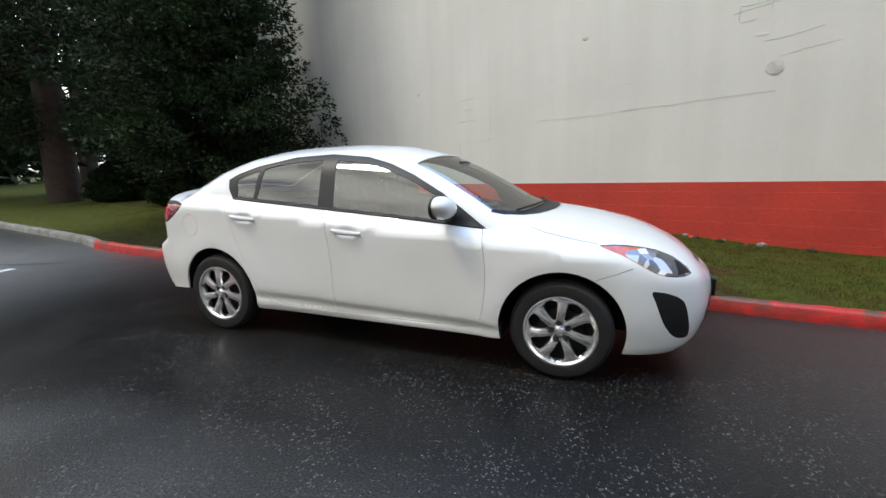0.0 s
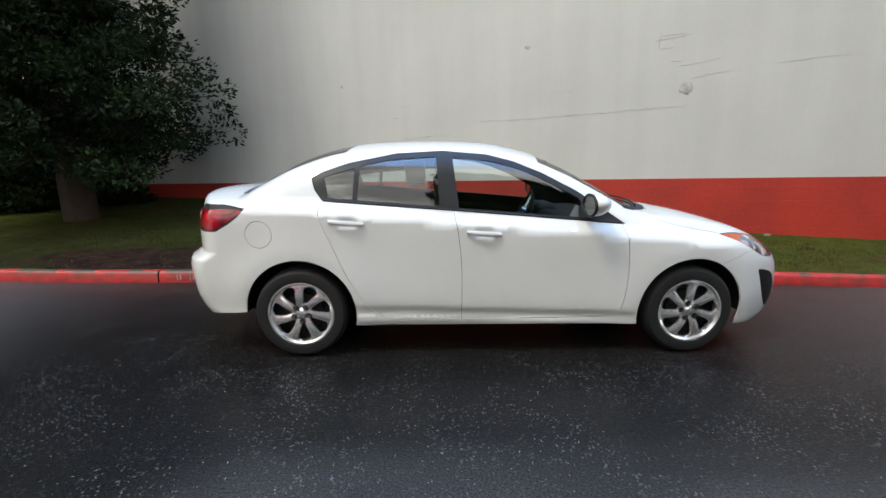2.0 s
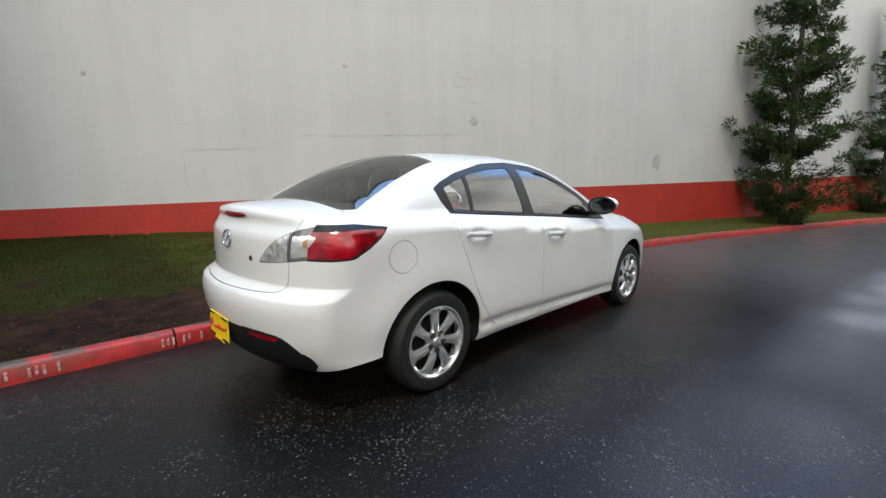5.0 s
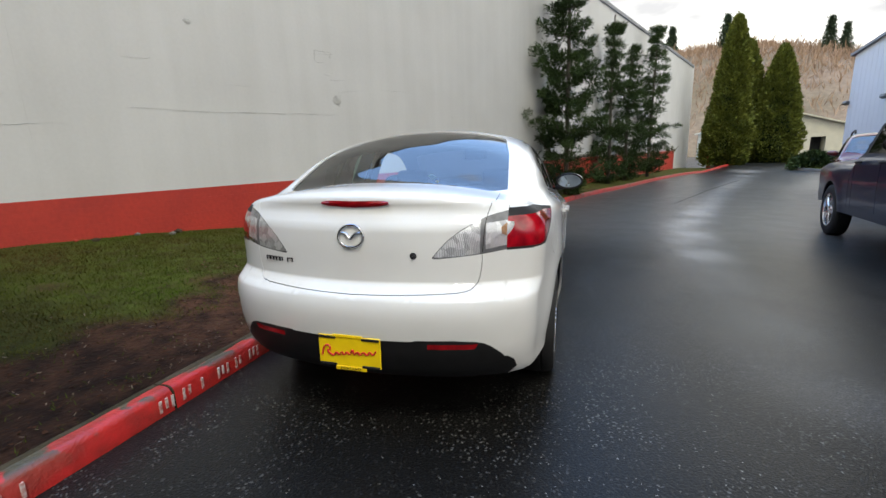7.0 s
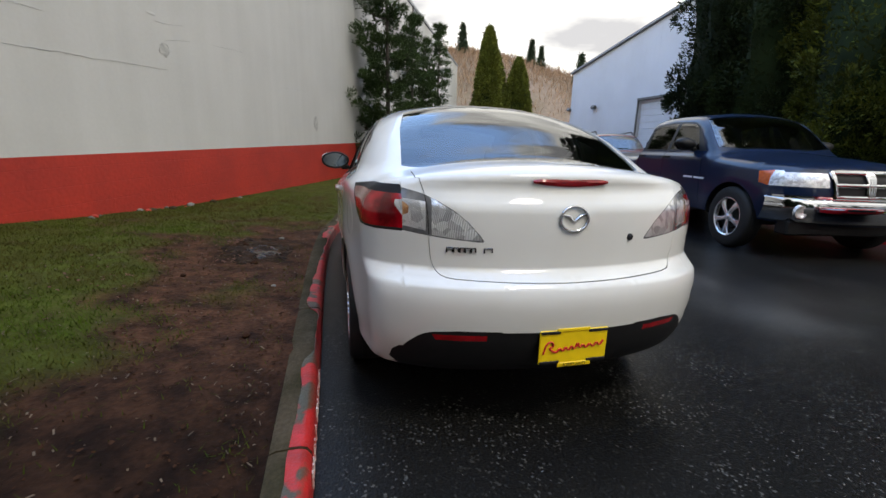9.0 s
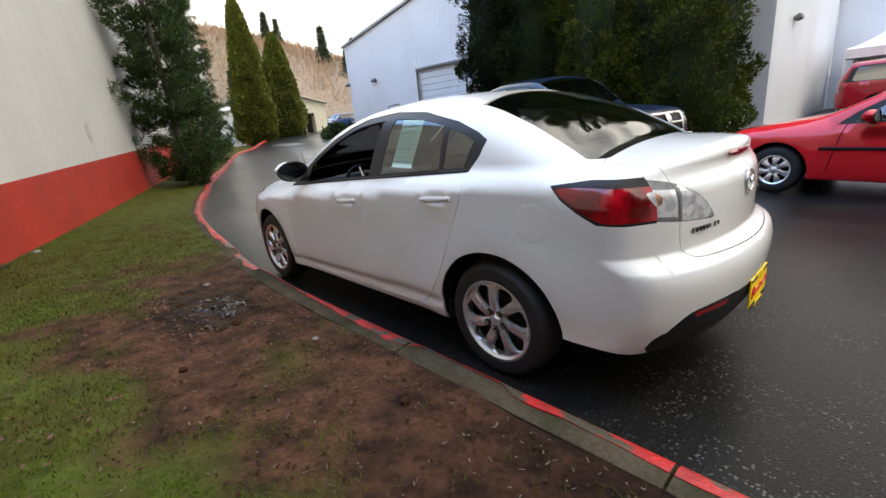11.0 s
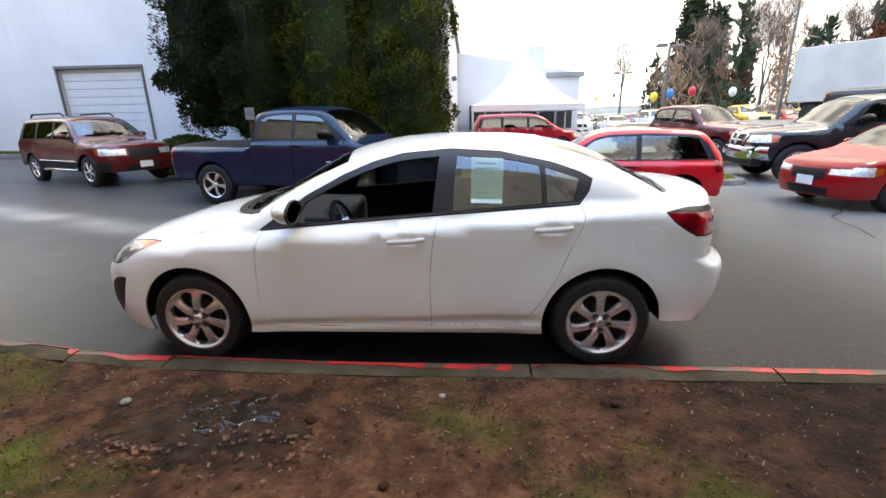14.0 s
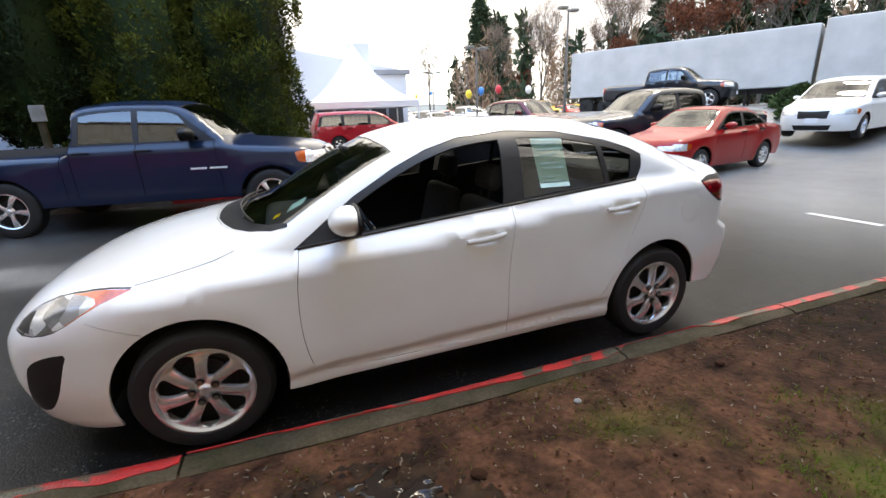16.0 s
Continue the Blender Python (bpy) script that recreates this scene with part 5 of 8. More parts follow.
# stencil remains on the kerb face: unreadable, kept as bars
bm = bmesh.new()
for x0, strokes in ((-3.22, 2), (-3.08, 3), (-2.94, 1), (-2.36, 3), (-2.22, 2), (-2.10, 1), (-1.98, 3), (-1.84, 2), (-1.72, 3)):
    for k in range(strokes):
        xx = x0 + 0.035 * k
        y0 = float(kerb_y(xx))
        block(bm, (xx, y0 - 0.006, 0.022 + 0.012 * (k % 2)), (xx + 0.016, y0 + 0.001, 0.088), 0.002, pose(0, 0, 0))
part("kerb_stencil", bm, STENCIL, kerb, "worn white stencil bars")
tagged(kerb.children[-1], kind="stuff")

# a wet hollow in the mud: a dark soaked skin, with small broken films of water in it
def wet_film(name, x0, y0, nx, ny, step, lift, limit, mat, parent=None, seed=2):
    """A thin skin over the mud where a ragged field passes the limit, with its edge sunk into the ground."""
    g = np.zeros((nx + 1, ny + 1))
    for i in range(nx + 1):
        for j in range(ny + 1):
            wx, wy = x0 + i * step, y0 + j * step
            edge = 1.1 - (2 * i / nx - 1) ** 2 - (2 * j / ny - 1) ** 2
            g[i, j] = 0.7 * edge + 0.9 * noise.noise((wx * 7, wy * 9, seed)) + 0.5 * noise.noise((wx * 24, wy * 28, seed + 3)) - limit
    X, Y = np.meshgrid(x0 + step * np.arange(nx + 1), y0 + step * np.arange(ny + 1), indexing="ij")
    Z = lawn_z(X, Y) + lift * np.clip(g / 0.25, -1, 1)
    idx = np.arange(X.size).reshape(X.shape)
    keep_ = np.maximum.reduce([g[:-1, :-1], g[1:, :-1], g[:-1, 1:], g[1:, 1:]]) > -0.05
    quads = np.stack([idx[:-1, :-1], idx[1:, :-1], idx[1:, 1:], idx[:-1, 1:]], -1)[keep_]
    used, back = np.unique(quads, return_inverse=True)
    return raw(name, np.stack([X, Y, Z], -1).reshape(-1, 3)[used].tolist(), back.reshape(-1, 4).tolist(), mat, parent, "", 60)


wet = wet_film("wet_mud", 0.25, 1.34, 130, 78, 0.0085, 0.012, 0.30, SOAKED)
tagged(wet, "dark soaked mud in a trodden hollow of the lawn", "wet mud", kind="stuff")
puddle = wet_film("puddle", 0.45, 1.42, 100, 62, 0.006, 0.019, 0.46, PUDDLE, None, 9)
tagged(puddle, "shallow broken puddle glinting in the trodden mud", "puddle", kind="stuff")


def scatter(name, points, seed, shape, mat, label, category):
    """Many small flat pieces in one mesh: at the points x, y, z, with corners about each by shape."""
    rnd = random.Random(seed)
    V, F = [], []
    for x, y, z in points.tolist():
        c = shape(rnd)
        k = len(V)
        V += [(x + q[0], y + q[1], z + q[2]) for q in c]
        F.append(tuple(range(k, k + len(c))))
    return tagged(raw(name, V, F, mat), label, category, kind="stuff")


def on_lawn(x, y):
    return np.stack([x, y, lawn_z(x, y)], 1)


def blade(rnd):
    a, h, w, lean = rnd.uniform(0, 6.28), rnd.uniform(0.010, 0.032), rnd.uniform(0.0014, 0.0030), rnd.uniform(0.01, 0.04)
    c, s = math.cos(a), math.sin(a)
    return [(-w * s, w * c, 0), (w * s, -w * c, 0), (lean * c, lean * s, h)]


dice = np.random.RandomState(3)
gx = dice.triangular(-9, -1.5, 6.5, 212000)
gy = kerb_y(gx) + 0.16 + dice.rand(212000) * (wall_y(gx) - kerb_y(gx) - 0.2)
grows = dice.rand(212000) > np.minimum(mud(gx, gy) * 1.15 + 0.10 + 0.5 * bumps(gx, gy, 5.0), 0.96)
# picks the blades behind the car for the darker colour
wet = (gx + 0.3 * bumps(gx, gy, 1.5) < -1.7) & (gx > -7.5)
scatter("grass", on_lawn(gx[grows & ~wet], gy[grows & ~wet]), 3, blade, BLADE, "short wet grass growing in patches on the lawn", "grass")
scatter("grass", on_lawn(gx[grows & wet], gy[grows & wet]), 4, blade, BLADE_DARK, "darker sodden grass on the lawn behind the car", "grass")


def flake(rnd):
    a, u, w = rnd.uniform(0, 6.28), rnd.uniform(0.003, 0.014) * rnd.random() ** 0.6, rnd.uniform(0.0015, 0.0045)
    c, s, t = math.cos(a), math.sin(a), rnd.uniform(0, 0.008)
    return [(c * u - s * w, s * u + c * w, 0.020 + t), (-c * u - s * w, -s * u + c * w, 0.018), (-c * u + s * w, -s * u - c * w, 0.018), (c * u + s * w, s * u - c * w, 0.020 + t)]


mx_ = dice.uniform(-5, 3.6, 2200)
scatter("wood_chips", on_lawn(mx_, kerb_y(mx_) + 0.2 + 2.4 * dice.rand(2200) ** 1.4), 5, flake, CHIP, "pale wood chips strewn over the mud", "wood chips")


def crumb(rnd):
    a, u, h = rnd.uniform(0, 6.28), rnd.uniform(0.004, 0.015), rnd.uniform(0.003, 0.012)
    return [(u * rnd.uniform(0.5, 1.1) * math.cos(a + k * 1.257), u * rnd.uniform(0.5, 1.1) * math.sin(a + k * 1.257), 0.012 + h * rnd.random()) for k in range(5)]


ex = dice.uniform(-5, 3.4, 2600)
ey = kerb_y(ex) + 0.18 + 1.9 * dice.rand(2600) ** 1.2
bare = mud(ex, ey) > 0.25
scatter("soil_crumbs", on_lawn(ex[bare], ey[bare]), 9, crumb, SOIL, "dark crumbs of wet soil strewn over the mud", "soil")


def leaf(rnd):
    a, u = rnd.uniform(0, 6.28), rnd.uniform(0.010, 0.024)
    pts = []
    for k, r in enumerate((1, 0.55, 0.8, 0.5, 0.9, 0.5, 0.8, 0.55)):
        b = a + k * math.pi / 4
        pts.append((u * r * math.cos(b), u * r * 0.8 * math.sin(b), 0.022 + rnd.uniform(0, 0.014)))
    return pts


heaps = np.array(((0.35, 1.75, 0.16), (1.0, 1.85, 0.12), (-0.2, 2.2, 0.5), (0.6, 2.0, 0.5), (1.6, 1.9, 0.35)))[dice.randint(0, 5, 200)]
scatter("fallen_leaves", on_lawn(heaps[:, 0] + dice.randn(200) * heaps[:, 2], heaps[:, 1] + np.abs(dice.randn(200)) * heaps[:, 2] * 0.6), 6, leaf, LEAF_LITTER, "rust brown fallen leaves lying on the mud", "leaves")
# pale flakes for grit, and for glints off the wet asphalt
scatter("road_grit", np.stack([dice.uniform(-7, 5, 5200), dice.uniform(-5.5, 0.9, 5200), np.zeros(5200)], 1), 8, lambda r: [(q[0] * 0.5, q[1] * 0.5, 0.004 + q[2] * 0.1) for q in flake(r)], GRIT, "tiny pale grit on the asphalt", "grit")
fx, fy = dice.uniform(-3.2, 4.2, 5200), dice.uniform(-4.2, -0.6, 5200)
scatter("road_grit", np.stack([fx, fy, np.zeros(5200)], 1), 18, lambda r: [(q[0] * 0.5, q[1] * 0.7, 0.004 + q[2] * 0.12) for q in flake(r)], GRIT, "tiny pale stones washed loose on the asphalt", "grit")
# clods and stones by the kerb
for k, (x, y, s) in enumerate(((-0.35, 1.38, 0.020), (0.30, 1.62, 0.035), (0.95, 1.80, 0.03), (-1.25, 1.42, 0.022), (-0.15, 2.05, 0.022), (1.35, 1.5, 0.028))):
    bm = bmesh.new()
    bmesh.ops.create_icosphere(bm, subdivisions=2, radius=s)
    for v in bm.verts:
        v.co *= 1 + 0.45 * noise.noise(v.co * 22 + Vector((k, 0, 0)))
        v.co.z *= 0.55
    bmesh.ops.translate(bm, vec=(x, y, float(lawn_z(x, y)) + 0.01), verts=bm.verts)
    tagged(part("clod", bm, SOIL if k % 5 else GREY_CONCRETE, None, "", 40), "dark clod of earth lying on the mud" if k % 5 else "grey stone lying on the mud", "clod" if k % 5 else "stone", "clods by the kerb")
# road markings and cracks
raw_line = [(-5.70, -0.85), (-5.82, -0.85), (-5.85, -0.05), (-5.73, -0.05)]
tagged(raw("parking_line", [(x, y, 0.005) for x, y in raw_line], [(0, 1, 2, 3)], LINE_WHITE), "short worn white parking line on the asphalt", "road marking", kind="structure")


def crack(pts, width):
    line = dense(pts, 0.18)
    line = [(x + 0.05 * noise.noise((x * 3, y * 3, 1)), y + 0.05 * noise.noise((x * 3, y * 3, 9))) for x, y in line]
    poly = strip(line, width)
    n = len(line)
    ob = raw("road_crack", [(x, y, float(land(x, y)) + 0.004) for x, y in poly], [(k, k + 1, 2 * n - 2 - k, 2 * n - 1 - k) for k in range(n - 1)], CRACK)
    return tagged(ob, "dark irregular crack in the asphalt", "road crack", "cracks in the drive", kind="structure")


crack([(-7.2, -4.6), (-6.07, -3.5), (-5.7, -2.3)], 0.03)
crack([(9, -3.6), (14, -5.8), (19, -8.2)], 0.05)
crack([(-12, 0.6), (-8.2, 0.15), (-6.3, 0.05), (-5.4, 0.4)], 0.03)


# ---- buildings ----
def wall_material():
    mat = material("white_wall_paint", (0.60, 0.60, 0.585), 0.7, vary=0.07, scale=0.7, grain=0.06, grain_scale=26, bump=0.12, bump_scale=11)
    n, l = mat.node_tree.nodes, mat.node_tree.links
    p = n["Principled BSDF"]
    old = p.inputs["Base Color"].links[0].from_socket
    co = n.new("ShaderNodeTexCoord").outputs["Object"]
    mp = n.new("ShaderNodeMapping")
    mp.inputs["Scale"].default_value = (3.5, 3.5, 0.25)
    t = n.new("ShaderNodeTexNoise")
    t.inputs["Scale"].default_value, t.inputs["Detail"].default_value = 1.0, 5
    l.new(co, mp.inputs["Vector"])
    l.new(mp.outputs[0], t.inputs["Vector"])
    r = n.new("ShaderNodeValToRGB")
    r.color_ramp.elements[0].position, r.color_ramp.elements[1].position = 0.30, 0.62
    r.color_ramp.elements[0].color, r.color_ramp.elements[1].color = (0.95, 0.95, 0.945, 1), (1, 1, 1, 1)
    l.new(t.outputs["Fac"], r.inputs[0])
    m = n.new("ShaderNodeMix")
    m.data_type, m.blend_type = "RGBA", "MULTIPLY"
    m.inputs["Factor"].default_value = 1
    l.new(old, m.inputs["A"])
    l.new(r.outputs[0], m.inputs["B"])
    l.new(m.outputs["Result"], p.inputs["Base Color"])
    return mat


WALL_WHITE = wall_material()
WALL_RED = material("red_wall_paint", (0.47, 0.037, 0.022), 0.6, vary=0.22, scale=1.6, second=(0.38, 0.030, 0.020), grain=0.2, grain_scale=20, bump=0.45, bump_scale=24)
PATCH = material("grey_plaster_patch", (0.52, 0.52, 0.505), 0.85, vary=0.3, scale=12, bump=1.0, bump_scale=50)
WALL_DIRT = material("grimy_crack", (0.38, 0.37, 0.355), 0.9, vary=0.4, scale=30)
METAL_WHITE = material("white_metal_siding", (0.62, 0.645, 0.70), 0.5, vary=0.08, scale=0.7, grain=0.06, grain_scale=30, bump=0.1, bump_scale=25)
METAL_DOOR = material("white_roll_door", (0.60, 0.63, 0.68), 0.45, vary=0.08, scale=2)
CREAM = material("cream_siding", (0.58, 0.55, 0.44), 0.7, vary=0.1, scale=2)
ROOF_GREY = material("grey_roof", (0.25, 0.26, 0.28), 0.6, vary=0.2, scale=1)
DOORWAY_SHADE = material("doorway_shade", (0.01, 0.01, 0.012), 0.9, vary=0.3, scale=3)
SHOP_PANE = material("grey_window_pane", (0.075, 0.08, 0.085), 0.1, vary=0.3, scale=1.5)
CANVAS = material("white_canvas", (0.70, 0.71, 0.72), 0.7, vary=0.05, scale=2, bump=0.1, bump_scale=6)
POLE_GREY = material("grey_pole", (0.16, 0.16, 0.16), 0.5, 0.4, vary=0.2, scale=6)
TRAILER_WHITE = material("white_trailer_panel", (0.50, 0.495, 0.48), 0.6, vary=0.14, scale=0.8, second=(0.41, 0.405, 0.39))
ORANGE = material("orange_post_paint", (0.55, 0.12, 0.05), 0.6, vary=0.3, scale=6)

# the white block building: a wall that leans across the car's line, red courses at its foot
W = pose(0, WALL0, 0, 0, math.degrees(-math.atan(0.028)), WALL_TURN)
wall = thing("wall_main", "tall white painted block wall with a red band at its foot", "wall", W)
tagged(wall, kind="structure")
L0, L1, RED_TOP = -10.0, 36.5, 0.925
part("wall_face", boxes(((L0, 0.0, RED_TOP), (L1, 0.35, 6.75), 0.0)), WALL_WHITE, wall, "white painted wall face")
part("wall_coping", boxes(((L0 - 0.05, -0.05, 6.75), (L1 + 0.05, 0.40, 6.90), 0.01)), ROOF_GREY, wall, "grey metal coping")
part("wall_core", boxes(((L0, 0.0005, -0.6), (L1 - 4.5, 0.35, RED_TOP), 0.0)), WALL_RED, wall)
z = -0.6
while z < RED_TOP - 0.02:
    top = min(z + 0.196, RED_TOP)
    part("block_course", boxes(((L0 + 0.003, -0.002, z + 0.002), (L1 - 4.5, 0.034, top - 0.001), 0.0015)), WALL_RED, wall)
    z += 0.2
part("wall_foot_white", boxes(((L1 - 4.5, 0.0, -0.6), (L1, 0.35, RED_TOP - 0.002), 0.0)), WALL_WHITE, wall)
part("end_wall", boxes(((L0 - 0.36, 0.0, -0.6), (L0, 30, 6.75), 0.0), ((L1, 0.0, -0.6), (L1 + 0.35, 24, 6.75), 0.0)), WALL_WHITE, wall, "white end wall")
part("flat_roof", boxes(((L0, 0.3, 6.6), (L1, 30, 6.72), 0.0)), ROOF_GREY, wall)


def along_wall(x):
    return x / math.cos(math.atan(WALL_SLOPE))


def lump(u, z, ru, rz, depth, mat, name, label, seed):
    """A raised, ragged patch on the wall."""
    n, depth = 26, depth * 0.45
    V = [(u, -depth, z)]
    for q, dd in ((0.72, depth), (1.0, 0.001)):
        for k in range(n):
            a = 2 * math.pi * k / n
            r = q * (1 + 0.22 * noise.noise((math.cos(a) * 1.5 + seed, math.sin(a) * 1.5, seed)))
            V.append((u + ru * r * math.cos(a), -dd, z + rz * r * math.sin(a)))
    F = [(0, 1 + (k + 1) % n, 1 + k) for k in range(n)] + [(1 + k, 1 + (k + 1) % n, 1 + n + (k + 1) % n, 1 + n + k) for k in range(n)]
    raw(name, V, F, mat, wall, label, 40)


lump(along_wall(3.42), 2.25, 0.085, 0.08, 0.016, PATCH, "plaster_patch", "grey ragged plaster patch", 1)
lump(along_wall(1.23), 3.08, 0.055, 0.030, 0.012, PATCH, "plaster_scar", "", 2)
lump(along_wall(3.28), 2.66, 0.09, 0.018, 0.008, WALL_WHITE, "plaster_scar", "", 7)
lump(along_wall(7.78), 1.42, 0.13, 0.17, 0.006, PATCH, "plaster_patch", "", 4)
lump(along_wall(-2.1), 2.75, 0.035, 0.03, 0.010, PATCH, "plaster_scar", "", 5)
def wall_crack(x0, z0, x1, z1, width, name, label, seed, mat):
    """A thin wandering crack, or a raised seam, on the wall between two places."""
    n = max(6, int(math.hypot(x1 - x0, z1 - z0) / 0.05))
    V = []
    for k in range(n + 1):
        t = k / n
        u, zz = along_wall(x0 + (x1 - x0) * t), z0 + (z1 - z0) * t
        du = 0.012 * noise.noise((t * n * 0.6, seed, 0)) + 0.02 * noise.noise((t * n * 0.15, seed, 4))
        w = width * 0.8 * max(0.0, 0.25 + 1.3 * noise.noise((t * n * 0.23, seed, 9))) * math.sin(math.pi * (0.04 + 0.92 * t)) ** 0.4
        up = abs(x1 - x0) > abs(z1 - z0)
        V += [(u + (0 if up else du + s * w), dy, zz + (du + s * w if up else 0)) for s, dy in ((-1, 0.0005), (0, -0.0035), (1, 0.0005))]
    F = [(k * 3 + j, k * 3 + j + 1, k * 3 + j + 4, k * 3 + j + 3) for k in range(n) for j in range(2)]
    raw(name, V, F, mat, wall, label, 30)


for k, (x0, z0, x1, z1, width) in enumerate(((0.9, 1.94, 3.45, 2.0, 0.007), (-1.08, 2.48, -0.68, 2.52, 0.006), (-1.0, 2.30, -0.72, 2.32, 0.006), (-1.15, 2.09, -0.7, 2.11, 0.005), (-1.05, 1.71, -0.15, 1.75, 0.005),
                                             (0.48, 2.54, 0.76, 2.56, 0.008), (0.45, 1.95, 0.93, 1.96, 0.006), (2.98, 2.95, 3.42, 3.0, 0.008), (3.30, 2.58, 3.80, 2.62, 0.012), (3.45, 2.38, 3.95, 2.46, 0.008), (4.4, 2.50, 5.2, 2.53, 0.006), (1.55, 2.32, 1.95, 2.34, 0.006), (-1.09, 0.94, -1.10, 1.75, 0.008), (-4.2, 1.9, -3.6, 1.91, 0.006), (-4.6, 2.5, -4.0, 2.52, 0.006), (6.4, 2.1, 7.3, 2.12, 0.006))):
    wall_crack(x0, z0, x1, z1, width, "plaster_crack", "thin ragged crack" if k % 3 else "", 20 + k, PATCH if k else WALL_DIRT)
for k in range(14):
    # broken rim of the patch and of the square scar above it
    a0 = 2 * math.pi * k / 14
    if k % 3:
        x, zz = 3.42 + 0.085 * math.cos(a0), 2.25 + 0.085 * math.sin(a0)
        wall_crack(x, zz, x - 0.035 * math.sin(a0), zz + 0.045 * math.cos(a0), 0.009, "patch_edge", "", 60 + k, WALL_DIRT if k % 2 else PATCH)
for x0, z0, x1, z1 in ((3.05, 3.02, 3.35, 3.03), (3.05, 2.84, 3.22, 2.85), (3.05, 2.85, 3.06, 3.02), (3.34, 2.93, 3.35, 3.03)):
    wall_crack(x0, z0, x1, z1, 0.010, "plaster_scar", "", 80 + x0 * 9, PATCH)
part("wall_joint", boxes(((along_wall(-0.42) - 0.002, -0.002, RED_TOP), (along_wall(-0.42) + 0.002, 0.001, 6.7), 0.0)), WALL_WHITE, wall, "faint upright joint")
# rubble along the wall's foot
rnd = random.Random(11)
for k in range(26):
    x = rnd.uniform(-2.5, 4.5) if k > 8 else rnd.gauss(2.5, 0.5)
    y = float(wall_y(x)) - rnd.uniform(0.03, 0.16)
    s = rnd.uniform(0.02, 0.06)
    bm = bmesh.new()
    bmesh.ops.create_icosphere(bm, subdivisions=1, radius=s)
    for v in bm.verts:
        v.co *= 1 + 0.5 * noise.noise(v.co * 20 + Vector((k, 0, 0)))
        v.co.z *= 0.6
    bmesh.ops.translate(bm, vec=(x, y, float(lawn_z(x, y)) + s * 0.2), verts=bm.verts)
    tagged(part("rubble", bm, (GREY_CONCRETE, WALL_RED, CONCRETE)[k % 3], None, "", 30), ("grey", "red painted", "mossy brown")[k % 3] + " lump of rubble at the foot of the wall", "rubble", "rubble along the wall")

# the white metal shed: gable end towards the drive
SX0, SX1, SY = 0.2, 20.1, -12.4
GZ = 0.45
shed = thing("shed", "white metal warehouse with a low gable and a roll-up door", "building")
eave, ridge, mx = 5.45, 7.1, (SX0 + SX1) / 2
dl, dr, dt = 11.0, 14.1, 3.47
gable = [(SX1, GZ - 0.5), (dr, GZ - 0.5), (dr, dt), (dl, dt), (dl, GZ - 0.5), (SX0, GZ - 0.5), (SX0, 5.3), (mx, ridge), (SX1, eave)]
bm = bmesh.new()
f = bm.faces.new([bm.verts.new((x, SY, zz)) for x, zz in gable])
ex = bmesh.ops.extrude_face_region(bm, geom=[f])
bmesh.ops.translate(bm, vec=(0, -0.25, 0), verts=[v for v in ex["geom"] if isinstance(v, bmesh.types.BMVert)])
bmesh.ops.triangulate(bm, faces=[q for q in bm.faces if len(q.verts) > 4])
bmesh.ops.recalc_face_normals(bm, faces=bm.faces)
part("gable_wall", bm, METAL_WHITE, shed, "white metal gable wall")
part("side_wall", boxes(((SX0, -23.5, -0.3), (SX0 + 0.25, SY - 0.26, 5.28), 0.0)), METAL_WHITE, shed, "white metal side wall")
part("far_side_wall", boxes(((SX1 - 0.25, -40, -0.3), (SX1, SY - 0.26, 5.43), 0.0)), METAL_WHITE, shed)
for a, b, za, zb in ((SX0 - 0.15, mx, 5.28, ridge + 0.03), (mx, SX1 + 0.15, ridge + 0.03, eave - 0.02)):
    V = [(a, SY + 0.12, za), (b, SY + 0.12, zb), (b, -40, zb), (a, -40, za)]
    V += [(x, y, zz + 0.10) for x, y, zz in V]
    raw("roof_slope", V, [(3, 2, 1, 0), (4, 5, 6, 7), (0, 1, 5, 4), (1, 2, 6, 5), (2, 3, 7, 6), (3, 0, 4, 7)], ROOF_GREY, shed, "grey metal roof")
zz = GZ - 0.4
while zz < dt - 0.01:
    bm = bmesh.new()
    block(bm, (dl + 0.03, SY - 0.14, zz + 0.004), (dr - 0.03, SY - 0.10, min(zz + 0.27, dt - 0.002)), 0.012)
    zz += 0.275
    part("door_section", bm, METAL_DOOR, shed, "white roll-up door section")
part("door_frame", boxes(((dl - 0.08, SY - 0.02, GZ - 0.4), (dl, SY + 0.05, dt + 0.08), 0.01), ((dr, SY - 0.02, GZ - 0.4), (dr + 0.08, SY + 0.05, dt + 0.08), 0.01), ((dl - 0.08, SY - 0.02, dt), (dr + 0.08, SY + 0.07, dt + 0.10), 0.01)), POLE_GREY, shed, "grey door frame")
for x, y, zz, turn in ((17.57, SY + 0.10, 3.45, 0), (SX0 - 0.10, -14.8, 3.05, 90), (20.15, SY + 0.05, 3.5, 0)):
    bm = bmesh.new()
    block(bm, (-0.16, -0.08, -0.08), (0.16, 0.10, 0.08), 0.03, pose(x, y, zz, 25, 0, turn))
    part("wall_lamp", bm, POLE_GREY, shed, "small grey wall lamp")
bm = bmesh.new()
for k in range(66):
    x = SX0 + 0.3 * k + 0.1
    top = (5.3 + (x - SX0) * (ridge - 5.3) / (mx - SX0)) if x < mx else ridge - (x - mx) * (ridge - eave) / (SX1 - mx)
    lo = dt + 0.1 if dl - 0.1 < x < dr + 0.1 else GZ - 0.4
    block(bm, (x - 0.010, SY - 0.002, lo), (x + 0.010, SY + 0.004, top - 0.05), 0.0)
tagged(part("siding_rib", bm, METAL_WHITE, shed, "siding ribs"), kind="stuff")

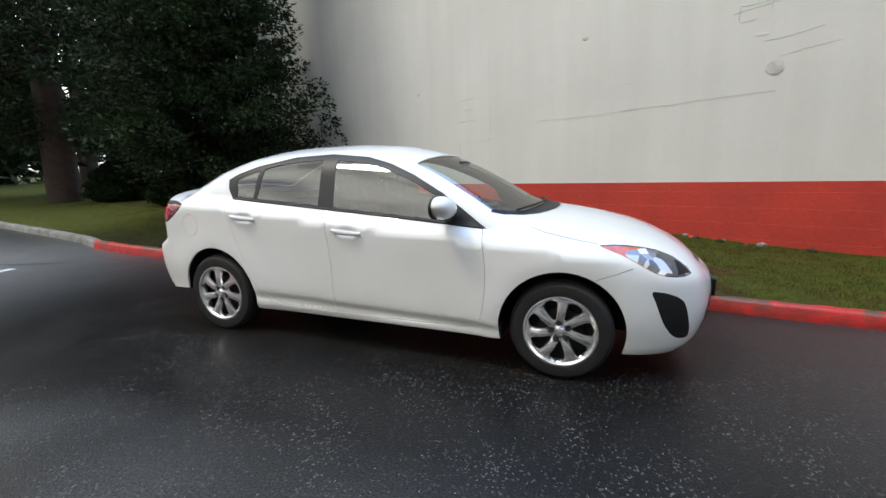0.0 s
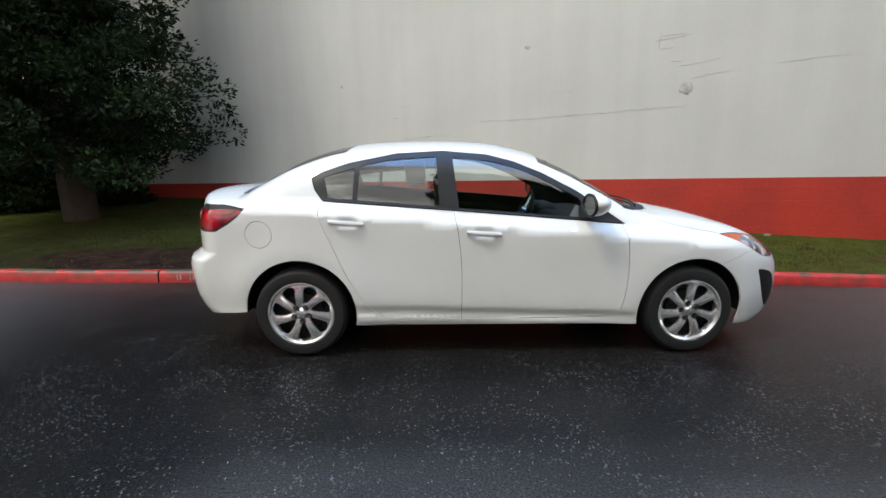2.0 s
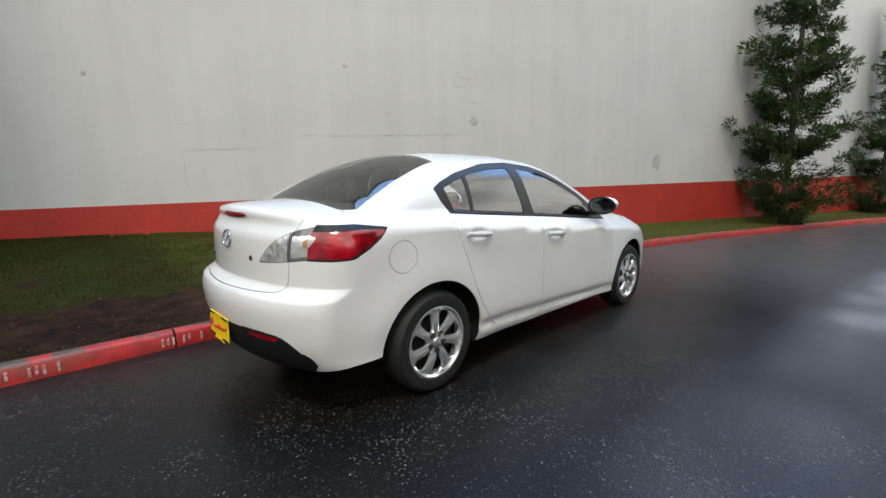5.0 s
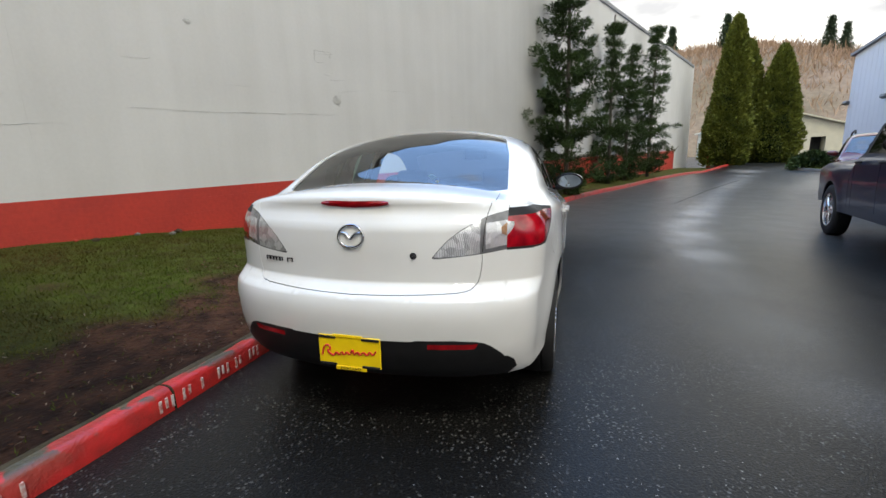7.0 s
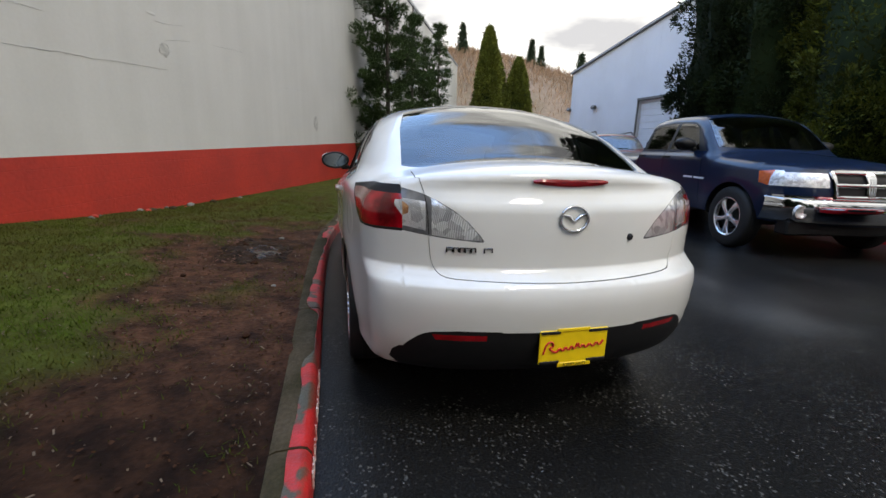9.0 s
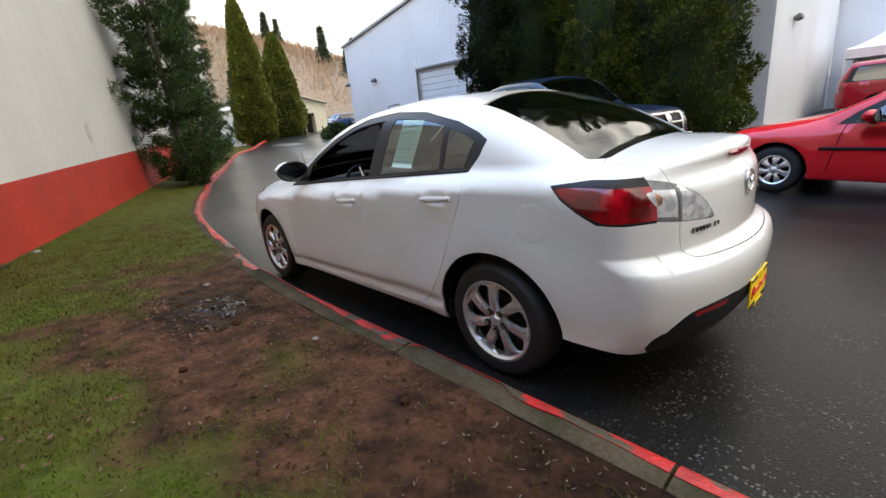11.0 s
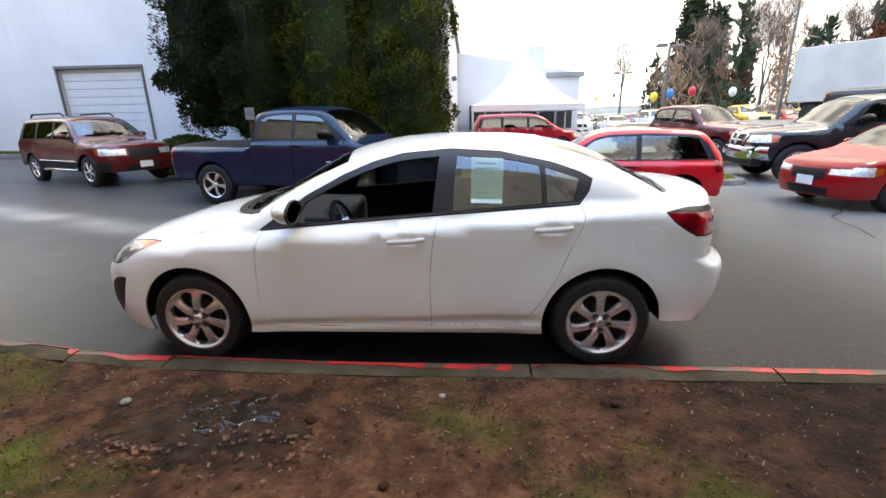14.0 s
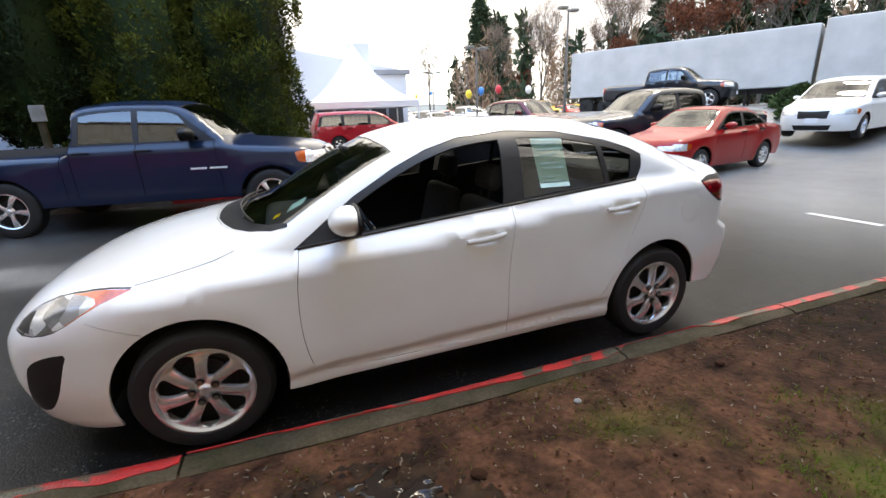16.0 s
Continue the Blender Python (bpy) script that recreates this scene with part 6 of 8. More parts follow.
# second building behind the tent
shop = thing("showroom", "low white building behind the tent, with dark windows", "building")
V = [(0.2, -23.6), (-6.8, -23.6), (-6.8, -36), (0.2, -36)]
bm = bmesh.new()
lo = [bm.verts.new((x, y, -0.3)) for x, y in V]
hi = [bm.verts.new((x, y, 5.15 if x > 0 else 3.95)) for x, y in V]
for k in range(4):
    bm.faces.new((lo[k], lo[(k + 1) % 4], hi[(k + 1) % 4], hi[k]))
bm.faces.new(hi[::-1])
bmesh.ops.recalc_face_normals(bm, faces=bm.faces)
part("shop_wall", bm, METAL_WHITE, shop, "white shop wall")
part("roof_edge", boxes(((-7.0, -23.75, 3.72), (-4.9, -23.4, 3.98), 0.02)), ROOF_GREY, shop)
part("roof_unit", boxes(((-4.9, -25.5, 4.3), (-3.7, -24.3, 5.5), 0.03)), METAL_WHITE, shop, "white roof unit")
for k in range(6):
    x = -0.5 - 1.02 * k
    wf = part("shop_window", boxes(((x - 0.86, -23.58, 0.9), (x, -23.55, 2.25), 0.0)), SHOP_PANE, shop, "grey shop window")
    part("window_frame", boxes(((x - 0.93, -23.56, 0.82), (x - 0.86, -23.50, 2.33), 0.008), ((x - 0.86, -23.56, 2.25), (x, -23.50, 2.33), 0.008), ((x - 0.86, -23.56, 0.82), (x, -23.50, 0.9), 0.008)), METAL_WHITE, wf)

# the pagoda tent
tent = thing("tent", "white peaked canvas tent on slim posts", "tent")
tx0, tx1, ty0, ty1, te, tp = -6.05, -0.62, -23.2, -18.9, 2.16, 5.0
cx, cy = (tx0 + tx1) / 2, (ty0 + ty1) / 2
V, n = [], 9
for i in range(n):
    t = i / (n - 1)
    k = 1 - t
    zt_ = te + (tp - te) * (t ** 2.1 * 0.75 + t * 0.25)
    V += [(cx + (px - cx) * k, cy + (py - cy) * k, zt_ - (0.0 if q % 2 == 0 else 0.05 * k)) for q, (px, py) in enumerate(((tx0, ty1), (cx, ty1), (tx1, ty1), (tx1, cy), (tx1, ty0), (cx, ty0), (tx0, ty0), (tx0, cy)))]
F = [(i * 8 + j, i * 8 + (j + 1) % 8, (i + 1) * 8 + (j + 1) % 8, (i + 1) * 8 + j) for i in range(n - 1) for j in range(8)]
raw("canopy", V, F, CANVAS, tent, "white canvas canopy", 60)
bm = bmesh.new()
for a, b in (((tx0, ty1), (tx1, ty1)), ((tx1, ty1), (tx1, ty0)), ((tx1, ty0), (tx0, ty0)), ((tx0, ty0), (tx0, ty1))):
    q = [bm.verts.new((*a, te)), bm.verts.new((*b, te)), bm.verts.new((*b, te - 0.3)), bm.verts.new((*a, te - 0.3))]
    bm.faces.new(q)
part("valance", bm, CANVAS, tent)
for x in (tx0 + 0.05, tx1 - 0.05):
    for y in (ty0 + 0.05, ty1 - 0.05):
        part("tent_post", tube([(x, y, 0), (x, y, te)], 0.04, 8), CANVAS, tent, "white tent post", 60)

# the cream garage at the end of the drive
garage = thing("garage", "cream low garage with a dark open doorway", "building", pose(42, -18.6, 0.72, 0, 0, 90))
bm = bmesh.new()
prof = [(-4.5, 0), (-3.1, 0), (-3.1, 2.2), (-2.0, 2.2), (-2.0, 0), (4.5, 0), (4.5, 3.1), (0, 4.35), (-4.5, 3.1)]
f = bm.faces.new([bm.verts.new((x, 0, zz)) for x, zz in prof])
ex = bmesh.ops.extrude_face_region(bm, geom=[f])
bmesh.ops.translate(bm, vec=(0, -9, 0), verts=[v for v in ex["geom"] if isinstance(v, bmesh.types.BMVert)])
bmesh.ops.triangulate(bm, faces=[q for q in bm.faces if len(q.verts) > 4])
bmesh.ops.recalc_face_normals(bm, faces=bm.faces)
part("garage_wall", bm, CREAM, garage)
# a near-black sheet closes the opening in place of its unlit inside
part("doorway", boxes(((-3.1, -0.9, 0), (-2.0, -0.8, 2.2), 0.0)), DOORWAY_SHADE, garage, "dark open doorway")
for s in (1, -1):
    raw("garage_roof", [(0, 0.3, 4.50), (s * 4.8, 0.3, 3.17), (s * 4.8, -9.4, 3.17), (0, -9.4, 4.50), (0, 0.3, 4.38), (s * 4.8, 0.3, 3.05), (s * 4.8, -9.4, 3.05), (0, -9.4, 4.38)], [(0, 1, 2, 3), (7, 6, 5, 4), (0, 1, 5, 4), (1, 2, 6, 5)], CREAM, garage, "pale roof slope")

# the orange marker post at the kerb's end
post = thing("marker_post", "faded orange square post with a small sign", "post")
pz = float(land(30.6, -10.0))
part("post", boxes(((30.5, -10.1, pz - 0.1), (30.72, -9.88, pz + 1.7), 0.02)), ORANGE, post)
part("sign_plate", boxes(((30.46, -10.14, pz + 1.15), (30.49, -9.84, pz + 1.6), 0.01)), PLATE_WHITE, post, "pale sign plate")
# a long grassed island under the hedge with a red kerb to the drive, and a planted strip before the shed
def island(name, label, x0, x1, yf, yb, rise, mat_kerb, mat_top):
    root = thing(name, label, "island")
    tagged(root, kind="structure")
    out = [(x0 + 0.45, yf), (x1 - 0.45, yf), (x1 - 0.12, yf - 0.14), (x1, yf - 0.45), (x1, yb), (x0, yb), (x0, yf - 0.45), (x0 + 0.12, yf - 0.14)]
    line = dense(out, 0.5, True)
    n = len(line)
    mid = np.mean(line, axis=0)
    rings = []
    for inset, zz in ((0.0, -0.06), (0.004, 0.10), (0.02, 0.125), (0.13, 0.125), (0.15, 0.10)):
        rings.append([(x + np.sign(mid[0] - x) * min(inset, abs(mid[0] - x)) * (abs(x - mid[0]) > (x1 - x0) / 2 - 0.5), y + np.sign(mid[1] - y) * inset, float(land(x, y)) + zz) for x, y in line])
    V = [p for r in rings for p in r]
    raw("kerb_ring", V, [(i * n + k, i * n + (k + 1) % n, (i + 1) * n + (k + 1) % n, (i + 1) * n + k) for i in range(len(rings) - 1) for k in range(n)], mat_kerb, root, "kerb round the island", 40)
    gx, gy = np.linspace(x0 + 0.13, x1 - 0.13, 60), np.linspace(yf - 0.13, yb + 0.13, 14)
    X, Y = np.meshgrid(gx, gy, indexing="ij")
    v = (yf - 0.13 - Y) / (yf - yb - 0.26)
    Z = land(X, Y) * 1.0 + 0.11 + rise * v + 0.03 * bumps(X, Y, 1.1) * np.sin(np.pi * np.clip(v, 0, 1))
    idx = np.arange(X.size).reshape(X.shape)
    quads = np.stack([idx[:-1, :-1], idx[:-1, 1:], idx[1:, 1:], idx[1:, :-1]], -1).reshape(-1, 4)
    raw("turf", np.stack([X, Y, Z], -1).reshape(-1, 3).tolist(), quads.tolist(), mat_top, root, "mossy green turf", 0)
    rs = np.random.RandomState(int(abs(x0) * 7))
    bx, by = rs.uniform(x0 + 0.15, x1 - 0.15, 9000), rs.uniform(yb + 0.2, yf - 0.16, 9000)
    bz = land(bx, by) + 0.11 + rise * (yf - 0.13 - by) / (yf - yb - 0.26)
    tufts = scatter("island_grass", np.stack([bx, by, bz], 1), 15, lambda r: [(q[0] * 2, q[1] * 2, q[2] * 1.8) for q in blade(r)], TURF, "", "")
    tufts.parent = root
    return root


island("hedge_island", "grassed island under the hedge behind a partly red kerb", -6.9, 5.6, -6.78, -9.6, 0.10, GREY_CONCRETE, TURF)
island("shed_planter", "narrow green planting strip along the shed behind a grey kerb", 15.0, 21.8, -11.3, -12.33, 0.05, GREY_CONCRETE, TURF)
V = [(x, -6.78 + o, float(land(x, -6.78)) + zz) for x in np.linspace(-1.4, 2.9, 18) for o, zz in ((0.004, -0.02), (0.001, 0.10), (-0.017, 0.1285), (-0.10, 0.1285))]
raw("island_paint", V, [(k * 4 + j, k * 4 + j + 1, k * 4 + j + 5, k * 4 + j + 4) for k in range(17) for j in range(3)], PAINT_RED, bpy.data.objects["hedge_island"], "worn red kerb paint", 40)
# short sign post by the hedge
sp = thing("sign_post", "wooden post with a blank grey sign beside the hedge", "sign post")
sz = float(land(4.67, -7.25))
part("post", boxes(((4.70, -7.32, sz - 0.1), (4.80, -7.22, sz + 1.62), 0.01)), CONCRETE, sp)
part("sign_plate", boxes(((4.62, -7.21, sz + 1.60), (4.85, -7.18, sz + 1.88), 0.01)), GREY_CONCRETE, sp, "blank grey sign plate")


# ---- trees ----
def leaf_material(name, a, b, spread=0.32):
    mat = material(name, a, 0.7, vary=0.5, scale=0.9, second=b, spec=0.15)
    n, l = mat.node_tree.nodes, mat.node_tree.links
    p = n["Principled BSDF"]
    old = p.inputs["Base Color"].links[0].from_socket
    g = n.new("ShaderNodeNewGeometry")
    r = n.new("ShaderNodeValToRGB")
    r.color_ramp.elements[0].color, r.color_ramp.elements[1].color = (1 - spread * 1.2, 1 - spread * 1.2, 1 - spread * 1.2, 1), (1 + spread * 0.8, 1 + spread * 0.8, 1 + spread * 0.8, 1)
    l.new(g.outputs["Random Per Island"], r.inputs[0])
    m = n.new("ShaderNodeMix")
    m.data_type, m.blend_type = "RGBA", "MULTIPLY"
    m.inputs["Factor"].default_value = 1
    l.new(old, m.inputs["A"])
    l.new(r.outputs[0], m.inputs["B"])
    l.new(m.outputs["Result"], p.inputs["Base Color"])
    return mat


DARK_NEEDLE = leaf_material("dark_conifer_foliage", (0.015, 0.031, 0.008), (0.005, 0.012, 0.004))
SPRUCE = leaf_material("spruce_needles", (0.052, 0.088, 0.026), (0.024, 0.044, 0.015))
ARBOR = leaf_material("clipped_arborvitae", (0.150, 0.165, 0.028), (0.080, 0.102, 0.018))
HEDGE_GREEN = leaf_material("cypress_hedge", (0.094, 0.110, 0.014), (0.018, 0.029, 0.006))
DARK_CYPRESS = leaf_material("dark_cypress", (0.020, 0.034, 0.009), (0.009, 0.016, 0.005))
SHRUB = leaf_material("shrub_leaves", (0.060, 0.095, 0.028), (0.030, 0.052, 0.018))
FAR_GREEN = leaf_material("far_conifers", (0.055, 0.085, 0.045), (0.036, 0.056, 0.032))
RUST = leaf_material("rust_brown_foliage", (0.17, 0.060, 0.030), (0.11, 0.045, 0.026))
BARE = leaf_material("bare_twigs", (0.26, 0.19, 0.145), (0.18, 0.13, 0.10))
BARK = material("red_brown_bark", (0.034, 0.020, 0.014), 0.9, vary=0.5, scale=6, bump=0.9, bump_scale=28)
BARK_GREY = material("grey_bark", (0.10, 0.085, 0.07), 0.9, vary=0.5, scale=6, bump=0.8, bump_scale=28)
# the ridge's woods, greyed in the colour to stand for far haze
RIDGE = material("hazed_ridge_woods", (0.20, 0.215, 0.205), 0.95, vary=0.4, scale=0.05, second=(0.15, 0.16, 0.15))
# hillside brown with some distance haze put into its colour
HILL = material("hazed_brown_hillside", (0.22, 0.160, 0.112), 0.95, vary=0.45, scale=0.05, second=(0.16, 0.128, 0.078), grain=0.5, grain_scale=0.9)


def sprays(name, base, out, size, mat, parent, label, seed, wide=0.42, per=3, droop=0.0, kind=""):
    """Foliage: at each base point a few pointed leaf blades that lean along its outward way."""
    rs = np.random.RandomState(seed)
    n = len(base)
    base = np.repeat(base, per, 0)
    out = np.repeat(out, per, 0)
    size = np.repeat(size, per) * rs.uniform(0.6, 1.3, n * per)
    way = out + rs.randn(n * per, 3) * 0.55
    way[:, 2] -= droop
    way /= np.linalg.norm(way, axis=1)[:, None] + 1e-9
    side = np.cross(way, rs.randn(n * per, 3))
    side /= np.linalg.norm(side, axis=1)[:, None] + 1e-9
    base = base + rs.randn(n * per, 3) * size[:, None] * 0.25
    s = size[:, None]
    c, d = base + way * s * 0.45 + side * s * wide * 0.5, base + way * s * 0.45 - side * s * wide * 0.5
    V = np.stack([base, c, base + way * s, d], 1).reshape(-1, 3)
    F = np.arange(len(V)).reshape(-1, 4)
    me = bpy.data.meshes.new(name)
    me.from_pydata(V.tolist(), [], F.tolist())
    me.materials.append(mat)
    ob = new(name, me)
    ob.parent = parent
    return tagged(ob, label, kind=kind)


def conifer(name, label, x, y, z, height, radius, seed, leafy, bark, skirt=0.12, tiers=26, limbs=7, leaf=0.20, density=26, trunk=0.16, up=0.15, gaps=0.15, shape=0.85, per=3, group="", lean=0.0, wide=0.42, tuft=1.0, pad=None):
    """A needle tree: tapered trunk, tiers of limbs, and tufts along every limb, thinner to the tips."""
    rs = np.random.RandomState(seed)
    root = thing(name, label, "tree", pose(x, y, z), group)
    pts = [(lean * t * height + 0.05 * math.sin(3 * t + seed), 0.05 * math.cos(2.3 * t + seed), height * t) for t in np.linspace(-0.02, 1, 9)]
    part("trunk", tube(pts, [trunk * (1.15 - t) + 0.015 for t in np.linspace(0, 1, 9)], 9), bark, root, "", 60)
    B, O, S = [], [], []
    wood = bmesh.new()
    for i in range(tiers):
        t = skirt + (0.985 - skirt) * (i + rs.rand() * 0.6) / tiers
        reach0 = radius * (1 - ((t - skirt) / (1 - skirt)) ** shape) * (0.75 if t < skirt + 0.05 else 1.0) + 0.10
        for k in range(limbs):
            if rs.rand() < gaps:
                continue
            a = 2 * math.pi * (k + rs.rand() * 0.8) / limbs + i * 1.3
            reach = reach0 * rs.uniform(0.62, 1.18)
            p0 = np.array([lean * t * height, 0, t * height])
            m = max(3, int(reach * density / 4))
            u = np.linspace(0.12, 1, m)
            rise = up * reach * (u ** 1.6) * rs.uniform(0.3, 1.4) - 0.12 * reach * np.sin(math.pi * u)
            line = np.stack([p0[0] + math.cos(a) * reach * u, p0[1] + math.sin(a) * reach * u, p0[2] + rise], 1)
            if i % 2 == 0:
                tube([p0] + [line[j] for j in (m // 2, m - 1)], [0.02 + 0.012 * reach, 0.012 + 0.006 * reach, 0.006], 4, wood, False)
            if pad:
                # clumps along the limb: (how many, reach of one, its thickness, sprays in one)
                for q in np.linspace(0.30, 1.0, pad[0]) if reach > 0.5 else (0.6, 1.0):
                    c = np.array([np.interp(q, u, line[:, k]) for k in range(3)]) + rs.randn(3) * pad[1] * 0.35
                    way = rs.randn(pad[3], 3)
                    way /= np.linalg.norm(way, axis=1)[:, None]
                    B.append(c + way * rs.uniform(0.55, 1.0, (pad[3], 1)) * np.array([pad[1], pad[1], pad[2]]) * rs.uniform(0.7, 1.2))
                    O.append(way * 0.8 + np.array([math.cos(a) * 0.6, math.sin(a) * 0.6, 0.25 + up * 0.6]))
                    S.append(np.full(pad[3], leaf))
                continue
            reps = max(1, int(density / 9))
            for _ in range(reps):
                jit = rs.randn(m, 3) * (0.05 + 0.17 * tuft * reach * (1.05 - u))[:, None] * np.array([1, 1, 0.55])
                B.append(line + jit)
                o = np.stack([np.full(m, math.cos(a)), np.full(m, math.sin(a)), np.full(m, 0.35 + up)], 1)
                O.append(o)
                S.append(np.full(m, leaf) * (1.1 - 0.35 * u))
    tagged(part("limb", wood, bark, root, "thin dark limbs"), kind="stuff")
    B, O, S = np.concatenate(B), np.concatenate(O), np.concatenate(S)
    sprays("crown", B, O, S, leafy, root, "", seed + 1, wide, per=per)
    return root


def mound(name, label, lobes, leafy, seed, count, leaf, bark=None, up=0.6, core=0.86, group="", category="hedge", per=2, wide=0.5, lump=1.0, clump=None, foot=0.80, stem=0.0):
    """Dense clipped or grown-together foliage: sprays over lumpy upright lobes (x, y, z, rx, ry, height, point)."""
    rs = np.random.RandomState(seed)
    x0, y0, z0 = lobes[0][:3]
    root = thing(name, label, category, pose(x0, y0, z0), group)
    B, O = [], []
    inner = bmesh.new()
    area = [(l[3] + l[4]) * l[5] for l in lobes]
    for (x, y, z, rx, ry, h, point), ar in zip(lobes, area):
        n = int(count * ar / sum(area) / (2 if clump else 1))
        t = rs.rand(n) ** 0.9
        a = rs.rand(n) * 2 * math.pi
        prof = lambda q: np.where(q < 0.12, foot + (1 - foot) * q / 0.12, (1 - (np.maximum(q - 0.12, 0) / 0.88) ** (1.0 / point if point < 1 else point)) ** (0.62 if point >= 1 else 1.0))
        ph = rs.rand(6) * 6.28
        wav = lambda a, q: 1 + lump * (0.05 * np.sin(3 * a + ph[0] + 5 * q) + 0.06 * np.sin(5 * a + ph[1] - 9 * q) + 0.06 * np.sin(9 * a + ph[2] + 17 * q) + 0.05 * np.sin(23 * q + ph[3] + 2 * a))
        if clump:
            # billows: (radius of one, sprays in one)
            m = max(1, n // clump[1])
            t, a = rs.rand(m) ** 1.25, rs.rand(m) * 2 * math.pi
            r = prof(t) * wav(a, t) * rs.uniform(0.84, 1.02, m)
            mid = np.repeat(np.stack([x - x0 + rx * r * np.cos(a), y - y0 + ry * r * np.sin(a), z - z0 + h * t], 1), clump[1], 0)
            face = np.repeat(np.stack([np.cos(a), np.sin(a), 0.15 + t ** 3], 1), clump[1], 0)
            way = rs.randn(len(mid), 3) + face * 1.1
            way /= np.linalg.norm(way, axis=1)[:, None]
            B.append(mid + way * clump[0] * np.repeat(rs.uniform(0.6, 1.25, m), clump[1])[:, None] * rs.uniform(0.6, 1.0, (len(mid), 1)))
            O.append(way + np.array([0, 0, up]))
            t, a = rs.rand(n) ** 1.25, rs.rand(n) * 2 * math.pi
        r = prof(t) * wav(a, t) * (rs.uniform(0.88, 1.05, n) if not clump else rs.uniform(0.84, 0.98, n))
        if n:
            B.append(np.stack([x - x0 + rx * r * np.cos(a), y - y0 + ry * r * np.sin(a), z - z0 + h * t], 1))
            O.append(np.stack([np.cos(a), np.sin(a), np.full(n, up) + 0.8 * t ** 3], 1))
        # an added near-black core closes the gaps and stands for inner shade
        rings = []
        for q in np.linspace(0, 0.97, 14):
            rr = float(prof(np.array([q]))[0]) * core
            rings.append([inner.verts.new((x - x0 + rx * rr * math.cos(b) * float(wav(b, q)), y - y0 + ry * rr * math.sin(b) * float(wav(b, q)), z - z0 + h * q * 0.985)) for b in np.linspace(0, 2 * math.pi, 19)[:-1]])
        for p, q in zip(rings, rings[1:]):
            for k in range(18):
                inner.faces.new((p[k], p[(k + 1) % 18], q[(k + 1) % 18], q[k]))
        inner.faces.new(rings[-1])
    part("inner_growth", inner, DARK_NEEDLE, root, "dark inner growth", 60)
    B, O = np.concatenate(B), np.concatenate(O)
    sprays("crown", B, O, np.full(len(B), leaf), leafy, root, "", seed + 1, wide, per)
    if bark:
        part("trunk", tube([(0, 0, -0.1 - stem), (0, 0, lobes[0][5] * 0.3)], [0.2, 0.14], 8), bark, root, "", 60)
    return root


def bare_tree(name, label, seed, height, mat, bark, leaves=None):
    """A leafless tree of ever finer forks; built at the origin."""
    rs = np.random.RandomState(seed)
    root = thing(name, label, "tree")
    bm, tips = bmesh.new(), []

    def fork(p, d, length, r, depth):
        q = p + d * length * 0.5 + rs.randn(3) * length * 0.04
        e = q + d * length * 0.5
        tube([p, q, e], [r, r * 0.85, r * 0.65], 5 if depth < 2 else 3, bm, False)
        if depth >= 3:
            tips.append((e, d))
        if depth >= 5:
            return
        for _ in range(3 if depth < 4 else 4):
            nd = d + rs.randn(3) * 0.30
            nd[2] += 0.40
            fork(e - d * length * rs.uniform(0, 0.45), nd / np.linalg.norm(nd), length * rs.uniform(0.6, 0.82), r * 0.52, depth + 1)
    fork(np.zeros(3), np.array([0.03, 0, 1.0]), height * 0.34, height * 0.016, 0)
    part("trunk", bm, bark, root, "bare forked trunk and branches", 60)
    sprays("crown", np.array([t[0] for t in tips]), np.array([t[1] for t in tips]), np.full(len(tips), height * (0.055 if leaves is None else 0.026)), mat, root, "", seed, 0.06 if leaves is None else 0.5, 4 if leaves is None else leaves)
    return root


gz = lambda x, y: float(land(x, y))
lz = lambda x, y: float(lawn_z(x, y))
# dark cedars beyond the car's tail
conifer("cedar", "tall dark cedar with a bare trunk foot on the lawn", -6.85, 4.45, lz(-6.85, 4.45), 12.5, 2.38, 21, DARK_NEEDLE, BARK, 0.10, 34, 11, 0.098, 34, 0.23, -0.10, 0.03, 1.1, per=3, wide=0.40, pad=(4, 0.34, 0.23, 50), group="dark cedars")
conifer("cedar", "tall dark cedar with drooping boughs over the grass", -10.6, 6.6, lz(-10.6, 6.6), 13.0, 3.0, 22, DARK_NEEDLE, BARK, 0.13, 28, 9, 0.135, 24, 0.22, -0.1, 0.08, 1.0, per=3, wide=0.36, pad=(4, 0.36, 0.22, 34), group="dark cedars")
conifer("cedar", "old dark cedar with a thick red-brown trunk", -15.3, 6.1, lz(-15.3, 6.1), 15.0, 4.1, 23, DARK_NEEDLE, BARK, 0.15, 26, 9, 0.16, 22, 0.42, -0.12, 0.12, 1.1, per=3, wide=0.30, pad=(5, 0.42, 0.26, 28), group="dark cedars")
conifer("cedar", "tall dark cedar behind the lawn", -20.5, 6.0, lz(-20.5, 6.0), 15.0, 4.6, 24, DARK_NEEDLE, BARK, 0.10, 22, 9, 0.6, 16, 0.40, -0.1, 0.1, 1.1, per=2, group="dark cedars")
conifer("cedar", "tall dark cedar behind the lawn", -24.5, 12.5, lz(-24.5, 12.5), 15.0, 4.8, 25, DARK_NEEDLE, BARK, 0.14, 20, 9, 0.6, 14, 0.40, -0.1, 0.1, 1.1, per=2, group="dark cedars")
mound("shrub", "low dark rounded shrub under the cedars", [(-13.4, 6.7, lz(-13.4, 6.7), 1.1, 0.9, 1.25, 2.0)], DARK_NEEDLE, 31, 9000, 0.085, category="shrub")
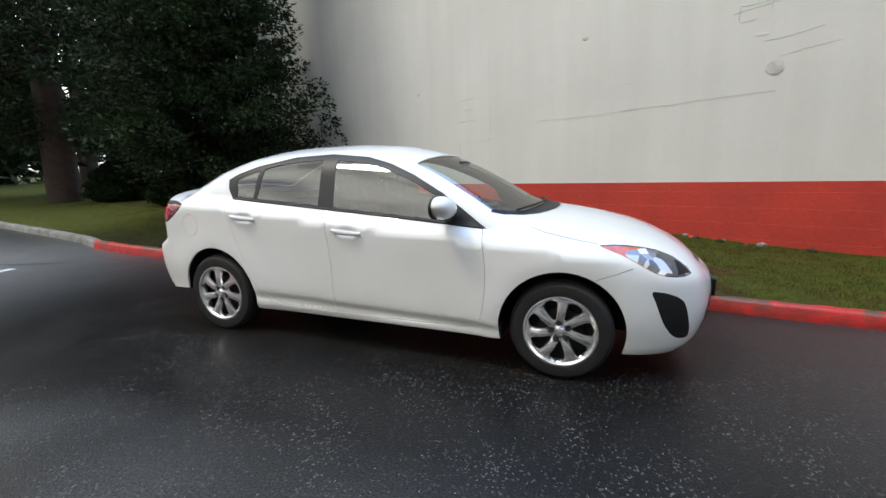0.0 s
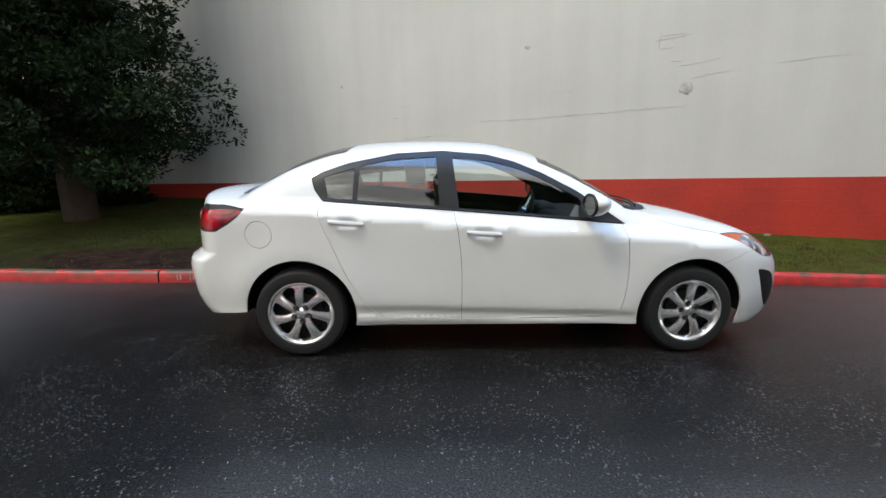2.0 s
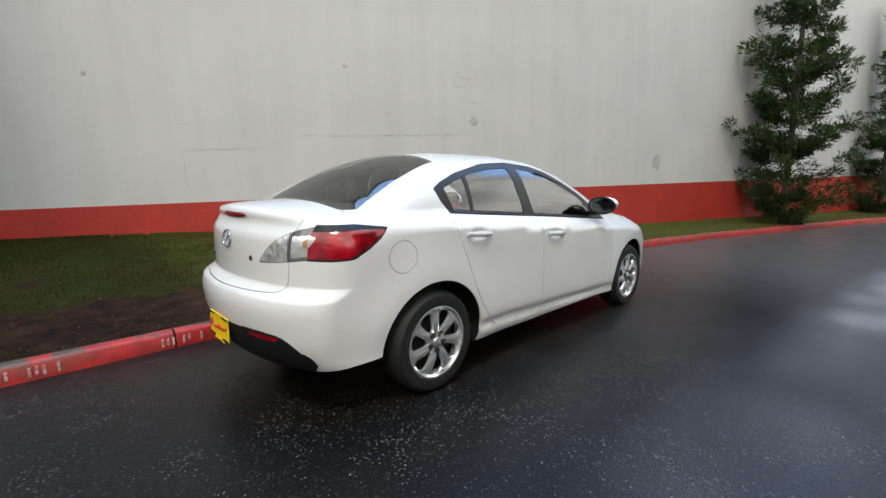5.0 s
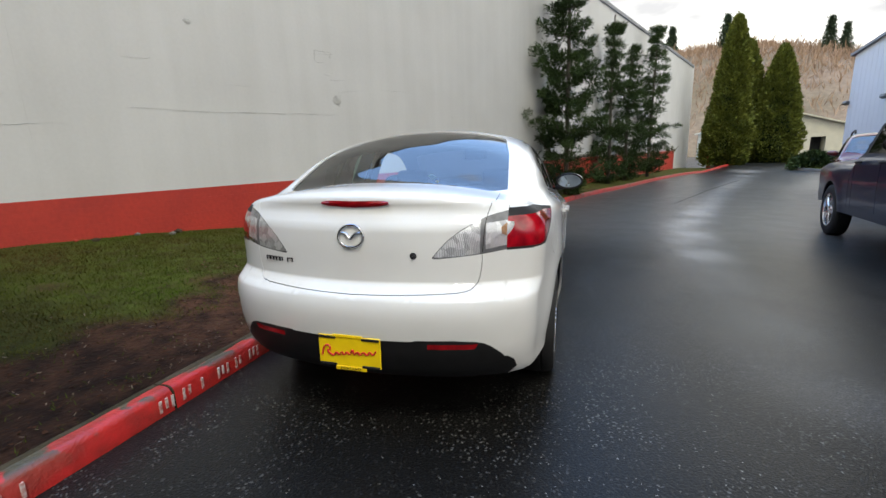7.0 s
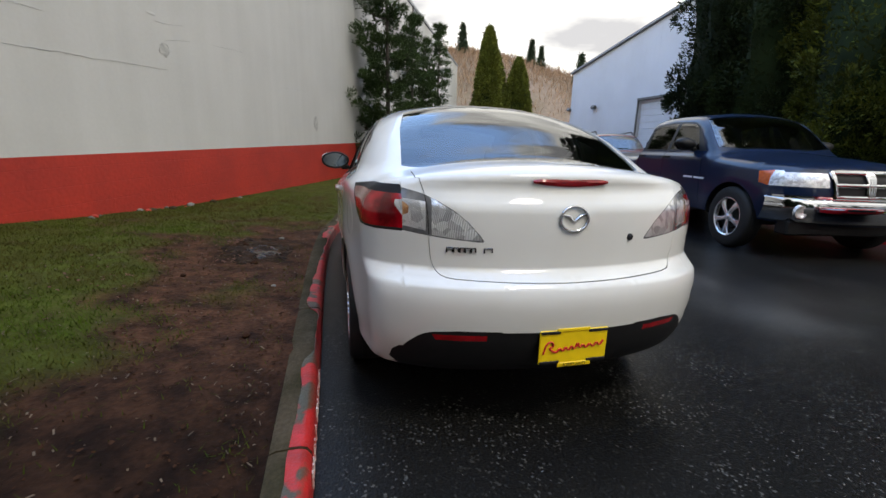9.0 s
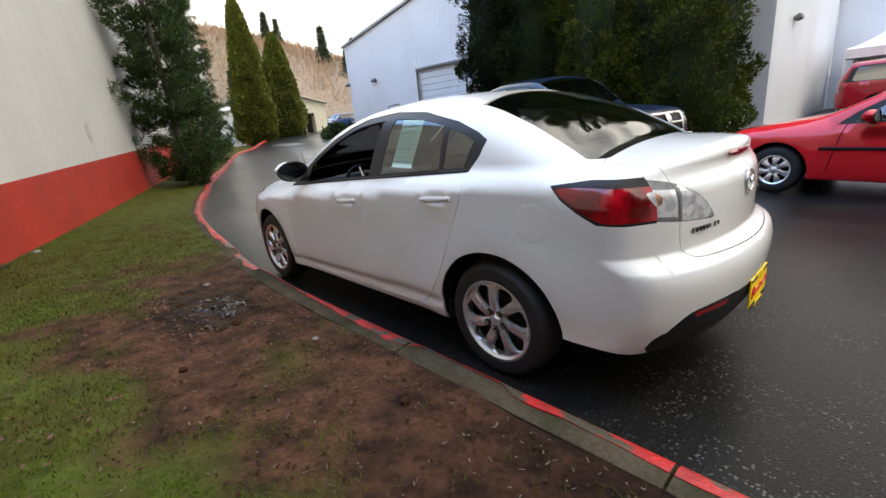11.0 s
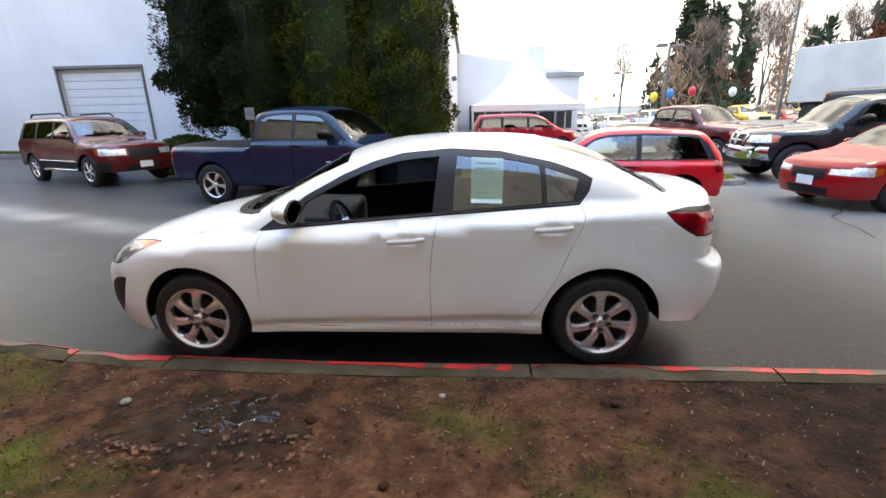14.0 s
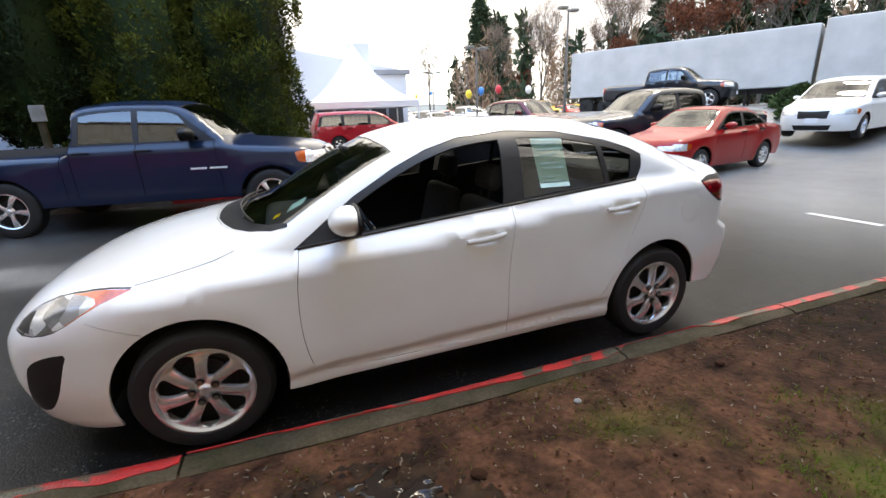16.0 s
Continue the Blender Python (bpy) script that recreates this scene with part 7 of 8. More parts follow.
mound("shrub", "low dark shrub against the building corner", [(-9.3, 6.0, lz(-9.3, 6.0), 1.5, 1.0, 1.0, 2.0), (-8.0, 6.3, lz(-8.0, 6.3), 1.1, 0.7, 0.8, 2.0)], DARK_NEEDLE, 32, 12000, 0.085, category="shrub")
# spruces against the white wall
conifer("spruce", "irregular green spruce trained against the white wall", 10.4, -0.72, lz(10.4, -0.6), 7.4, 1.02, 41, SPRUCE, BARK_GREY, 0.015, 17, 6, 0.12, 40, 0.06, 0.60, 0.18, 1.9, per=4, wide=0.17, pad=(5, 0.17, 0.085, 38), group="spruces along the wall")
conifer("spruce", "thin ragged spruce leaning from the white wall", 15.2, -2.35, lz(15.2, -2.3), 6.3, 0.80, 42, SPRUCE, BARK_GREY, 0.015, 16, 6, 0.12, 40, 0.06, 0.75, 0.28, 0.8, per=4, wide=0.17, pad=(4, 0.19, 0.075, 34), group="spruces along the wall", lean=-0.02)
conifer("spruce", "short spruce with a browning top beside the white wall", 17.3, -3.25, lz(17.3, -3.2), 5.7, 0.80, 43, SPRUCE, BARK_GREY, 0.015, 16, 6, 0.12, 40, 0.06, 0.75, 0.28, 0.8, per=4, wide=0.17, pad=(4, 0.19, 0.075, 34), group="spruces along the wall", lean=0.01)
conifer("spruce", "ragged forked spruce at the end of the row along the wall", 20.4, -4.65, lz(20.4, -4.6), 7.1, 0.95, 44, SPRUCE, BARK_GREY, 0.015, 17, 6, 0.13, 40, 0.06, 0.75, 0.28, 1.1, per=4, wide=0.17, pad=(4, 0.21, 0.085, 34), group="spruces along the wall", lean=0.012)
# clipped arborvitae at the end of the drive
mound("arborvitae", "tall clipped arborvitae with a square lower skirt", [(31.0, -11.05, gz(30.9, -11), 1.22, 1.22, 9.5, 1.4), (30.9, -10.95, gz(30.9, -11), 1.32, 1.32, 3.7, 7.0)], ARBOR, 51, 24000, 0.18, BARK, group="arborvitae", category="tree")
mound("arborvitae", "slim clipped arborvitae cone", [(35.5, -15.5, gz(35, -16), 1.50, 1.50, 8.3, 1.3)], ARBOR, 52, 16000, 0.18, BARK, group="arborvitae", category="tree")
mound("arborvitae", "tall clipped arborvitae cone behind", [(36.5, -13.6, gz(36, -13), 1.4, 1.4, 9.0, 1.3)], ARBOR, 53, 11000, 0.20, BARK, group="arborvitae", category="tree")
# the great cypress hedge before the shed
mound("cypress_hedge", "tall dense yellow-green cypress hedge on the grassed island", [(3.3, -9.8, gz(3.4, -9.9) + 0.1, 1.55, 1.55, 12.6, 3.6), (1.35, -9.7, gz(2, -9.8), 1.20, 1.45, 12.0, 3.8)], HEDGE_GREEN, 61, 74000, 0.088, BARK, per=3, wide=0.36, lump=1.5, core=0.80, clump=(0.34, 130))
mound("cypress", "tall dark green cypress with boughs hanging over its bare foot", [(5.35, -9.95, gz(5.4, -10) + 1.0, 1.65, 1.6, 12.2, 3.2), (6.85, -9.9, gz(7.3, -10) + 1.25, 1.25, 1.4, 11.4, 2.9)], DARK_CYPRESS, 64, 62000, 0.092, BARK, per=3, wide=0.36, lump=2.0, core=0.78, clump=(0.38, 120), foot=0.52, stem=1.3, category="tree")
mound("shrub", "bright green shrub at the dark cypress's foot", [(7.45, -8.9, gz(7.4, -8.9) + 0.1, 1.25, 0.7, 1.02, 2.6)], SHRUB, 62, 5200, 0.085, category="shrub")
mound("shrub", "small round shrub by the shed corner", [(21.5, -12.0, gz(21.5, -12), 1.1, 0.8, 0.8, 2.0)], SHRUB, 63, 1800, 0.14, category="shrub")


# ---- the other vehicles ----
def lot_paint():
    mat = paint_material("lot_paint", (0.5, 0.5, 0.5), 0.2)
    n, l = mat.node_tree.nodes, mat.node_tree.links
    o = n.new("ShaderNodeObjectInfo")
    l.new(o.outputs["Color"], n["Principled BSDF"].inputs["Base Color"])
    return mat


LOT = lot_paint()


def plain_vehicle(name, label, m, paint, length, width, height, base, hub_r, belt, roof, hood, back, profile, sill=0.24, kind="sedan", spokes=5, detail=0.09, glass="glass", rear_glass=None, group="", chrome=False, cladding=None, category="car"):
    """A whole vehicle: base is its wheelbase, belt its window sill height, roof (x0, x1) the flat of the roof, hood (x, z) the cowl, back (x, z) the foot of the rear screen; profile adds points of the top line."""
    root = thing(name, label, category, m, group)
    h, w = base / 2, width / 2
    xr, xf = back[0], hood[0]
    front, rear = profile["front"], profile["rear"]
    arch = hub_r + 0.055
    S = Shell(top=profile["top"], tail=[(0.1, rear + 0.12), (sill + 0.12, rear + 0.03), (sill + 0.32, rear), (belt - 0.15, rear + 0.02), (belt + 0.02, rear + 0.06), (height, rear + profile.get("tail_lean", 0.25))],
              nose=[(0.1, front - 0.14), (sill + 0.10, front - 0.03), (sill + 0.30, front), (hood[1] - 0.28, front - 0.03), (hood[1] - 0.08, front - 0.16), (hood[1] + 0.1, front - 0.4)],
              side=[(0.2, w - 0.07), (0.34, w - 0.03), (0.55, w - 0.008), (0.8, w), (1.0, w - 0.004)], belt=(belt, profile.get("slope", -0.02)), glass_lean=(w - 0.075, profile.get("lean", 0.36), 0.1), width=w,
              hub=(-h, h), arch=arch, bulge=0.014, crown=0.05, blend=(0.10, 0.12, 0.06), taper=(0.05, 0.07), tail_bow=(0.12, 0.15), nose_bow=(0.20, 0.25), crease=0.10, straight=h * 0.7, hub_z=hub_r)
    low = [(x, belt + profile.get("slope", -0.02) * x + 0.005) for x in np.linspace(xr - 0.2, xf + 0.2, 12)]
    head = profile["head"]
    x0, x1 = head[0][0], head[-1][0]
    lf = smooth_curve(low)
    dlo = [(x, float(lf(x))) for x in np.linspace(x0, x1, 16)] + head[::-1]
    side = []
    for k, (a, b, c, d) in enumerate(profile["panes"]):
        side.append(("window_pane" + "abcd"[k], glass if k == len(profile["panes"]) - 1 or glass == "glass" else glass, pane(low, head, a, b, c, d, 0.035, 0.02, 7), "tinted side window"))
    side.append(("window_frame", "frame", dlo, "black window frame"))
    tz0, tz1 = profile["tail_lamp"]
    side += [("tail_lamp", "red", [(rear - 0.2, tz0), (rear - 0.2, tz1), (rear + 0.30, tz1), (rear + 0.26, tz0)], "red tail lamp"),
             ("turn_signal", "amber", [(front - 0.50, profile["lamp"][1] - 0.02), (front - 0.36, profile["lamp"][1]), (front - 0.36, profile["lamp"][0]), (front - 0.47, profile["lamp"][0] + 0.03)], "amber side marker"),
             ("headlamp", "clear", [(front - 0.36, profile["lamp"][1]), (front + 0.2, profile["lamp"][1] - 0.02), (front + 0.2, profile["lamp"][0]), (front - 0.36, profile["lamp"][0])], "clear headlamp")]
    if cladding:
        side.append(("lower_cladding", cladding, [(-9, 0), (-9, sill + 0.22), (9, sill + 0.22), (9, 0)], "lower body cladding"))
    yl = w * 0.60
    nose = [("headlamp_inner", "clear", [(yl * 0.72, profile["lamp"][1] - 0.02), (w, profile["lamp"][1] - 0.02), (w, profile["lamp"][0]), (yl * 0.72, profile["lamp"][0])], "clear headlamp"),
            ("headlamp_inner_r", "clear", [(-yl * 0.72, profile["lamp"][1] - 0.02), (-w, profile["lamp"][1] - 0.02), (-w, profile["lamp"][0]), (-yl * 0.72, profile["lamp"][0])], "clear headlamp"),
            ("grille", "trim", [(-yl * 0.66, profile["lamp"][1] - 0.01), (yl * 0.66, profile["lamp"][1] - 0.01), (yl * 0.60, profile["lamp"][0] - 0.10), (-yl * 0.60, profile["lamp"][0] - 0.10)], "black grille"),
            ("lower_grille", "trim", [(-yl * 0.8, sill + 0.16), (yl * 0.8, sill + 0.16), (yl * 0.7, sill + 0.02), (-yl * 0.7, sill + 0.02)], "dark lower grille")]
    if chrome:
        nose.insert(3, ("front_bumper", "chrome", [(-w, sill + 0.34), (w, sill + 0.34), (w, sill + 0.08), (-w, sill + 0.08)], "chrome front bumper"))
        side.append(("bumper_end", "chrome", [(h + arch + 0.12, sill + 0.34), (9, sill + 0.34), (9, sill + 0.08), (h + arch + 0.12, sill + 0.08)]))
    gl, gt = profile["screen"]
    ws, wt = w - 0.17, w - 0.30
    top = [("windshield", "glass", [(gl - 0.10, ws), (gl, ws * 0.6), (gl + 0.03, 0), (gl, -ws * 0.6), (gl - 0.10, -ws), (gt, -wt), (gt + 0.03, 0), (gt, wt)], "tinted windshield")]
    tail = [("tail_lamp_inner", "red", [(w - 0.30, tz0), (w - 0.30, tz1), (w, tz1), (w, tz0)], "red tail lamp"), ("tail_lamp_inner_r", "red", [(-w + 0.30, tz0), (-w + 0.30, tz1), (-w, tz1), (-w, tz0)], "red tail lamp")]
    if rear_glass == "top":
        r0, r1 = profile["rear_screen"]
        top.append(("rear_screen", "glass", [(r0, ws - 0.02), (r0, -ws + 0.02), (r1, -wt), (r1, wt)], "tinted rear window"))
    if rear_glass == "tail":
        tail.append(("rear_screen", glass, [(-w + 0.22, belt + 0.02), (w - 0.22, belt + 0.02), (w - 0.32, height - 0.16), (-w + 0.32, height - 0.16)], "tinted rear window"))
    if "bed" in profile:
        b0, b1 = profile["bed"]
        top.append(("bed_cover", "trim", [(b0, w - 0.14), (b1, w - 0.14), (b1, -w + 0.14), (b0, -w + 0.14)], "black bed cover"))
    top.append(("hood", "paint", [(gl - 0.02, -w), (gl - 0.02, w), (9, w), (9, -w)]))
    gaps = [[(x, float(lf(x)) + 0.0), (x + dx, sill + 0.10)] for x, dx in profile["gaps"]]
    spec = dict(lip=profile["lip"], brow=profile["brow"], tail_y=profile.get("tail_y", w - 0.20), nose_y=w - 0.20, sill=sill, tail_low=sill + 0.06, nose_low=sill,
                edge=profile.get("edge") or [(xr, w - 0.20), (roof[0], w - 0.28), (roof[1], w - 0.28), (xf - 0.25, w - 0.14), (xf + 0.05, w - 0.13), (xf + 0.5, w - 0.16)],
                side=side, nose=nose, top=top, tail=tail, side_seams=gaps, seam=0.010, track=w - 0.12,
                rest={"side": "body_side", "top": "roof", "tail": "rear_body", "nose": "front_body"})
    wheels = wheel_mesh_parts(hub_r, 0.22, hub_r * profile.get("rim", 0.66), spokes, 0.12, ALLOY, (0.026, 0.026, 0.052), 0, split=detail < 0.15, coarse=detail > 0.2)
    build_vehicle(root, S, spec, paint, wheels, detail)
    for sgn in (1, -1):
        mx_, mz = x1 - 0.30, float(lf(x1)) + 0.03
        side_mirror(root, mx_, w - 0.06, mz, TRIM if paint in (NAVY, BLACK_PAINT) else paint, sgn, 1.25 if kind == "pickup" else 0.95)
        for hx in profile.get("handles", ()):
            hz = float(lf(hx)) - 0.10
            door_handle(root, hx, float(S.lift("side", [(hx, hz)])[0, 1]), hz, 0, TRIM, sgn)
    bm = bmesh.new()
    for x in profile.get("seats", ()):
        for y in (-w * 0.45, w * 0.45):
            block(bm, (x - 0.30, y - 0.22, sill + 0.15), (x + 0.22, y + 0.22, belt - 0.45), 0.05)
            block(bm, (x - 0.34, y - 0.22, belt - 0.5), (x - 0.18, y + 0.22, belt + 0.10), 0.05)
            block(bm, (x - 0.33, y - 0.12, belt + 0.13), (x - 0.22, y + 0.12, belt + 0.30), 0.03)
    block(bm, (gl - 0.62, -w + 0.16, sill + 0.25), (gl - 0.2, w - 0.16, belt - 0.05), 0.06)
    if chrome:
        z0, z1, gy = profile["lamp"][0] - 0.10, profile["lamp"][1] - 0.01, yl * 0.68
        bars = [[(-gy, z1 + 0.012), (gy, z1 + 0.012)], [(0.03, z0), (0.03, z1)], [(-0.03, z0), (-0.03, z1)], [(-gy, z1), (gy, z1)], [(gy, z1), (gy * 0.92, z0)], [(gy * 0.92, z0), (-gy * 0.92, z0)], [(-gy * 0.92, z0), (-gy, z1)], [(0, z0), (0, z1)], [(-gy * 0.96, (z0 + z1) / 2), (gy * 0.96, (z0 + z1) / 2)]]
        for (ya, za), (yb, zb) in bars:
            pts = S.lift("nose", [(ya + (yb - ya) * t, za + (zb - za) * t) for t in np.linspace(0, 1, 9)])
            part("grille_bar", tube([(p[0] + 0.01, p[1], p[2]) for p in pts], 0.026, 6), CHROME, root, "chrome grille bar", 60)
        rows, bar = [], bmesh.new()
        for y in np.linspace(-w + 0.03, w - 0.03, 25):
            q = abs(y) / (w - 0.03)
            row = []
            for zz, o in ((sill + 0.02, 0.02), (sill + 0.04, 0.075), (sill + 0.15, 0.095), (sill + 0.27, 0.085), (sill + 0.30, 0.06), (sill + 0.305, 0.0)):
                p = S.lift("nose", [(y * 0.93, zz)])[0]
                row.append(bar.verts.new((p[0] + o - 0.05 * q ** 6, y, zz + 0.02 * q ** 4)))
            rows.append(row)
        for ra, rb in zip(rows, rows[1:]):
            for k in range(5):
                bar.faces.new((ra[k], ra[k + 1], rb[k + 1], rb[k]))
        bmesh.ops.recalc_face_normals(bar, faces=bar.faces)
        bumper = part("bumper_bar", bar, CHROME, root, "bright chrome front bumper", 50)
        for sgn in (1, -1):
            p = S.lift("nose", [(sgn * (w - 0.28) * 0.93, sill + 0.16)])[0]
            fog = lathe([(0.001, 0.012), (0.045, 0.012), (0.055, 0.02), (0.075, 0.02), (0.085, -0.01)], 18, "X")
            bmesh.ops.translate(fog, vec=(p[0] + 0.085, sgn * (w - 0.28), sill + 0.16), verts=fog.verts)
            part("fog_lamp", fog, LAMP_CLEAR, bumper, "round fog lamp", 40)
        part("air_dam", boxes(((float(S.nose(sill + 0.05)) - 0.25, -w + 0.2, sill - 0.12), (float(S.nose(sill + 0.05)) - 0.05, w - 0.2, sill + 0.05), 0.02)), TRIM, root, "black air dam")
    part("cabin_fittings", bm, CABIN, root, "dark seats and dashboard")
    plate = profile.get("plate")
    if plate:
        fx = float(S.nose(plate)) + 0.012
        part("front_plate", boxes(((fx - 0.006, -0.155, plate - 0.075), (fx + 0.006, 0.155, plate + 0.075), 0.003)), PLATE_WHITE if plate > 0 else PLATE_YELLOW, root, "pale front plate")
    return root, S


def at(x, y, turn):
    return pose(x, y, float(land(x, y)), 0, 0, turn)


# navy crew-cab pickup across the drive
PICKUP = dict(front=2.66, rear=-2.98, slope=0.0, lean=0.30, tail_lean=0.1, tail_y=0.80,
              top=[(-3.0, 1.16), (-2.4, 1.20), (-0.98, 1.205), (-0.90, 1.23), (-0.84, 1.70), (-0.76, 1.80), (-0.2, 1.85), (0.45, 1.83), (0.70, 1.76), (1.10, 1.45), (1.32, 1.27), (1.6, 1.24), (2.1, 1.19), (2.5, 1.11), (2.71, 1.0)],
              head=[(-0.80, 1.25), (-0.77, 1.60), (-0.65, 1.68), (-0.1, 1.72), (0.45, 1.69), (0.62, 1.62), (0.95, 1.33), (1.05, 1.25)], panes=[(-0.72, -0.02, -0.70, -0.02), (0.06, 0.86, 0.06, 0.60)],
              tail_lamp=(0.85, 1.12), lamp=(0.86, 1.04), screen=(1.24, 0.62), bed=(-2.85, -1.02), gaps=[(-0.84, 0.0), (0.02, 0.0), (1.06, 0.05), (-0.98, 0.0)], lip=1.12, brow=1.02,
              edge=[(-2.6, 0.84), (-1.05, 0.84), (-0.80, 0.72), (-0.2, 0.70), (0.5, 0.70), (0.9, 0.78), (1.3, 0.84), (2.0, 0.82), (2.4, 0.79)], seats=(-0.45, 0.35), handles=(0.12, -0.68), plate=0.62, rim=0.63)
navy, navy_shell = plain_vehicle("pickup_truck", "navy blue crew-cab pickup truck with chrome bumper and black bed cover", at(2.55, -5.48, 168.6), NAVY, 5.8, 2.02, 1.85, 3.56, 0.40, 1.24, (-0.6, 0.5), (1.28, 1.22), (-0.85, 1.2), PICKUP, 0.42, "pickup", 5, 0.09, "glass_dark", chrome=True, category="truck")

for xa, xb in ((0.70, 0.92), (0.96, 1.20)):
    pts = navy_shell.lift("side", [(xa, 0.85), (xb, 0.85), (xb, 0.875), (xa, 0.875)])
    raw("door_lettering", [(p[0], -p[1] - 0.004, p[2]) for p in pts] + [(p[0], -p[1] - 0.001, p[2]) for p in pts], [(3, 2, 1, 0), (4, 5, 6, 7), (0, 1, 5, 4), (2, 3, 7, 6), (1, 2, 6, 5), (3, 0, 4, 7)], PLATE_WHITE, navy, "pale lettering bar")

# maroon sport-utility facing the camera's way
SUV = dict(front=2.28, rear=-2.42, slope=0.0, lean=0.30, tail_lean=0.35,
           top=[(-2.45, 1.45), (-2.30, 1.66), (-1.9, 1.71), (-0.6, 1.73), (0.25, 1.71), (0.52, 1.62), (0.90, 1.33), (1.10, 1.16), (1.4, 1.12), (2.0, 1.05), (2.2, 0.99), (2.35, 0.88)],
           head=[(-2.15, 1.14), (-2.02, 1.52), (-1.85, 1.58), (-0.5, 1.61), (0.2, 1.58), (0.45, 1.50), (0.80, 1.20), (0.88, 1.14)], panes=[(-2.02, -1.18, -1.90, -1.20), (-1.08, -0.28, -1.06, -0.28), (-0.18, 0.72, -0.18, 0.42)],
           tail_lamp=(0.8, 1.15), lamp=(0.76, 0.92), screen=(1.02, 0.46), gaps=[(-1.12, 0.12), (-0.23, 0.0), (0.90, 0.05)], lip=1.60, brow=0.90, tail_y=0.66, seats=(-0.9, 0.1), handles=(-0.12, -1.0), plate=0.52, rim=0.64)
jeep, jeep_shell = plain_vehicle("suv", "maroon sport-utility car with roof rails", at(9.8, -8.35, 156), MAROON, 4.7, 1.86, 1.73, 2.78, 0.37, 1.13, (-1.9, 0.2), (1.05, 1.13), (-2.2, 1.2), SUV, 0.36, "suv", 5, 0.10, "glass_dark", chrome=False, cladding="trim")
for y in (-0.58, 0.58):
    part("roof_rail", tube([(-1.75, y, 1.70), (-1.65, y, 1.775), (-0.1, y, 1.785), (0.05, y, 1.71)], 0.022, 8), TRIM, jeep, "black roof rail", 60)

for sgn in (1, -1):
    pts = jeep_shell.lift("side", [(x, 0.60) for x in np.linspace(-0.92, 0.90, 12)])
    part("side_strip", tube([(p[0], sgn * (p[1] + 0.002), p[2]) for p in pts], 0.020, 6), ALLOY, jeep, "silver side strip", 60)
    part("side_step", tube([(-0.9, sgn * 0.86, 0.40), (-0.8, sgn * 0.93, 0.38), (0.8, sgn * 0.93, 0.38), (0.9, sgn * 0.86, 0.40)], 0.035, 8), CHROME, jeep, "chrome side step", 60)

# red two-door hatchback
HATCH = dict(front=2.02, rear=-1.98, slope=-0.015, lean=0.34, tail_lean=0.42,
             top=[(-2.02, 0.98), (-1.90, 1.10), (-1.66, 1.27), (-1.40, 1.33), (-0.6, 1.36), (-0.1, 1.34), (0.15, 1.29), (0.55, 1.09), (0.88, 0.93), (1.2, 0.87), (1.7, 0.79), (1.95, 0.72), (2.05, 0.64)],
             head=[(-1.74, 0.845), (-1.62, 1.08), (-1.46, 1.235), (-0.8, 1.272), (-0.1, 1.255), (0.12, 1.205), (0.55, 0.95), (0.70, 0.825)], panes=[(-1.62, -0.60, -1.46, -0.60), (-0.52, 0.56, -0.52, 0.16)],
             tail_lamp=(0.66, 0.86), lamp=(0.56, 0.68), screen=(0.80, 0.14), gaps=[(-0.58, 0.0), (0.62, 0.12)], lip=1.06, brow=0.62, tail_y=0.60, seats=(-0.95, -0.15), handles=(-0.42,), plate=0, rim=0.62)
hatch, hs = plain_vehicle("hatchback", "bright red two-door hatchback with a black side strip", at(-2.88, -4.98, -9.5), RED, 4.0, 1.68, 1.35, 2.50, 0.29, 0.825, (-1.3, -0.1), (0.88, 0.93), (-1.7, 0.95), HATCH, 0.20, "hatch", 7, 0.08, "glass", rear_glass="tail")
for sgn in (1, -1):
    pts = hs.lift("side", [(x, 0.56) for x in np.linspace(-0.85, 0.82, 14)])
    part("side_strip", tube([(p[0], sgn * (p[1] + 0.004), p[2]) for p in pts], 0.017, 6), TRIM, hatch, "black rubber side strip", 60)

# brick-red small sedan, nose to the drive
SMALL = dict(front=2.06, rear=-2.08, slope=-0.03, lean=0.36, tail_lean=0.2,
             top=[(-2.1, 0.93), (-1.9, 0.98), (-1.52, 1.0), (-1.30, 1.10), (-0.95, 1.30), (-0.6, 1.39), (-0.1, 1.41), (0.25, 1.36), (0.65, 1.13), (0.95, 0.97), (1.3, 0.90), (1.7, 0.83), (1.95, 0.75), (2.1, 0.66)],
             head=[(-1.28, 0.965), (-1.16, 1.08), (-0.95, 1.20), (-0.6, 1.275), (-0.05, 1.29), (0.15, 1.25), (0.58, 1.01), (0.70, 0.925)], panes=[(-1.12, -0.38, -0.98, -0.40), (-0.28, 0.54, -0.30, 0.20)],
             tail_lamp=(0.70, 0.90), lamp=(0.58, 0.72), screen=(0.86, 0.26), rear_screen=(-1.48, -0.90), gaps=[(-1.1, 0.35), (-0.33, 0.0), (0.72, 0.08)], lip=0.95, brow=0.64, tail_y=0.60, seats=(-0.8, 0.0), handles=(-0.22, -0.95), plate=0.46, rim=0.64)
plain_vehicle("sedan", "brick-red small sedan parked facing the drive", at(-8.3, -4.8, 9), BRICK_RED, 4.2, 1.68, 1.42, 2.41, 0.295, 0.945, (-0.7, 0.1), (0.95, 0.96), (-1.5, 1.0), SMALL, 0.20, "sedan", 7, 0.09, "glass_dark", rear_glass="top")

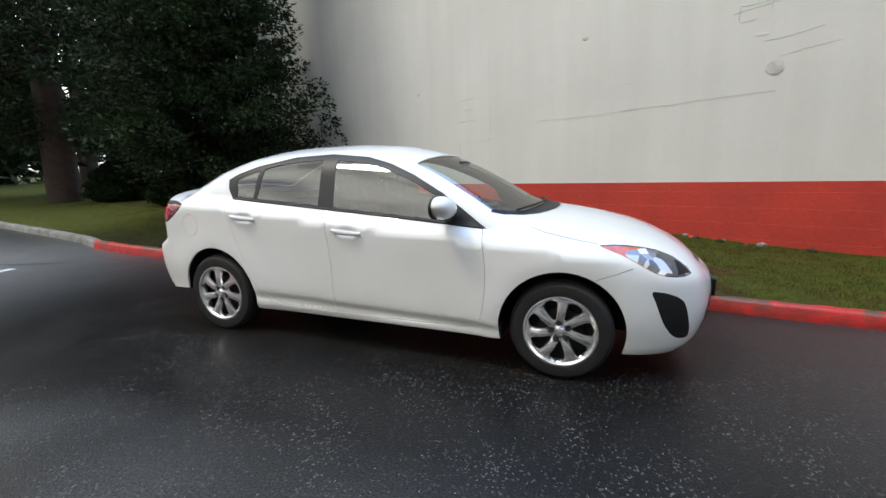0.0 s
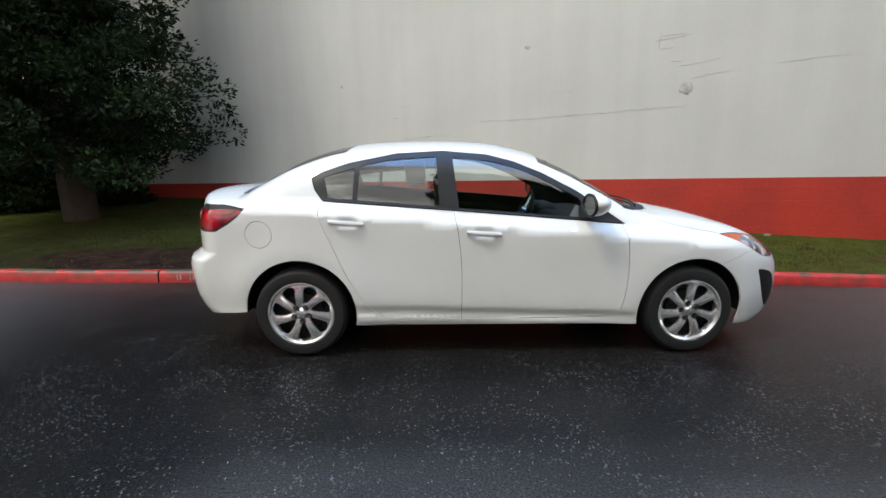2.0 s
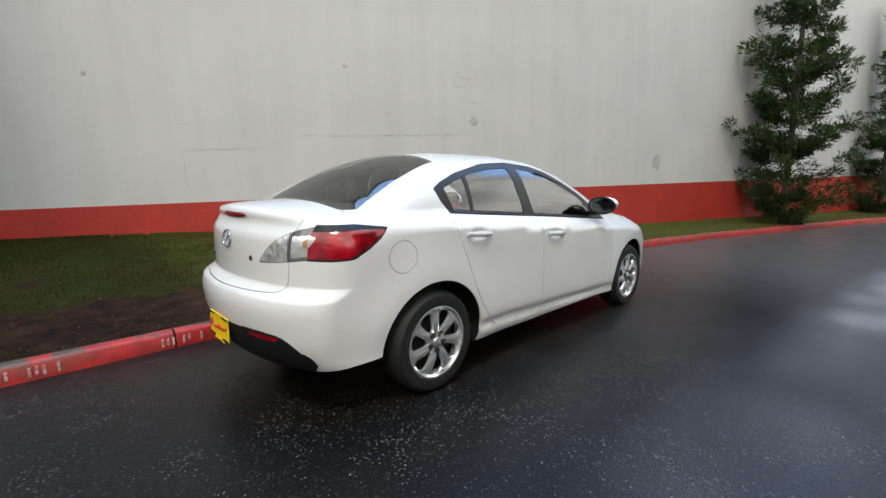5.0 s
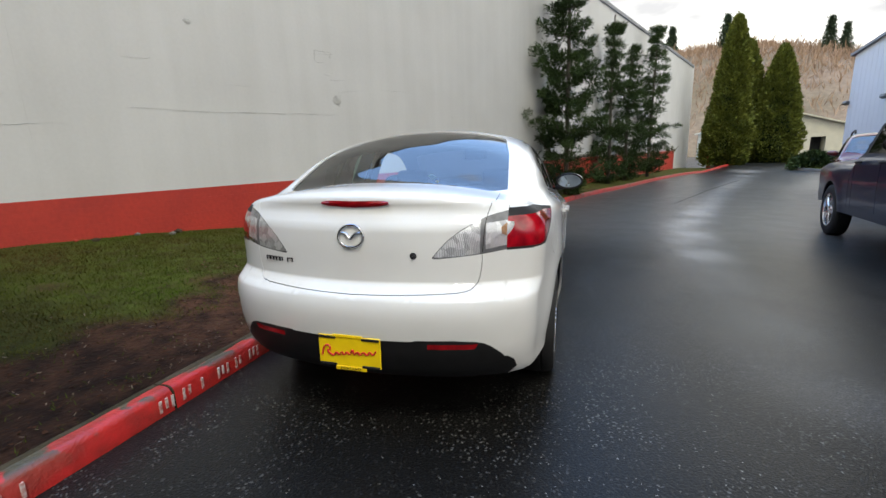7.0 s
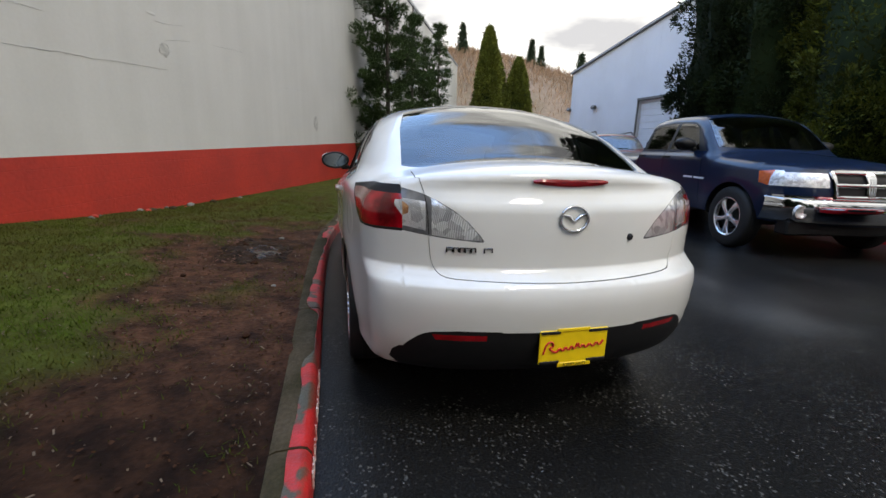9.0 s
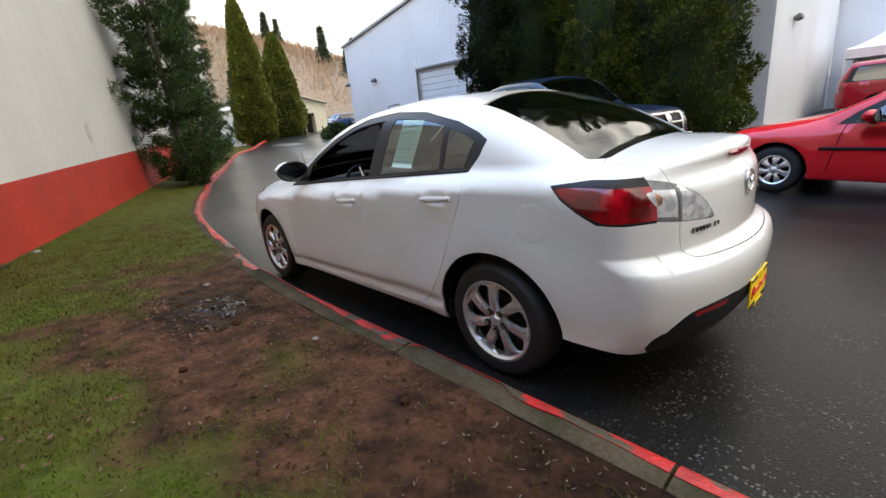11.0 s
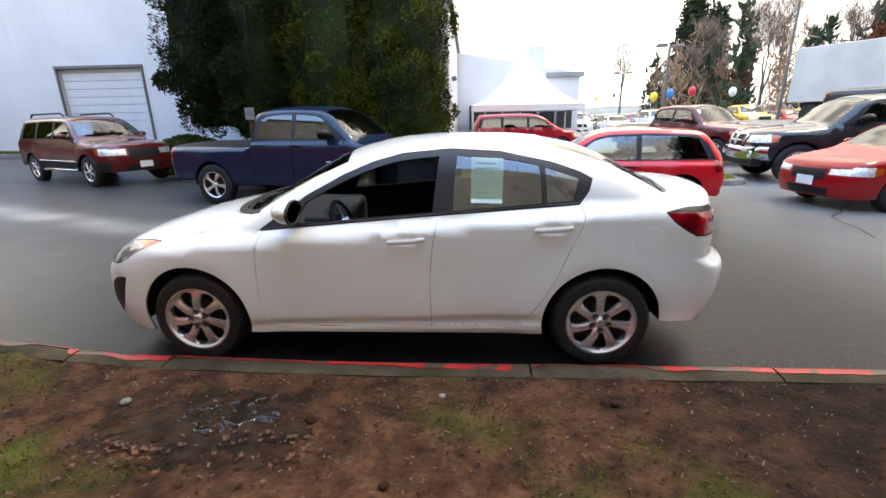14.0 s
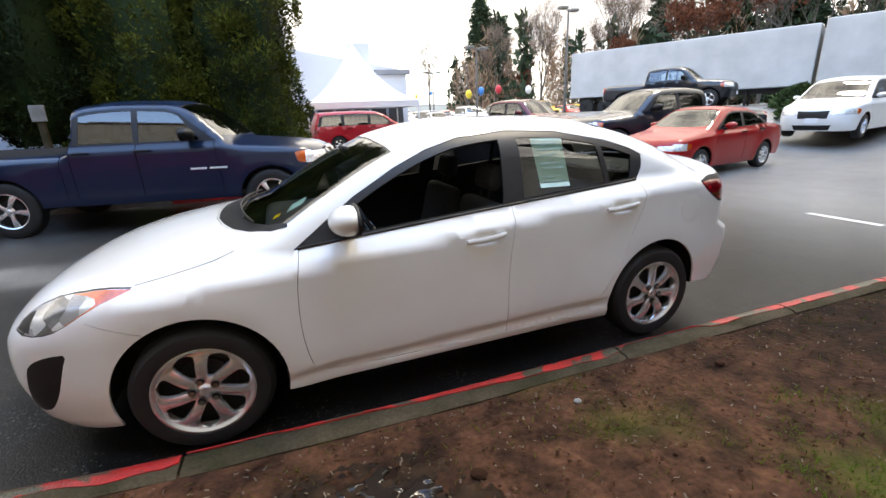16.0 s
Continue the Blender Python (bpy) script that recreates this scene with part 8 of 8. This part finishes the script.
# large black pickup with a chrome face, red pickup behind it, black pickup on the bank
plain_vehicle("pickup_truck", "large black pickup truck with a chrome grille", at(-9.85, -7.65, -10) @ Matrix.Scale(1.05, 4), BLACK_PAINT, 5.9, 2.02, 1.85, 3.54, 0.42, 1.24, (-0.6, 0.5), (1.28, 1.22), (-0.85, 1.2), PICKUP, 0.46, "pickup", 8, 0.12, "glass", chrome=True, category="truck")
plain_vehicle("pickup_truck", "maroon pickup truck parked behind the black one", at(-8.2, -12.9, 115), MAROON, 5.8, 2.0, 1.85, 3.54, 0.40, 1.24, (-0.6, 0.5), (1.28, 1.22), (-0.85, 1.2), PICKUP, 0.44, "pickup", 5, 0.14, "glass", category="truck")
plain_vehicle("pickup_truck", "black pickup truck on the raised bank", pose(-16.6, -13.6, 1.22, 0, 0, 118), BLACK_PAINT, 5.8, 2.0, 1.85, 3.54, 0.40, 1.24, (-0.6, 0.5), (1.28, 1.22), (-0.85, 1.2), PICKUP, 0.44, "pickup", 5, 0.14, "glass", category="truck")

# red minivan by the tent, white one on the far side
VAN = dict(front=2.40, rear=-2.60, slope=0.0, lean=0.22, tail_lean=0.35,
           top=[(-2.62, 1.45), (-2.45, 1.66), (-2.1, 1.72), (-0.6, 1.75), (0.3, 1.71), (0.65, 1.60), (1.25, 1.22), (1.60, 1.06), (2.0, 0.97), (2.25, 0.88), (2.42, 0.76)],
           head=[(-2.35, 1.10), (-2.22, 1.50), (-2.05, 1.57), (-0.6, 1.61), (0.3, 1.57), (0.60, 1.47), (1.05, 1.17), (1.15, 1.10)], panes=[(-2.20, -1.30, -2.08, -1.32), (-1.18, -0.12, -1.18, -0.12), (0.0, 0.95, 0.0, 0.58)],
           tail_lamp=(0.8, 1.2), lamp=(0.66, 0.82), screen=(1.45, 0.62), gaps=[(-1.24, 0.1), (-0.06, 0.0), (1.12, 0.05)], lip=1.55, brow=0.74, tail_y=0.66, seats=(-1.2, 0.1), handles=(0.05, -1.0), plate=0.5, rim=0.62)
plain_vehicle("minivan", "red minivan beside the white tent", at(-3.2, -18.35, 183), CRIMSON, 5.0, 1.95, 1.75, 3.0, 0.33, 1.10, (-2.1, 0.2), (1.55, 1.06), (-2.4, 1.2), VAN, 0.24, "van", 5, 0.13, "glass_dark")
plain_vehicle("minivan", "white minivan parked at the lot's edge", pose(-15.9, -6.15, 0.36, 0, 0, 12), WHITE, 5.0, 1.92, 1.72, 3.0, 0.33, 1.06, (-2.1, 0.2), (1.55, 1.06), (-2.4, 1.2), VAN, 0.22, "van", 5, 0.12, "glass")

# rows of stock on the far lot: a few kinds, copied in many colours
kinds = []
for spec_name, args in (("sedan", (4.2, 1.68, 1.42, 2.41, 0.30, 0.945, (-0.7, 0.1), (0.95, 0.96), (-1.5, 1.0), SMALL, 0.20)), ("suv", (4.7, 1.86, 1.73, 2.78, 0.37, 1.13, (-1.9, 0.2), (1.05, 1.13), (-2.2, 1.2), SUV, 0.34)), ("pickup_truck", (5.8, 2.0, 1.85, 3.54, 0.40, 1.24, (-0.6, 0.5), (1.28, 1.22), (-0.85, 1.2), PICKUP, 0.44))):
    kinds.append((spec_name, args))
COLOURS = [("white", (0.75, 0.75, 0.74)), ("silver", (0.45, 0.46, 0.48)), ("black", (0.012, 0.012, 0.014)), ("red", (0.42, 0.015, 0.015)), ("dark blue", (0.02, 0.05, 0.16)), ("grey", (0.12, 0.12, 0.13)), ("lime green", (0.14, 0.60, 0.03)), ("yellow", (0.75, 0.45, 0.02)), ("tan", (0.40, 0.33, 0.24))]
rnd = random.Random(77)
spots = []
for row, (y, x0, x1) in enumerate(((-33, -26, -8.5), (-39, -33, -8), (-46, -41, -9), (-55, -47, -10), (-66, -55, -12))):
    x = x0
    while x < x1:
        spots.append((x, y - 0.12 * x, 90 + rnd.uniform(-4, 4) + (180 if row % 2 else 0)))
        x += 2.9 + (0.5 if row > 1 else 0)
spots += [(46, -27.0, 100), (49.5, -30.0, 100), (44.5, -30.5, 95)]
first = {}
for x, y, turn in spots:
    k = rnd.choice((0, 0, 1, 1, 2))
    cname, rgb = rnd.choice(COLOURS if y > -50 else COLOURS[:6])
    name, args = kinds[k]
    if k not in first:
        first[k], _ = plain_vehicle(name, "plain %s in a row on the car lot" % name.replace("_", " "), at(x, y, turn), LOT, *args, name, 5, 0.22, "glass_dark", group="cars on the far lot", category="truck" if k == 2 else "car")
        ob = first[k]
    else:
        ob = copy_thing(first[k], at(x, y, turn))
    ob["label"] = "%s %s standing in a row on the car lot" % (cname, {"sedan": "sedan", "suv": "sport-utility car", "pickup_truck": "pickup truck"}[name])
    for c in (ob, *ob.children_recursive):
        c.color = (*rgb, 1)


# ---- trailers, lamps, balloons, and the far trees ----
def semi_trailer(name, label, x, y, z, turn, length):
    root = thing(name, label, "trailer", pose(x, y, z, 0, 0, turn))
    part("box", boxes(((-length / 2, -1.27, 1.15), (length / 2, 1.27, 4.05), 0.04)), TRAILER_WHITE, root, "white ribbed trailer box")
    bm = bmesh.new()
    n = int(length / 0.6)
    for k in range(n):
        xx = -length / 2 + (k + 0.5) * length / n
        block(bm, (xx - 0.02, 1.265, 1.2), (xx + 0.02, 1.285, 4.0), 0.0)
    tagged(part("panel_ribs", bm, TRAILER_WHITE, root), kind="stuff")
    part("chassis", boxes(((-length / 2 + 0.3, -0.5, 0.85), (length / 2 - 0.2, 0.5, 1.15), 0.02)), DARK_METAL, root, "dark chassis rails")
    for xx in (-length / 2 + 1.2, -length / 2 + 2.5):
        for s in (1, -1):
            w = lathe([(0.05, 0.13), (0.3, 0.12), (0.32, 0.15), (0.5, 0.13), (0.52, 0.0), (0.5, -0.13), (0.1, -0.13)], 20)
            bmesh.ops.translate(w, vec=(xx, s * 1.08, 0.52), verts=w.verts)
            part("trailer_wheel", w, RUBBER, root, "", 40)
    for s in (1, -1):
        part("landing_leg", boxes(((length / 2 - 2.9, s * 0.6 - 0.06, 0.0), (length / 2 - 2.78, s * 0.6 + 0.06, 1.0), 0.01)), DARK_METAL, root)
    return root


semi_trailer("semi_trailer", "long white semi trailer standing beyond the parked trucks", -23.1, -19.2, 0.95, 117, 13.2)
semi_trailer("semi_trailer", "white semi trailer at the edge of the lot", -29.0, -7.0, 1.1, 116, 13.5)


def lot_lamp(x, y, height, arms, label):
    z = float(land(x, y))
    root = thing("lot_lamp", label, "street lamp", pose(x, y, z), "lamps over the lot")
    part("pole", tube([(0, 0, 0), (0, 0, height)], [0.10, 0.06], 10), POLE_GREY, root, "", 60)
    for a in arms:
        c, s = math.cos(a), math.sin(a)
        arm = part("arm", tube([(0, 0, height - 0.1), (0.5 * c, 0.5 * s, height)], 0.035, 6), POLE_GREY, root, "", 60)
        part("lamp_head", boxes(((0.7 * c - 0.3, 0.7 * s - 0.25, height - 0.08), (0.7 * c + 0.3, 0.7 * s + 0.25, height + 0.10), 0.03)), POLE_GREY, root, "grey box lamp head")
    return root


lot_lamp(-17.3, -48.8, 6.0, (0, math.pi), "tall twin-headed lot lamp among the cars")
lot_lamp(-13.65, -28.6, 5.2, (0.4, math.pi + 0.4), "grey twin-headed lot lamp")
lot_lamp(-19.6, -26.0, 7.0, (0.4, math.pi + 0.4), "grey twin-headed lot lamp near the trailers")
lot_lamp(-27.5, -62.0, 8.0, (0, math.pi), "tall lot lamp far off")

BALLOON = {"red": (0.60, 0.03, 0.05), "blue": (0.04, 0.22, 0.55), "yellow": (0.80, 0.60, 0.05), "white": (0.75, 0.75, 0.75)}
balloon_mats = {k: material(k + "_balloon", v, 0.3, vary=0.1, scale=5) for k, v in BALLOON.items()}
for colour, t_x, t_y, t_z in (("red", -15.4, -28.5, 3.05), ("blue", -14.0, -28.6, 2.95), ("yellow", -12.9, -28.4, 2.75), ("white", -18.3, -29.0, 3.0), ("yellow", -10.6, -34, 2.9), ("blue", -12.6, -36, 3.2), ("red", -22.2, -23.4, 3.6)):
    root = thing("balloon", colour + " balloon tied above the parked cars", "balloon", pose(t_x, t_y, t_z), "balloons over the lot")
    bm = bmesh.new()
    bmesh.ops.create_uvsphere(bm, u_segments=14, v_segments=10, radius=0.24 if t_y > -31 else 0.13)
    for v in bm.verts:
        v.co.z *= 1.2 if v.co.z > 0 else 1.45
    part("skin", bm, balloon_mats[colour], root, "", 60)
    part("string", tube([(0, 0, -0.34), (0.03, 0, -(t_z - float(land(t_x, t_y))))], 0.006, 4), POLE_GREY, root)

# low shrub on the bank, evergreens and bare trees behind the lot
mound("shrub", "clipped green shrubs on the bank before the trailer", [(-17.4, -8.3, 0.55, 0.9, 0.7, 0.95, 2.4), (-18.6, -9.2, 0.9, 1.0, 0.8, 1.05, 2.4), (-18.8, -7.6, 0.55, 0.8, 0.6, 0.9, 2.4)], SHRUB, 71, 5000, 0.12, category="shrub")
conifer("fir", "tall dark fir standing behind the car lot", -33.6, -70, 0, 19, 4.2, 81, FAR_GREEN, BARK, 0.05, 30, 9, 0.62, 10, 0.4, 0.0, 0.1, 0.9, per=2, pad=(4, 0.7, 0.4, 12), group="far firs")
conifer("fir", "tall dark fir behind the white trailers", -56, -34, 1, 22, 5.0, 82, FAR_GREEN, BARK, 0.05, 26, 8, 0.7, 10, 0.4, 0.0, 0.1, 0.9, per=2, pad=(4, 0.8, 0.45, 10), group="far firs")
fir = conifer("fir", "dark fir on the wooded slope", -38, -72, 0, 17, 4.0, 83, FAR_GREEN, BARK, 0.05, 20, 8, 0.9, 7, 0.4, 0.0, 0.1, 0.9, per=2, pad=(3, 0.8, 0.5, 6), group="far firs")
winter = bare_tree("bare_tree", "leafless grey-brown tree in winter", 91, 13, BARE, BARK_GREY)
winter.matrix_basis = pose(-33, -50, 0.5)
tagged(winter, group="bare winter trees")
rusty = bare_tree("rust_tree", "slim tree still holding rust-brown leaves", 92, 8, RUST, BARK_GREY, 9)
rusty.matrix_basis = pose(-26.5, -22.5, 1.1)
tagged(rusty, group="rust-leaved trees")
rnd = random.Random(5)
for x, y, s in ((-40, -46, 1.1), (-46, -40, 1.2), (-50, -33, 1.2), (-36, -58, 1.0), (-29, -56, 0.9), (-55, -27, 1.3), (-60, -40, 1.4), (-48, -52, 1.2), (-24, -70, 0.9), (-58, -18, 1.3), (-62, -10, 1.3)):
    copy_thing(winter, pose(x, y, 0.6, 0, 0, rnd.uniform(0, 360)) @ Matrix.Scale(s, 4))
for x, y, s in ((-30.5, -33, 1.0), (-33, -25.5, 1.25), (-38, -21, 1.5), (-36, -15, 1.4)):
    copy_thing(rusty, pose(x, y, 0.8, 0, 0, rnd.uniform(0, 360)) @ Matrix.Scale(s, 4))
for x, y, s in ((-62, -46, 1.2), (-66, -30, 1.3), (-70, -18, 1.4), (-58, -56, 1.0), (-72, -4, 1.4), (-66, 6, 1.3)):
    copy_thing(fir, pose(x, y, 0.5, 0, 0, rnd.uniform(0, 360)) @ Matrix.Scale(s, 4))


# bare-wood brown, paled so the colour carries the haze
FAR_BROWN = leaf_material("hazed_winter_woods", (0.38, 0.255, 0.17), (0.31, 0.215, 0.145), 0.18)


for x, y, k in ((-34, 9, 0.8), (-37, 15, 0.9), (-40, 4, 0.85), (-33, 21, 0.8), (-46, 11, 1.0), (-30, 28, 0.8)):
    copy_thing(fir, pose(x, y, 0.2, 0, 0, 40 * k + x) @ Matrix.Scale(k, 4))


def ridge_line(name, label, centre, spans, height, mat):
    """A long rounded hill behind everything."""
    cx, cy, turn = centre
    L, D = spans
    V, F, n, m = [], [], 60, 14
    for i in range(n):
        for j in range(m):
            u, v = i / (n - 1), j / (m - 1)
            hh = height * math.sin(math.pi * min(1, v * 0.62)) * (0.7 + 0.3 * math.sin(5 * u + 1)) * (0.35 + 0.65 * math.sin(math.pi * u)) + 1.2 * noise.noise((u * 14, v * 5, 2))
            V.append(((u - 0.5) * L, v * D, hh - 0.5 if v > 0 else -0.5))
    for i in range(n - 1):
        for j in range(m - 1):
            a = i * m + j
            F.append((a, a + m, a + m + 1, a + 1))
    ob = raw(name, V, F, mat, None, "", 0)
    ob.matrix_basis = pose(cx, cy, 0, 0, 0, turn)
    return tagged(ob, label, "hill", kind="structure")


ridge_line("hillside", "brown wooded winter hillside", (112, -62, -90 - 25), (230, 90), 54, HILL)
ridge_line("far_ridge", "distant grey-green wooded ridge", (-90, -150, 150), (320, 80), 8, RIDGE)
rs = np.random.RandomState(12)
cu, cv = rs.uniform(0.05, 0.95, 12000), rs.uniform(0.0, 0.85, 12000) ** 0.45 * 0.85 ** 0.55
ch = 54 * np.sin(math.pi * cv * 0.62) * (0.7 + 0.3 * np.sin(5 * cu + 1)) * (0.35 + 0.65 * np.sin(math.pi * cu)) - 0.8
ca = math.radians(-115)
spot = np.stack([112 + (cu - 0.5) * 230 * math.cos(ca) - cv * 90 * math.sin(ca), -62 + (cu - 0.5) * 230 * math.sin(ca) + cv * 90 * math.cos(ca), ch], 1)
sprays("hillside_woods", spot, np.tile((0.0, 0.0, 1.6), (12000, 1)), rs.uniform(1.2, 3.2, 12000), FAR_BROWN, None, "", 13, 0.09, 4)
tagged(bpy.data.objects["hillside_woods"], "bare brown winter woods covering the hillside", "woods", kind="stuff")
for k in rs.choice(12000, 26):
    copy_thing(fir, pose(*[float(c) for c in spot[k]], 0, 0, float(k)) @ Matrix.Scale(rs.uniform(0.5, 0.85), 4))


def far_wood(name, label, mat, seed, count, wide, tall, slim):
    """A belt of far trees behind the trailers, each a tapering stack of small sprays."""
    rs = np.random.RandomState(seed)
    B, S = [], []
    for _ in range(count):
        a, d, h = math.radians(rs.uniform(-164, -112)), rs.uniform(62, 88), rs.uniform(0.7, 1.15) * tall
        n = 90
        t = rs.uniform(0.08, 1.0, n)
        r, q = slim * (1.03 - t) * np.sqrt(rs.rand(n)), rs.rand(n) * 2 * math.pi
        B.append(np.stack([d * math.cos(a) + r * np.cos(q), d * math.sin(a) + r * np.sin(q), 0.3 + h * t], 1))
        S.append(rs.uniform(0.7, 1.5, n))
    B, S = np.concatenate(B), np.concatenate(S)
    sprays(name, B, np.tile((0.0, 0.0, 0.9), (len(B), 1)), S, mat, None, "", seed, wide, 3)
    tagged(bpy.data.objects[name], label, "woods", kind="stuff")


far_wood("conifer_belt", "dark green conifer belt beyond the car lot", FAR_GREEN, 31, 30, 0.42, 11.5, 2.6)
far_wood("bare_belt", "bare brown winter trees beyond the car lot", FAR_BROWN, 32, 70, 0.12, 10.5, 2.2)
far_wood("rust_belt", "rust-brown trees still in leaf beyond the car lot", RUST, 33, 12, 0.40, 8.5, 1.6)
